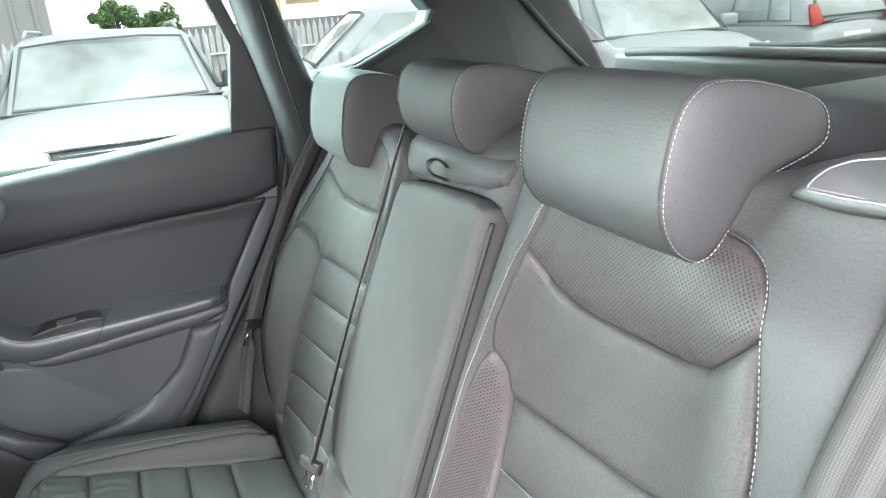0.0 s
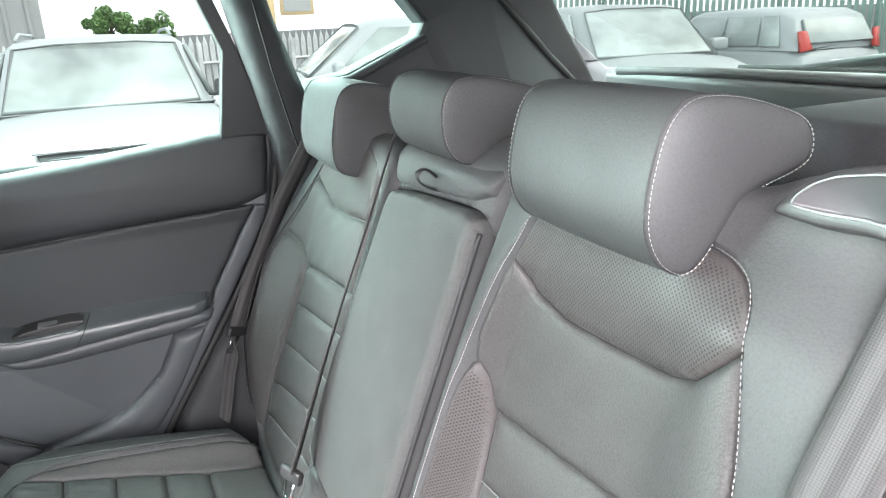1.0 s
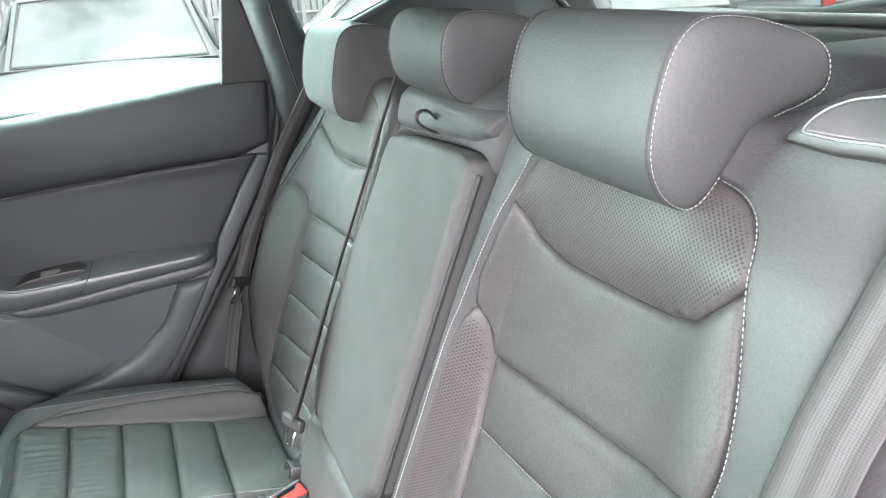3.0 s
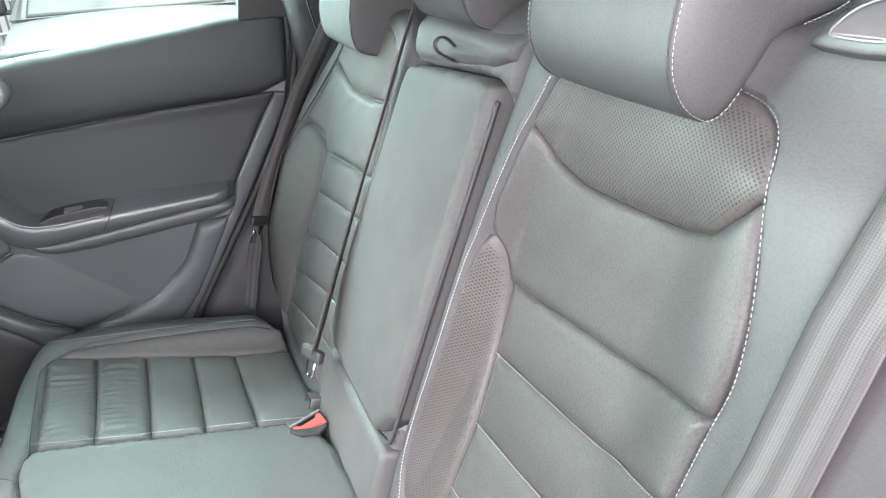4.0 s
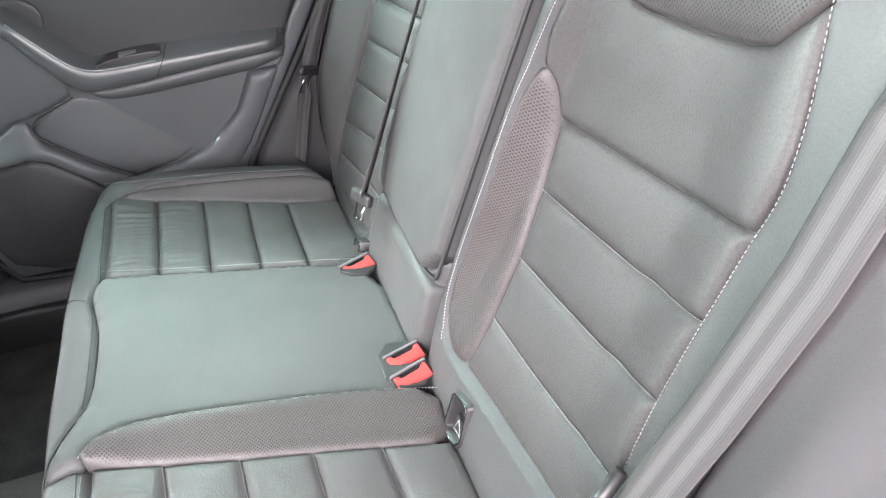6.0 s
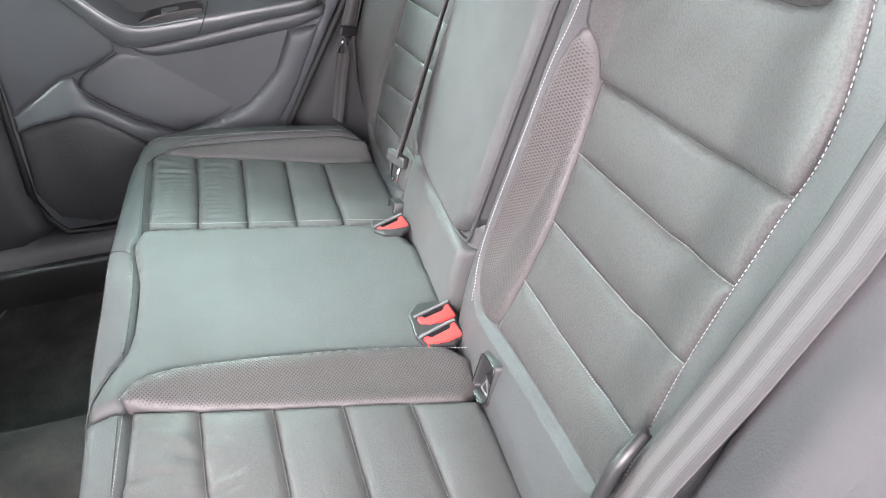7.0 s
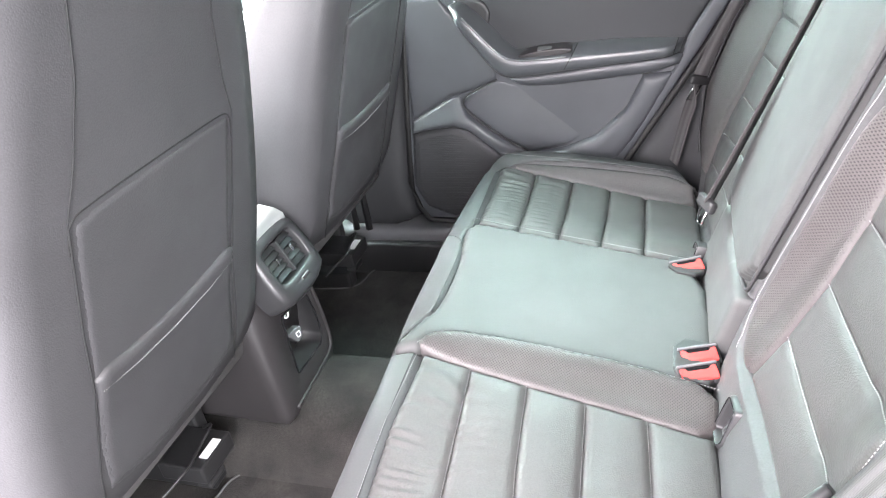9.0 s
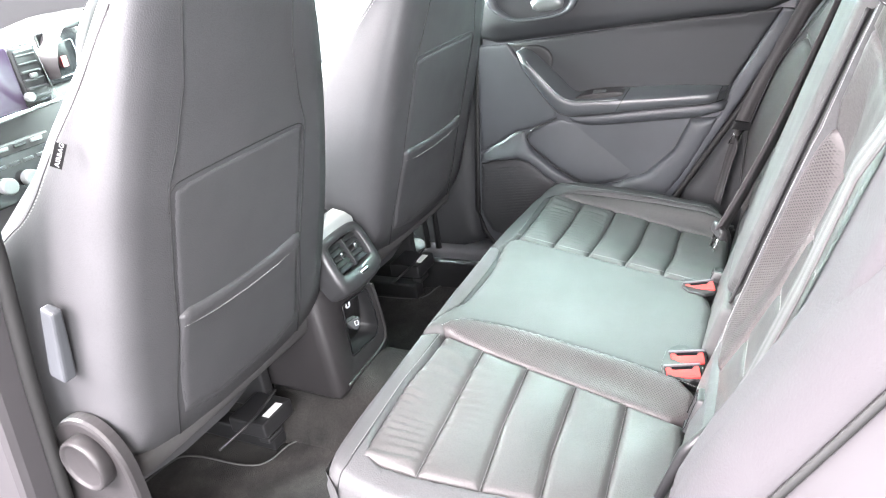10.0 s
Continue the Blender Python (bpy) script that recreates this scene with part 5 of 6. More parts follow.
# ---- front seats ----
def front_seat(cx, mirror, dz, label):
    """A front seat seen from behind: cx its centre, mirror 1 or -1 for the side of its door."""
    ob = thing("front_seat", (cx, 0.9, 0.42), label, "car seat", "front seats")

    def rear(u, v, h=0.0):
        return Vector((cx + u * mirror, 0.68 - 0.33 * (v - 0.92) - h, v + dz))

    half = [(0.262, 0.66), (0.268, 0.80), (0.268, 0.95), (0.255, 1.08), (0.232, 1.22), (0.20, 1.34), (0.165, 1.43), (0.12, 1.47)]
    outline = [(-u, v) for u, v in half] + half[::-1]
    # shell: outline swept forward with a rounded rim, deepest at the lap bolsters
    deep = lambda v: float(np.interp(v, [0.66, 0.95, 1.06, 1.09, 1.15, 1.25, 1.33, 1.40, 1.47], [0.36, 0.34, 0.30, 0.25, 0.19, 0.136, 0.085, 0.06, 0.05]))
    rows = []
    pts = resample(chaikin(outline, 2), 0.015)
    for s, f in ((0.80, None), (0.93, None), (0.975, 0.06), (0.995, 0.16), (1.0, 0.35), (1.0, 0.6), (0.985, 0.82), (0.95, 0.95), (0.88, 1.0)):
        h0 = {0.80: 0.012, 0.93: 0.006}.get(s, 0.0)
        rows.append([rear(u * s, 1.05 + (v - 1.05) * (s if v > 1.05 else min(1.0, s + 0.03)), h0 if f is None else -deep(v) * f) for u, v in pts])
    part("seat_shell", loft("seat_shell", rows, SEATBACK, closed=True, caps=True), ob)
    PANEL = [(-0.150, 0.70), (0.165, 0.70), (0.160, 0.80), (0.152, 0.90), (0.155, 1.125), (0.152, 1.138), (-0.138, 1.138), (-0.148, 1.12), (-0.152, 0.90), (-0.162, 0.80)]
    part("lower_panel", pillow("lower_panel", PANEL, rear, SEATBACK, 0.006, 0.006, 0.006, 0.01, lambda u, v: 0 * u + 0.0085, 1), ob)
    part("seam", tube("seam", [rear(u, v, 0.0125) for u, v in chaikin([(-0.156, 1.10), (-0.152, 1.137), (-0.12, 1.142), (0.12, 1.142), (0.156, 1.137), (0.160, 1.10)], 2, False)], 0.0012, PIPING, 6), ob)
    POCK = [(-0.150, 0.71), (0.158, 0.71), (0.156, 0.80), (0.152, 0.905), (0.153, 0.934), (0.08, 0.924), (0.0, 0.921), (-0.08, 0.924), (-0.152, 0.934), (-0.150, 0.90), (-0.158, 0.80)]
    pk = part("map_pocket", pillow("map_pocket", POCK, rear, SEATBACK, 0.005, 0.008, 0.008, 0.01, lambda u, v: 0.0115 + 0.006 * smoothstep(0.86, 0.925, v), 1), ob, "leather map pocket")
    part("pocket_hem", stitches("pocket_hem", [(u, v, 0.0205) for u, v in ((-0.148, 0.905), (-0.08, 0.895), (0.0, 0.892), (0.08, 0.895), (0.148, 0.905))], rear, STITCH, 0.004, 0.003, 0.0006), pk)["kind"] = "stuff"
    for sgn in (-1, 1):
        part("seam", tube("seam", [rear(sgn * u, v, h) for u, v, h in ((0.098, 1.44, 0.012), (0.112, 1.36, 0.014), (0.116, 1.27, 0.014), (0.136, 1.19, 0.015), (0.155, 1.14, 0.016), (0.158, 1.0, 0.015), (0.156, 0.90, 0.015), (0.168, 0.78, 0.014), (0.165, 0.69, 0.012))], 0.0011, PIPING, 6), ob)
    # side seam with its tag
    for sgn in (-1, 1):
        def flank(a, v, h, s=sgn):
            wide = float(np.interp(v, [p[1] for p in half], [p[0] for p in half]))
            return rear(s * (wide + h), v, -0.06 - a)
        bo = part("side_seam", stitches("side_seam", [(a, v, 0.0035) for a, v in chaikin([(-0.04, 1.38), (-0.01, 1.298), (0.04, 1.218), (0.09, 1.128), (0.15, 1.09), (0.19, 1.05)], 2, False)], flank, STITCH, 0.006, 0.004, 0.0008), ob, "pale stitched side seam")
        part("side_piping", tube("side_piping", [flank(a + 0.006, v, 0.0015) for a, v in chaikin([(-0.04, 1.38), (-0.01, 1.298), (0.04, 1.218), (0.09, 1.128), (0.15, 1.09), (0.19, 1.05)], 2, False)], 0.0009, PIPING, 6), bo)
        if sgn < 0 and cx < 0:
            flag = [(-0.608, 1.237), (-0.594, 1.229), (-0.613, 1.203), (-0.626, 1.213)]
            tag = part("airbag_tag", prism("airbag_tag", flag, lambda x, z, h: Vector((x, 0.645 - h, z)), 0.0, 0.002, BLACK), bo, "black tag with white lettering")
            foot, head, side = [Vector((x, 0.6425, z)) for x, z in (flag[2], flag[1], flag[3])]
            ex = (head - foot).normalized()
            ez = ex.cross(side - foot).normalized()
            ey = ez.cross(ex)
            txt = bpy.data.curves.new("lettering", "FONT")
            txt.body, txt.size, txt.extrude = "AIRBAG", 0.0086, 0.0003
            tob = new("lettering", txt)
            mm = Matrix((ex, ey, ez)).transposed().to_4x4()
            mm.translation = foot + ex * 0.0015 + ey * 0.0045
            tme = bpy.data.meshes.new_from_object(tob.evaluated_get(bpy.context.evaluated_depsgraph_get()))
            bpy.data.objects.remove(tob)
            tme.transform(mm)
            tme.materials.clear()
            tme.materials.append(LABEL)
            part("lettering", tme, tag, "white word AIRBAG")
    # cushion in front
    CU = [(-0.25, 0.90), (0.25, 0.90), (0.255, 1.20), (0.22, 1.30), (-0.22, 1.30), (-0.255, 1.20)]
    part("seat_cushion", pillow("seat_cushion", CU, lambda u, v, h: Vector((cx + u, v, 0.60 + dz + h + 0.06 * (v - 0.8))), SEATBACK, 0.10, 0.07, 0.02, 0.08), ob)
    part("rear_valance", block("rear_valance", (0.47, 0.03, 0.05), Matrix.Translation((cx, 0.785, 0.665 + dz)) @ pose(0, 0, 0, 18), HEADLINER, 0.012), ob, "grey fabric hem below the backrest")
    for s in (-1, 1):
        part("seat_rail", block("seat_rail", (0.045, 0.42, 0.05), Matrix.Translation((cx + s * 0.17, 1.10, 0.37)), BLACK, 0.006), ob, "black steel seat rail")
        part("seat_frame", block("seat_frame", (0.03, 0.34, 0.12), Matrix.Translation((cx + s * 0.19, 1.07, 0.50)), BLACK, 0.006), ob)
    bx = part("control_box", block("control_box", (0.10, 0.10, 0.04), Matrix.Translation((cx + 0.125, 0.875, 0.475 + dz)), BLACK, 0.005), ob, "black box under the seat")
    part("paper_label", block("paper_label", (0.048, 0.018, 0.002), Matrix.Translation((cx + 0.125, 0.838, 0.4965 + dz)), LABEL, 0), bx, "white paper label")
    part("box_clip", block("box_clip", (0.05, 0.03, 0.014), Matrix.Translation((cx + 0.105, 0.84, 0.445 + dz)), BLACK, 0.004), bx)
    part("seat_wire", tube("seat_wire", chaikin([(cx - 0.02, 0.86, 0.50), (cx + 0.05, 0.82, 0.53), (cx + 0.10, 0.84, 0.52), (cx + 0.15, 0.83, 0.54), (cx + 0.17, 0.88, 0.5)], 2, False), 0.003, BLACK, 6), ob, "black wire")
    for s in (-0.06, 0.06):
        part("headrest_post", tube("headrest_post", [rear(s, 1.44, -0.07), rear(s, 1.52, -0.06)], 0.006, CHROME, 8), ob)
    return ob


seat_n = front_seat(-0.355, 1, 0.0, "charcoal leather front seat back with map pocket")
front_seat(0.365, 1, 0.012, "charcoal leather front seat back with map pocket beside the far pillar")
# recliner cover, knob and lever on the near seat
KX = -0.625
cover = part("recliner_cover", prism("recliner_cover", chaikin([(0.722, 0.60), (0.715, 0.70), (0.722, 0.755), (0.752, 0.797), (0.80, 0.808), (0.848, 0.79), (0.885, 0.75), (0.93, 0.70), (0.96, 0.60)], 2), lambda y, z, h: Vector((KX - h, y, z)), 0.0, 0.022, DARKTRIM, 0.007), seat_n, "moulded recliner cover")


def knob_ring(r, h):
    return [Vector((KX - 0.018 - h, 0.786 + r * math.cos(a), 0.736 + r * math.sin(a))) for a in np.linspace(0, 2 * math.pi, 48)[:-1]]


part("recliner_knob", loft("recliner_knob", [knob_ring(r, h) for r, h in ((0.047, 0.0), (0.0475, 0.020), (0.0465, 0.026), (0.0435, 0.029), (0.041, 0.0285), (0.039, 0.026), (0.036, 0.024), (0.010, 0.024))], DARKTRIM, closed=True, caps=True), cover, "round recliner knob with a dished face")
part("release_lever", block("release_lever", (0.024, 0.034, 0.128), Matrix.Translation((-0.640, 0.762, 0.948)) @ pose(0, 0, 0, 18), DOORPLASTIC, 0.006, 3, (0.75, 0.8)), seat_n, "upright grey release lever")
SB = [(0.72, 0.42), (0.74, 0.56), (1.25, 0.60), (1.32, 0.50), (1.30, 0.42)]
part("side_shield", prism("side_shield", chaikin(SB, 1), lambda y, z, h: Vector((KX + 0.02 - h, y, z)), 0.0, 0.03, DARKTRIM, 0.008), seat_n)

# ---- centre console ----
con = thing("centre_console", (-0.03, 0.9, 0.42), "charcoal centre console with rear air vents", "car console")
def cring(y, x0, x1, z0, z1):
    pts = chaikin([(x0, z0), (x1, z0), (x1, z1), (x0, z1)], 3)
    return [Vector((x, y, z)) for x, z in pts]


CX = -0.006
part("console_body", loft("console_body", [cring(y, CX - w, CX + w, z0, z1) for y, w, z0, z1 in ((0.748, 0.075, 0.70, 0.812), (0.78, 0.088, 0.50, 0.832), (0.95, 0.10, 0.36, 0.838), (1.5, 0.11, 0.36, 0.838))], DARKTRIM, closed=True, caps=True), con)
part("armrest_lid", loft("armrest_lid", [cring(y, CX - w, CX + w, z0, z1) for y, w, z0, z1 in ((0.790, 0.066, 0.80, 0.852), (0.800, 0.080, 0.79, 0.866), (0.83, 0.086, 0.785, 0.878), (1.10, 0.088, 0.79, 0.892), (1.14, 0.078, 0.80, 0.88))], SEATBACK, closed=True, caps=True), con, "leather armrest lid")


def vface(x, z, h=0.0):
    """The vent's face, leaning forward at its top."""
    return Vector((x, 0.700 + 0.5 * (z - 0.758) - h * 0.89, z + h * 0.45))


part("satin_cap", loft("satin_cap", [[Vector((CX + f * w, y, z)) for f in np.linspace(-1, 1, 9)] for y, z, w in ((0.738, 0.822, 0.074), (0.742, 0.836, 0.076), (0.760, 0.846, 0.077), (0.792, 0.853, 0.077), (0.800, 0.845, 0.077))], BRIGHTSATIN), con, "satin silver band above the vents")
VO = [(CX - 0.084, 0.745), (CX - 0.070, 0.712), (CX + 0.070, 0.712), (CX + 0.084, 0.745), (CX + 0.080, 0.815), (CX + 0.068, 0.836), (CX - 0.068, 0.836), (CX - 0.080, 0.815)]
VI = [(CX - 0.058, 0.765), (CX - 0.052, 0.752), (CX + 0.052, 0.752), (CX + 0.058, 0.765), (CX + 0.056, 0.805), (CX + 0.050, 0.818), (CX - 0.050, 0.818), (CX - 0.056, 0.805)]


def vent_ring(k, h):
    return [vface(a[0] * (1 - k) + b[0] * k, a[1] * (1 - k) + b[1] * k, h) for a, b in zip(chaikin(VO, 2), chaikin(VI, 2))]


vent = part("vent_surround", loft("vent_surround", [vent_ring(-0.05, -0.05), vent_ring(0.0, -0.006), vent_ring(0.2, 0.005), vent_ring(0.6, 0.007), vent_ring(0.92, 0.006), vent_ring(1.0, 0.002), vent_ring(1.02, -0.03)], VENTTRIM, closed=True), con, "rounded satin vent surround")
part("vent_well", prism("vent_well", [(CX - 0.062, 0.748), (CX + 0.062, 0.748), (CX + 0.06, 0.822), (CX - 0.06, 0.822)], vface, -0.045, -0.026, BLACK), vent)
for sx in (-0.027, 0.027):
    for k in range(5):
        part("vent_slat", block("vent_slat", (0.046, 0.012, 0.0022), Matrix.Translation(vface(CX + sx, 0.763 + k * 0.0115, -0.005)) @ pose(0, 0, 0, 25), BLACK, 0.0008, 1), vent)
    part("vent_tab", block("vent_tab", (0.006, 0.006, 0.014), Matrix.Translation(vface(CX + sx, 0.786, 0.001)) @ pose(0, 0, 0, -26), CHROME, 0.0015), vent, "bright vent tab")
part("vent_divider", block("vent_divider", (0.005, 0.016, 0.066), Matrix.Translation(vface(CX, 0.785, -0.004)) @ pose(0, 0, 0, -26), VENTTRIM, 0.001), vent)
part("vent_wheel", block("vent_wheel", (0.026, 0.006, 0.008), Matrix.Translation(vface(CX + 0.004, 0.738, 0.007)) @ pose(0, 0, 0, -26), CHROME, 0.002), vent, "vent adjusting wheel")
# lower niche with sockets
def nface(x, z, h=0.0):
    return Vector((x, 0.735 + 0.10 * (z - 0.6) - h, z))


OUTER = [(-0.130, 0.470), (0.060, 0.475), (0.090, 0.500), (0.094, 0.60), (0.070, 0.735), (-0.118, 0.735)]
HOLE = [(-0.056, 0.540), (0.046, 0.536), (0.062, 0.550), (0.066, 0.605), (0.058, 0.656), (-0.040, 0.666)]


def frame_ring(k, h):
    return [nface(a[0] * (1 - k) + b[0] * k, a[1] * (1 - k) + b[1] * k, h) for a, b in zip(rounded(OUTER, 0.016), rounded(HOLE, 0.006))]


part("pedestal", loft("pedestal", [[p + Vector((0, 0.25, 0)) for p in frame_ring(0.0, 0.0)], frame_ring(-0.04, -0.03), frame_ring(-0.03, -0.008), frame_ring(0.12, 0.004), frame_ring(0.5, 0.007), frame_ring(0.9, 0.006), frame_ring(1.0, 0.002)], DARKTRIM, closed=True), con, "dark moulded console pedestal")
niche = part("niche", loft("niche", [frame_ring(1.0, 0.002), frame_ring(1.01, -0.012), frame_ring(1.03, -0.05), [nface(0.005, 0.60, -0.05)] * 24], BLACK, closed=True), con, "black storage niche with sockets")
part("niche_frame", tube("niche_frame", [nface(*p, 0.004) for p in rounded(HOLE, 0.006)], 0.0018, GLOSSBLACK, 6, closed=True), niche, "thin glossy edge")
part("pedestal_flange", tube("pedestal_flange", [nface(x, z, 0.006) for x, z in chaikin([(0.080, 0.66), (0.084, 0.60), (0.082, 0.525), (0.060, 0.500), (-0.10, 0.492)], 2, False)], 0.0045, DARKTRIM, 8), con, "rounded edge of the pedestal")
part("socket_plate", block("socket_plate", (0.075, 0.010, 0.034), Matrix.Translation(nface(-0.012, 0.641, -0.020)) @ pose(0, 0, 0, 14), DARKTRIM, 0.003), niche)
for x in (-0.031, -0.001):
    for dx in (-0.006, 0.006):
        part("socket", block("socket", (0.0035, 0.004, 0.011), Matrix.Translation(nface(x + dx, 0.643, -0.0135)), LABEL, 0.001), niche, "small white socket mark")
    part("socket_bar", block("socket_bar", (0.010, 0.004, 0.0025), Matrix.Translation(nface(x, 0.637, -0.0135)), LABEL, 0.001), niche)
part("plug", prism("plug", rounded([(-0.036, 0.616), (0.014, 0.606), (0.012, 0.584), (-0.008, 0.580)], 0.004), nface, -0.02, -0.004, PLASTIC, 0.002), niche, "grey plug flap")
part("plug_mark", tube("plug_mark", [nface(x, z, -0.0035) for x, z in rounded([(-0.008, 0.603), (0.005, 0.600), (0.004, 0.589), (-0.007, 0.592)], 0.002)], 0.0012, LABEL, 6, closed=True), niche, "small white mark")

# ---- dashboard ----
dash = thing("dashboard", (0.1, 1.75, 0.7), "black dashboard with screen and vents", "dashboard")
rows = []
for x in np.linspace(-0.68, 0.68, 24):
    hump = 0.05 * math.exp(-((x - 0.37) / 0.17) ** 2)
    rows.append([Vector((x, y, z + hump * (z > 1.0))) for y, z in ((1.74, 0.66), (1.74, 0.80), (1.74, 0.95), (1.75, 1.10), (1.76, 1.24), (1.80, 1.272), (2.0, 1.27), (2.3, 1.22))])
part("dash_top", loft("dash_top", rows, DARKTRIM), dash)
DY = 1.72


def dface(x, z, h=0.0):
    return Vector((x, DY + 0.12 * (z - 1.1) - h, z))


vp = part("dash_vent", block("dash_vent", (0.078, 0.03, 0.155), Matrix.Translation(dface(0.090, 1.190, 0.0)), VENTTRIM, 0.008), dash, "framed dashboard vent")
part("vent_well", block("vent_well", (0.062, 0.02, 0.135), Matrix.Translation(dface(0.090, 1.190, 0.008)), BLACK, 0.004), vp)
for k in range(6):
    part("vent_slat", block("vent_slat", (0.058, 0.012, 0.006), Matrix.Translation(dface(0.090, 1.136 + k * 0.0215, 0.02)) @ pose(0, 0, 0, 15), VENTTRIM, 0.002), vp)
part("vent_tab", block("vent_tab", (0.020, 0.012, 0.012), Matrix.Translation(dface(0.088, 1.190, 0.028)), SATIN, 0.003), vp, "satin vent tab")
part("vent_edge", tube("vent_edge", [dface(0.050, 1.268, 0.016), dface(0.128, 1.270, 0.016), dface(0.134, 1.118, 0.016)], 0.003, CHROME, 8), vp, "bright vent edge")
part("screen", block("screen", (0.20, 0.02, 0.165), Matrix.Translation(dface(-0.055, 1.190, 0.01)), SCREEN, 0.004), dash, "dark glossy infotainment screen")
part("screen_knob", disc("screen_knob", 0.012, 0.02, Matrix.Translation(dface(0.050, 1.140, 0.03)) @ pose(0, 0, 0, 90), SATIN, 20, 0.002), dash)
clu = part("instrument_hood", loft("instrument_hood", [[Vector((0.290 + 0.155 * math.cos(a), y, 1.17 + (0.160 if math.sin(a) > 0 else 0.02) * math.sin(a))) for a in np.linspace(-0.3, math.pi + 0.3, 16)] for y in (DY - 0.06, DY + 0.04)], DARKTRIM), dash, "hooded instrument panel")
part("instrument_face", block("instrument_face", (0.27, 0.01, 0.14), Matrix.Translation(dface(0.290, 1.215, -0.01)), GLOSSBLACK, 0.003), clu)
part("instrument_display", block("instrument_display", (0.016, 0.004, 0.03), Matrix.Translation(dface(0.212, 1.20, 0.0)), GLOW, 0), clu, "small lit display")
part("display_frame", tube("display_frame", [dface(x, z, 0.0) for x, z in rounded([(0.168, 1.245), (0.26, 1.255), (0.26, 1.165), (0.172, 1.16)], 0.008)], 0.0016, SATIN, 6, closed=True), clu, "thin bright display frame")
part("trim_strip", tube("trim_strip", [dface(-0.20, 1.095, 0.02), dface(-0.05, 1.103, 0.02), dface(0.12, 1.110, 0.02), dface(0.30, 1.115, 0.02)], 0.007, CHROME, 8), dash, "bright trim strip")
ac = part("climate_panel", block("climate_panel", (0.26, 0.02, 0.13), Matrix.Translation(dface(-0.05, 0.955, 0.0)), GLOSSBLACK, 0.006), dash, "gloss black climate panel")
for x in (-0.107, -0.041, 0.025):
    part("climate_knob", disc("climate_knob", 0.022, 0.03, Matrix.Translation(dface(x, 0.945, 0.02)) @ pose(0, 0, 0, 90), SATIN, 24, 0.004), ac, "round climate knob")
for k in range(5):
    part("climate_button", block("climate_button", (0.03, 0.01, 0.009), Matrix.Translation(dface(-0.14 + 0.04 * k, 0.992, 0.012)), VENTTRIM, 0.002), ac)
part("radio_strip", block("radio_strip", (0.24, 0.016, 0.030), Matrix.Translation(dface(-0.06, 1.030, 0.010)), DARKTRIM, 0.004), dash, "dark switch strip")
for k in range(4):
    part("strip_switch", block("strip_switch", (0.034, 0.008, 0.010), Matrix.Translation(dface(-0.13 + 0.05 * k, 1.034, 0.020)), SATIN if k % 2 else GLOSSBLACK, 0.002), dash)
wheel = thing("steering_wheel", (0.33, 1.5, 1.2), "pale grey steering wheel behind the far seat", "steering wheel")
part("wheel_rim", tube("wheel_rim", [Vector((0.29 + 0.19 * math.cos(a), 1.50 - 0.07 * math.sin(a), 1.22 + 0.18 * math.sin(a))) for a in np.linspace(0, 2 * math.pi, 40)[:-1]], 0.016, SATIN, 10, closed=True), wheel)
part("wheel_hub", block("wheel_hub", (0.16, 0.06, 0.12), Matrix.Translation((0.29, 1.54, 1.20)), BLACK, 0.03, 3), wheel)

# ---- near side of the body ----
near = thing("near_body_side", (-0.75, 0.3, 0.4), "grey car body side with open rear doorway", "car body", "", "structure")
part("near_sill", block("near_sill", (0.16, 1.9, 0.14), Matrix.Translation((-0.72, 0.75, 0.40)), PLASTIC, 0.03, 3), near)
part("roof_rail", block("roof_rail", (0.10, 2.3, 0.07), Matrix.Translation((-0.60, 0.20, 1.60)), PILLAR, 0.02), near)
part("roof_rail", block("roof_rail", (0.10, 2.3, 0.07), Matrix.Translation((0.60, 0.20, 1.60)), PILLAR, 0.02), near)
EDGE = resample(chaikin([(-0.075, 0.34), (-0.07, 0.86), (-0.087, 0.965), (-0.113, 1.026), (-0.160, 1.109), (-0.193, 1.168), (-0.22, 1.21), (-0.295, 1.40), (-0.355, 1.60)], 2, False), 0.02, False)
rows, joint = [], []
for i, p in enumerate(EDGE):
    d = EDGE[min(i + 1, len(EDGE) - 1)] - EDGE[max(i - 1, 0)]
    n = np.array((-d[1], d[0])) / np.linalg.norm(d)
    at = lambda x, k: Vector((x, p[0] + n[0] * k, p[1] + n[1] * k))
    rows.append([at(-0.66, 0.010), at(-0.688, 0.004), at(-0.702, 0.005), at(-0.722, 0.012), at(-0.738, 0.024), at(-0.745, 0.036), at(-0.742, 0.041), at(-0.748, 0.046), at(-0.764, 0.056), at(-0.776, 0.072), at(-0.782, 0.10), at(-0.784, 0.40), at(-0.66, 0.42)])
    joint.append(at(-0.746, 0.0405))
part("aperture_trim", loft("aperture_trim", [r[:7] for r in rows], SIDEGREY), near, "grey vinyl trim round the doorway")
part("quarter_panel", loft("quarter_panel", [r[6:] for r in rows], BODYGREY), near, "grey painted quarter panel")
part("panel_joint", tube("panel_joint", joint, 0.003, RUBBER, 6), near)
part("wheel_arch_trim", pillow("wheel_arch_trim", [(-0.10, 0.50), (-0.09, 0.80), (-0.12, 0.95), (-0.20, 1.12), (-0.26, 1.28), (-0.33, 1.36), (-0.45, 1.36), (-0.45, 0.5)], lambda y, z, h: Vector((-0.635 + h, y, z)), SEATBACK, 0.03, 0.05, 0.014, 0.05), near, "padded seat side trim")


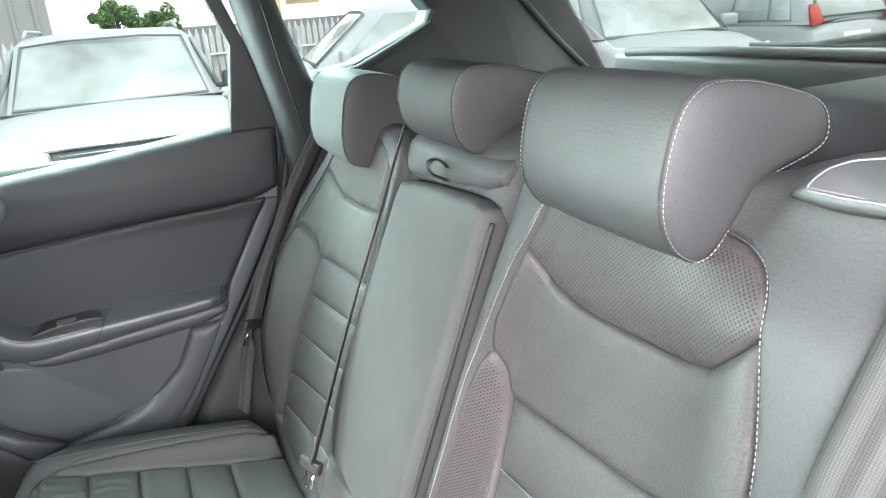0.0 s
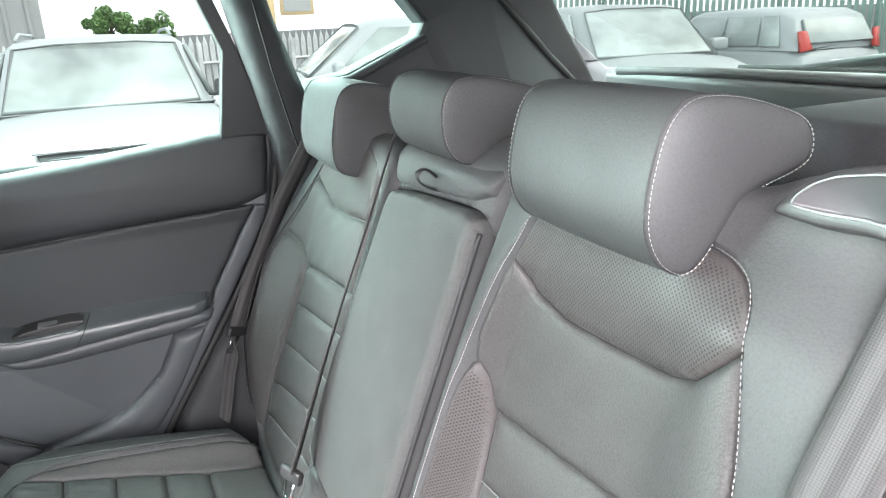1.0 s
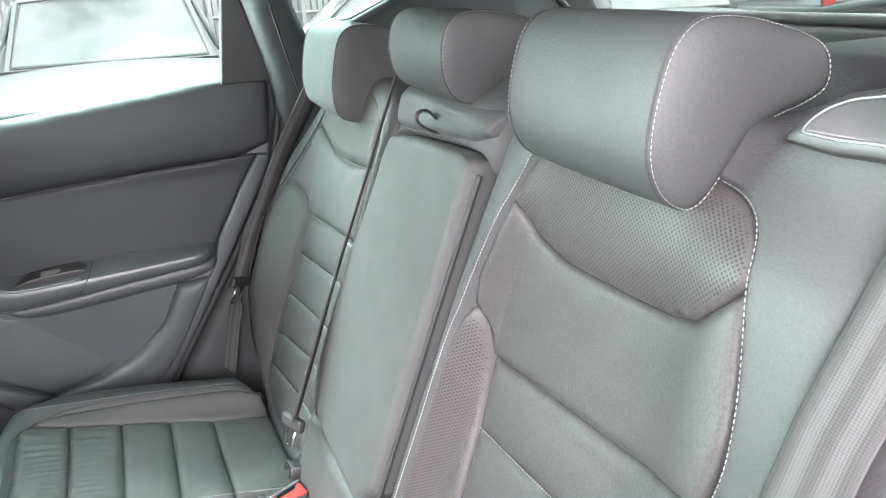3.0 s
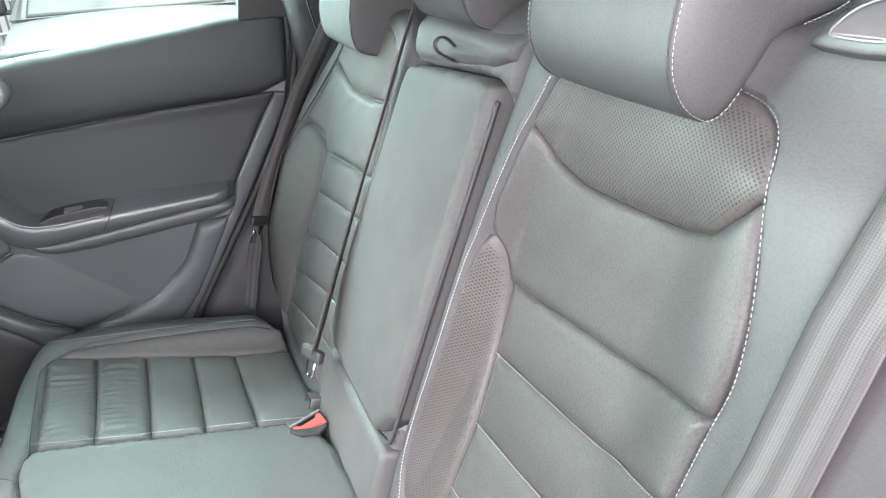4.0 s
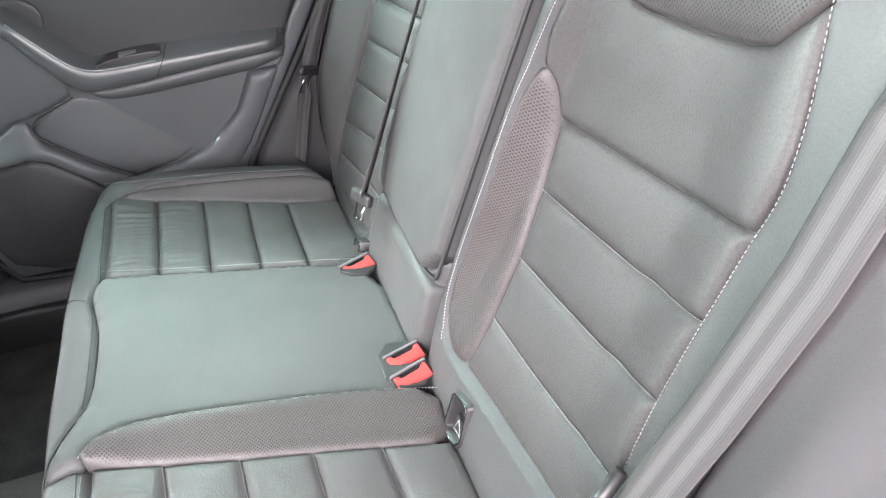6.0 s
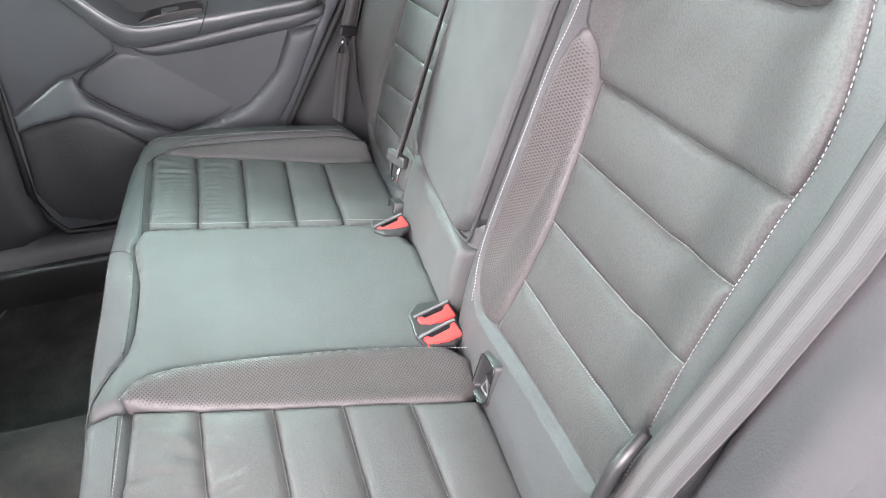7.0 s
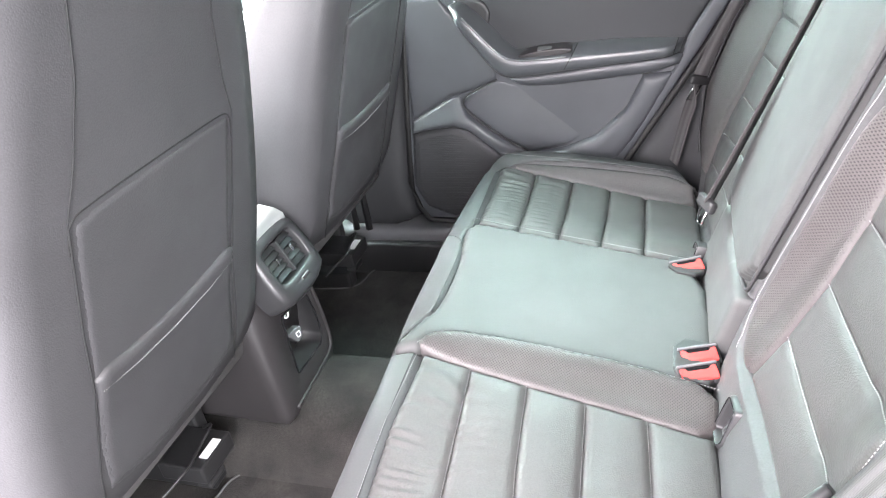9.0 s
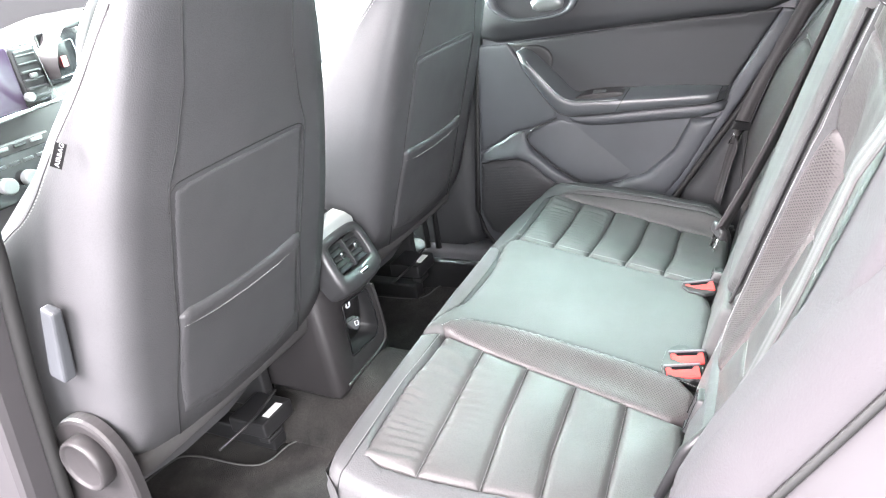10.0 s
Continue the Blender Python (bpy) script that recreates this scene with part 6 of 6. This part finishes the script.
def bodyside(u, v, h=0.0):
    """The padded side trim, rising from the belt's edge to the doorway trim."""
    rise = float(np.interp(v, [0.08, 0.18, 0.287, 0.353, 0.446, 0.512, 0.56], [0.0, 0.022, 0.036, 0.030, 0.012, 0.0, 0.0]))
    start = float(np.interp(v, [0.2, 0.3, 0.47, 0.6], [0.572, 0.584, 0.607, 0.62]))
    return back(u, v, h + rise * float(smoothstep(start, 0.662, -u)))


part("side_bolster", pillow("side_bolster", [(-0.574, 0.02), (-0.580, 0.35), (-0.588, 0.55), (-0.60, 0.66), (-0.632, 0.70), (-0.70, 0.72), (-0.705, 0.35), (-0.70, 0.02)], bodyside, SIDEGREY, 0.012, 0.03, 0.008, 0.03, lambda u, v: 0 * u - 0.006, 1), near, "padded vinyl side trim")
NP = [(0.94, 0.40), (0.90, 0.60), (0.83, 0.9), (0.77, 1.1), (0.725, 1.3), (0.70, 1.6), (0.84, 1.6), (0.90, 1.2), (1.0, 0.9), (1.10, 0.4)]
part("b_pillar", prism("b_pillar", NP, lambda y, z, h: Vector((-0.66 - h, y, z)), 0.0, 0.06, BODYGREY, 0.015), near)
part("door_seal", tube("door_seal", [Vector((-0.665, y - 0.008, z)) for y, z in NP[:6]], 0.011, RUBBER, 10), near)

# unseen outer skin, added to stop light leaking in round the far door
part("far_body_skin", block("far_body_skin", (0.03, 3.4, 0.95), Matrix.Translation((0.775, 0.5, 0.77)), BODYGREY, 0.01), near, "plain outer body side added to block light at the door gaps")
part("front_bulkhead", block("front_bulkhead", (1.5, 0.05, 0.9), Matrix.Translation((0, 2.35, 0.75)), BLACK, 0.01), near)

# ---- outside ----
ASPHALT = surface("asphalt", (0.05, 0.05, 0.052), rough=0.9, scale=2.0, grain=60, relief=0.6, depth=0.004)
PAINTWHITE = surface("white_car_paint", (0.29, 0.31, 0.315), rough=0.42, relief=0, spec=0.3, spread=0.02)
PAINTSILVER = surface("silver_car_paint", (0.27, 0.29, 0.29), rough=0.5, metal=0.2, relief=0, spec=0.25, spread=0.03)
# pale blotches in the base colour paint sky reflections onto the opaque panes
SHEENGLASS = surface("car_glass_painted_sheen", (0.24, 0.27, 0.262), rough=0.12, relief=0, spread=0.45, scale=1.5)
TYRE = surface("tyre", (0.02, 0.02, 0.02), rough=0.8)
LAMP = surface("lamp_lens", (0.75, 0.77, 0.78), rough=0.1, relief=0)
DARKSEAL = surface("windscreen_seal", (0.10, 0.105, 0.105), rough=0.7)
TAIL = surface("tail_lamp", (0.42, 0.06, 0.05), rough=0.15, relief=0)
GALV = surface("galvanised_steel", (0.5, 0.5, 0.5), rough=0.5, metal=0.4, spread=0.2)
GREENSTEEL = surface("green_steel", (0.16, 0.24, 0.21), rough=0.5, spread=0.1)
CLAD = surface("pale_cladding", (0.3, 0.3, 0.3), rough=0.6, spread=0.05)
SIGNFRAME = surface("sign_frame", (0.5, 0.36, 0.2), rough=0.6)
LEAF = surface("foliage", (0.095, 0.19, 0.045), rough=0.6, spread=0.4, scale=2.0)
BARK = surface("bark", (0.12, 0.09, 0.06), rough=0.9)
tagged(new("ground", link_mesh("ground", [(-400, -400, 0), (400, -400, 0), (400, 400, 0), (-400, 400, 0)], [(0, 1, 2, 3)], ASPHALT)), "grey asphalt car park", "ground", "", "structure")


def car(name, at, yaw, paint, label, L=4.4, W=1.82, H=1.6, suv=True):
    """A parked car; its nose points along its own +y."""
    ob = thing(name, at, label, "car", "parked cars")
    T = Matrix.Translation(at) @ pose(0, 0, 0, 0, 0, yaw)
    w = W / 2
    hood = 0.98 * H / 1.6
    belt = 1.02 * H / 1.6

    def sec(y, half, z0, z1, tumble=0.03):
        return [T @ Vector((s * half * f, y, z)) for s, f, z in ((-1, 0.90, z0), (-1, 0.985, z0 + 0.12), (-1, 1.0, (z0 + z1) / 2), (-1, 0.985, z1 - 0.09), (-1, 0.93, z1 - 0.02), (-0.5, 0.95, z1 + tumble * 0.7), (0.0, 1, z1 + tumble), (0.5, 0.95, z1 + tumble * 0.7), (1, 0.93, z1 - 0.02), (1, 0.985, z1 - 0.09), (1, 1.0, (z0 + z1) / 2), (1, 0.985, z0 + 0.12), (1, 0.90, z0))]

    st = [(-0.50, 0.86, 0.42, belt - 0.22), (-0.485, 0.93, 0.30, belt - 0.08), (-0.42, 0.98, 0.24, belt), (-0.2, 1.0, 0.22, belt), (0.15, 1.0, 0.22, belt - 0.02), (0.22, 1.0, 0.22, belt - 0.03), (0.30, 0.99, 0.24, hood - 0.02), (0.40, 0.96, 0.28, hood - 0.10), (0.47, 0.90, 0.34, hood - 0.20), (0.495, 0.82, 0.42, hood - 0.30)]
    part("body", loft("body", [sec(y * L, f * w, a, b) for y, f, a, b in st], paint, caps=True), ob)
    top = H
    gh = [(-0.47, 0.80, belt, 0.02), (-0.42, 0.80, top - 0.12, 0.1), (-0.36, 0.78, top - 0.03, 0.1), (-0.15, 0.78, top, 0.1), (0.03, 0.77, top - 0.02, 0.1), (0.09, 0.76, top - 0.08, 0.1), (0.24, 0.86, hood + 0.0, 0.02)]

    def cabin(y, f, z, _):
        lo = belt - 0.03
        return [T @ Vector((s * w * g, y, zz)) for s, g, zz in ((-1, 0.95, lo), (-1, 0.5 * (0.95 + f), 0.5 * (lo + z)), (-1, f + 0.02, z - 0.05), (-1, f - 0.06, z), (0, 0, z + 0.025), (1, f - 0.06, z), (1, f + 0.02, z - 0.05), (1, 0.5 * (0.95 + f), 0.5 * (lo + z)), (1, 0.95, lo))]

    part("cabin", loft("cabin", [cabin(y * L, f, z, q) for y, f, z, q in gh], paint, caps=True), ob)

    def quad(nm, pts, mat, depth=0.006, label2="", parent=None):
        p = [T @ Vector(q) for q in pts]
        n = (p[1] - p[0]).cross(p[2] - p[0]).normalized()
        cen = sum(p, Vector()) / len(p)
        axis = T @ Vector((0, -0.1 * L, 0.8))
        if n.dot(cen - axis) < 0:
            n = -n
        return part(nm, loft(nm, [[q - n * 0.02 for q in p], [q + n * depth for q in p], [cen + (q - cen) * 0.97 + n * (depth + 0.004) for q in p]], mat, closed=True, caps=True), parent or ob, label2)

    y0, y1 = 0.238 * L, 0.098 * L
    quad("windscreen", [(-0.80 * w, y0, hood + 0.03), (0.80 * w, y0, hood + 0.03), (0.70 * w, y1, top - 0.09), (0.35 * w, y1, top - 0.065), (-0.35 * w, y1, top - 0.065), (-0.70 * w, y1, top - 0.09)], SHEENGLASS, 0.012)
    screen_edge = [(-0.81 * w, y0 + 0.02, hood + 0.025), (0.81 * w, y0 + 0.02, hood + 0.025), (0.71 * w, y1 + 0.01, top - 0.075), (0.35 * w, y1 + 0.01, top - 0.048), (-0.35 * w, y1 + 0.01, top - 0.048), (-0.71 * w, y1 + 0.01, top - 0.075)]
    part("windscreen_seal", tube("windscreen_seal", [T @ Vector(q) for q in screen_edge], 0.008, DARKSEAL, 6, closed=True), ob, "grey windscreen seal")
    quad("rear_window", [(-0.74 * w, -0.478 * L, belt + 0.06), (0.74 * w, -0.478 * L, belt + 0.06), (0.68 * w, -0.432 * L, top - 0.16), (-0.68 * w, -0.432 * L, top - 0.16)], SHEENGLASS, 0.02)
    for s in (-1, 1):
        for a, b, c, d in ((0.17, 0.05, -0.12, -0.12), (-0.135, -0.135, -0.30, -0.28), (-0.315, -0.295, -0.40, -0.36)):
            quad("side_window", [(s * 0.945 * w, a * L, belt + 0.02), (s * 0.945 * w, c * L, belt + 0.03), (s * 0.815 * w, d * L, top - 0.10), (s * 0.815 * w, b * L, top - 0.10)], SHEENGLASS, 0.022)
        if suv:
            part("roof_rail", tube("roof_rail", [T @ Vector((s * 0.70 * w, y * L, z)) for y, z in ((-0.38, top + 0.0), (-0.34, top + 0.04), (-0.05, top + 0.05), (0.02, top + 0.0))], 0.016, paint, 8), ob)
        mir = part("mirror", block("mirror", (0.22, 0.12, 0.15), T @ Matrix.Translation((s * (w + 0.10), 0.17 * L, belt + 0.06)), BLACK if suv else paint, 0.04, 3), ob)
        part("mirror_stalk", block("mirror_stalk", (0.12, 0.05, 0.04), T @ Matrix.Translation((s * (w - 0.01), 0.17 * L, belt + 0.01)), BLACK, 0.01), mir)
        quad("headlight", [(s * 0.50 * w, 0.489 * L, hood - 0.24), (s * 0.86 * w, 0.455 * L, hood - 0.20), (s * 0.93 * w, 0.40 * L, hood - 0.12), (s * 0.86 * w, 0.425 * L, hood - 0.11), (s * 0.52 * w, 0.478 * L, hood - 0.15)], LAMP, 0.02, "clear headlight")
        quad("tail_light", [(s * 0.70 * w, -0.487 * L, belt - 0.02), (s * 0.90 * w, -0.476 * L, belt - 0.05), (s * 0.90 * w, -0.462 * L, belt + 0.22), (s * 0.78 * w, -0.470 * L, belt + 0.22)], TAIL, 0.03, "red tail light")
        for yy in (0.31, -0.30):
            m = T @ Matrix.Translation((s * (w - 0.10), yy * L, 0.33)) @ pose(0, 0, 0, 0, 90, 0)
            wh = part("wheel", disc("wheel", 0.33, 0.21, m, TYRE, 28, 0.04), ob, "black tyre on alloy wheel")
            part("rim", disc("rim", 0.22, 0.225, m, GALV, 20, 0.01), wh)
    g = quad("grille", [(-0.44 * w, 0.492 * L, hood - 0.34), (0.44 * w, 0.492 * L, hood - 0.34), (0.50 * w, 0.482 * L, hood - 0.16), (-0.50 * w, 0.482 * L, hood - 0.16)], BLACK, 0.02, "black grille")
    for k in range(3):
        z = hood - 0.30 + 0.05 * k
        part("grille_bar", tube("grille_bar", [T @ Vector((x, (0.498 - 0.003 * k) * L + 0.012, z)) for x in (-0.42 * w, 0.42 * w)], 0.006, CHROME, 6), g)
    part("grille_frame", tube("grille_frame", [T @ Vector(q) for q in ((-0.52 * w, 0.484 * L + 0.03, hood - 0.155), (0.52 * w, 0.484 * L + 0.03, hood - 0.155))], 0.014, CHROME, 8), g)
    part("plate", block("plate", (0.5, 0.015, 0.11), T @ Matrix.Translation((0, 0.497 * L + 0.02, 0.48)), LABEL, 0.004), ob, "plain white plate")
    part("rear_plate", block("rear_plate", (0.5, 0.03, 0.11), T @ Matrix.Translation((0, -0.50 * L, belt - 0.22)), LABEL, 0.004), ob, "plain plate")
    return ob


car("parked_suv", (6.75, 0.25, 0), 90, PAINTWHITE, "white parked SUV facing the car", 4.4, 1.84, 1.47)
car("parked_hatchback", (7.45, -2.84, 0), -8, PAINTWHITE, "pale parked hatchback beside the fence", 4.2, 1.78, 1.53, False)
car("parked_saloon", (7.05, -5.9, 0), 77, PAINTSILVER, "silver parked saloon behind the tailgate", 4.5, 1.8, 1.57, False)
car("parked_hatchback", (7.9, -8.9, 0), -90, PAINTWHITE, "white parked hatchback with red tail lights", 3.8, 1.7, 1.44, False)


def fence(name, a, b, h, mat, label, n, pale=0.07):
    ob = thing(name, a, label, "fence", "fences")
    a, b = Vector(a), Vector(b)
    d = (b - a).normalized()
    side = Vector((-d.y, d.x, 0))
    p = [(-pale / 2, 0), (pale / 2, 0), (pale / 2, h - 0.12), (0, h), (-pale / 2, h - 0.12)]
    me = prism("pale", p, lambda u, v, q: d * u + side * q + Vector((0, 0, v)), 0.0, 0.012, mat)
    for i in range(n):
        o = new("pale", me)
        o.parent = ob
        o.location = d * ((b - a).length * i / (n - 1))
    for z in (0.35, h - 0.4):
        part("rail", tube("rail", [a + Vector((0, 0, z)) - side * 0.03, b + Vector((0, 0, z)) - side * 0.03], 0.025, mat, 6), ob)
    for i in range(0, n, 14):
        q = a + d * ((b - a).length * i / (n - 1)) - side * 0.08
        part("post", block("post", (0.06, 0.06, h - 0.1), Matrix.Translation(q + Vector((0, 0, (h - 0.1) / 2))), mat, 0), ob)


fence("palisade_fence", (10.5, 6.0, 0), (11.0, -7.0, 0), 1.42, GALV, "galvanised steel palisade fence with pointed pales", 130)
fence("palisade_fence", (12.5, -6.2, 0), (2.0, -16.0, 0), 2.3, GREENSTEEL, "pale green steel palisade fence", 140)


def tree(at, h, r, seed, label):
    ob = thing("tree", at, label, "tree", "trees")
    rng = random.Random(seed)
    at = Vector(at)
    part("trunk", tube("trunk", [at, at + Vector((0.05, 0, h * 0.3)), at + Vector((0, 0.1, h * 0.7))], [h * 0.03, h * 0.024, h * 0.012], BARK, 8), ob)
    for k in range(6):
        a = k * 1.05
        part("limb", tube("limb", [at + Vector((0, 0, h * (0.3 + 0.05 * k))), at + Vector((math.cos(a) * r * 0.6, math.sin(a) * r * 0.6, h * (0.5 + 0.05 * k)))], [h * 0.012, h * 0.004], BARK, 6), ob)
    verts, faces = [], []
    lumps = [(Vector((rng.gauss(0, r * 0.42), rng.gauss(0, r * 0.42), h * 0.62 + rng.gauss(0, h * 0.15))), r * rng.uniform(0.22, 0.42)) for _ in range(24)]
    for _ in range(5200):
        c, s = rng.choice(lumps)
        d = Vector((rng.gauss(0, 1), rng.gauss(0, 1), rng.gauss(0, 1))).normalized() * s * rng.uniform(0.6, 1.08)
        p = at + c + d
        e1 = Vector((rng.gauss(0, 1), rng.gauss(0, 1), rng.gauss(0, 1))).normalized() * 0.09
        e2 = e1.cross(Vector((rng.gauss(0, 1), rng.gauss(0, 1), rng.gauss(0, 1)))).normalized() * 0.05
        b = len(verts)
        verts += [p - e1, p + e2, p + e1, p - e2]
        faces.append((b, b + 1, b + 2, b + 3))
    part("crown", link_mesh("crown", verts, faces, LEAF, False), ob)["kind"] = "stuff"


tree((40, 0.0, 0), 3.2, 1.1, 1, "green leafy tree beyond the fence")
tree((40, -2.0, 0), 2.3, 1.0, 2, "green leafy bush beyond the fence")
bl = thing("warehouse", (28, 12, 0), "pale clad warehouse beyond the fence", "building")
part("wall", block("wall", (0.4, 20, 5.0), Matrix.Translation((24, 11.9, 2.5)), CLAD, 0), bl)
for k in range(30):
    part("cladding_rib", block("cladding_rib", (0.06, 0.1, 5.0), Matrix.Translation((23.78, 2.2 + k * 0.6, 2.5)), CLAD, 0), bl)
sg = thing("notice_board", (10.2, -2.1, 0), "framed notice board on a post", "sign")
part("post", tube("post", [(10.2, -2.08, 0), (10.2, -2.08, 3.2)], 0.06, SIGNFRAME, 8), sg)
part("board", block("board", (0.05, 0.50, 0.60), Matrix.Translation((10.15, -2.46, 1.95)), SIGNFRAME, 0.01), sg)
part("face", block("face", (0.02, 0.40, 0.50), Matrix.Translation((10.12, -2.46, 1.95)), CLAD, 0), sg, "plain pale notice")
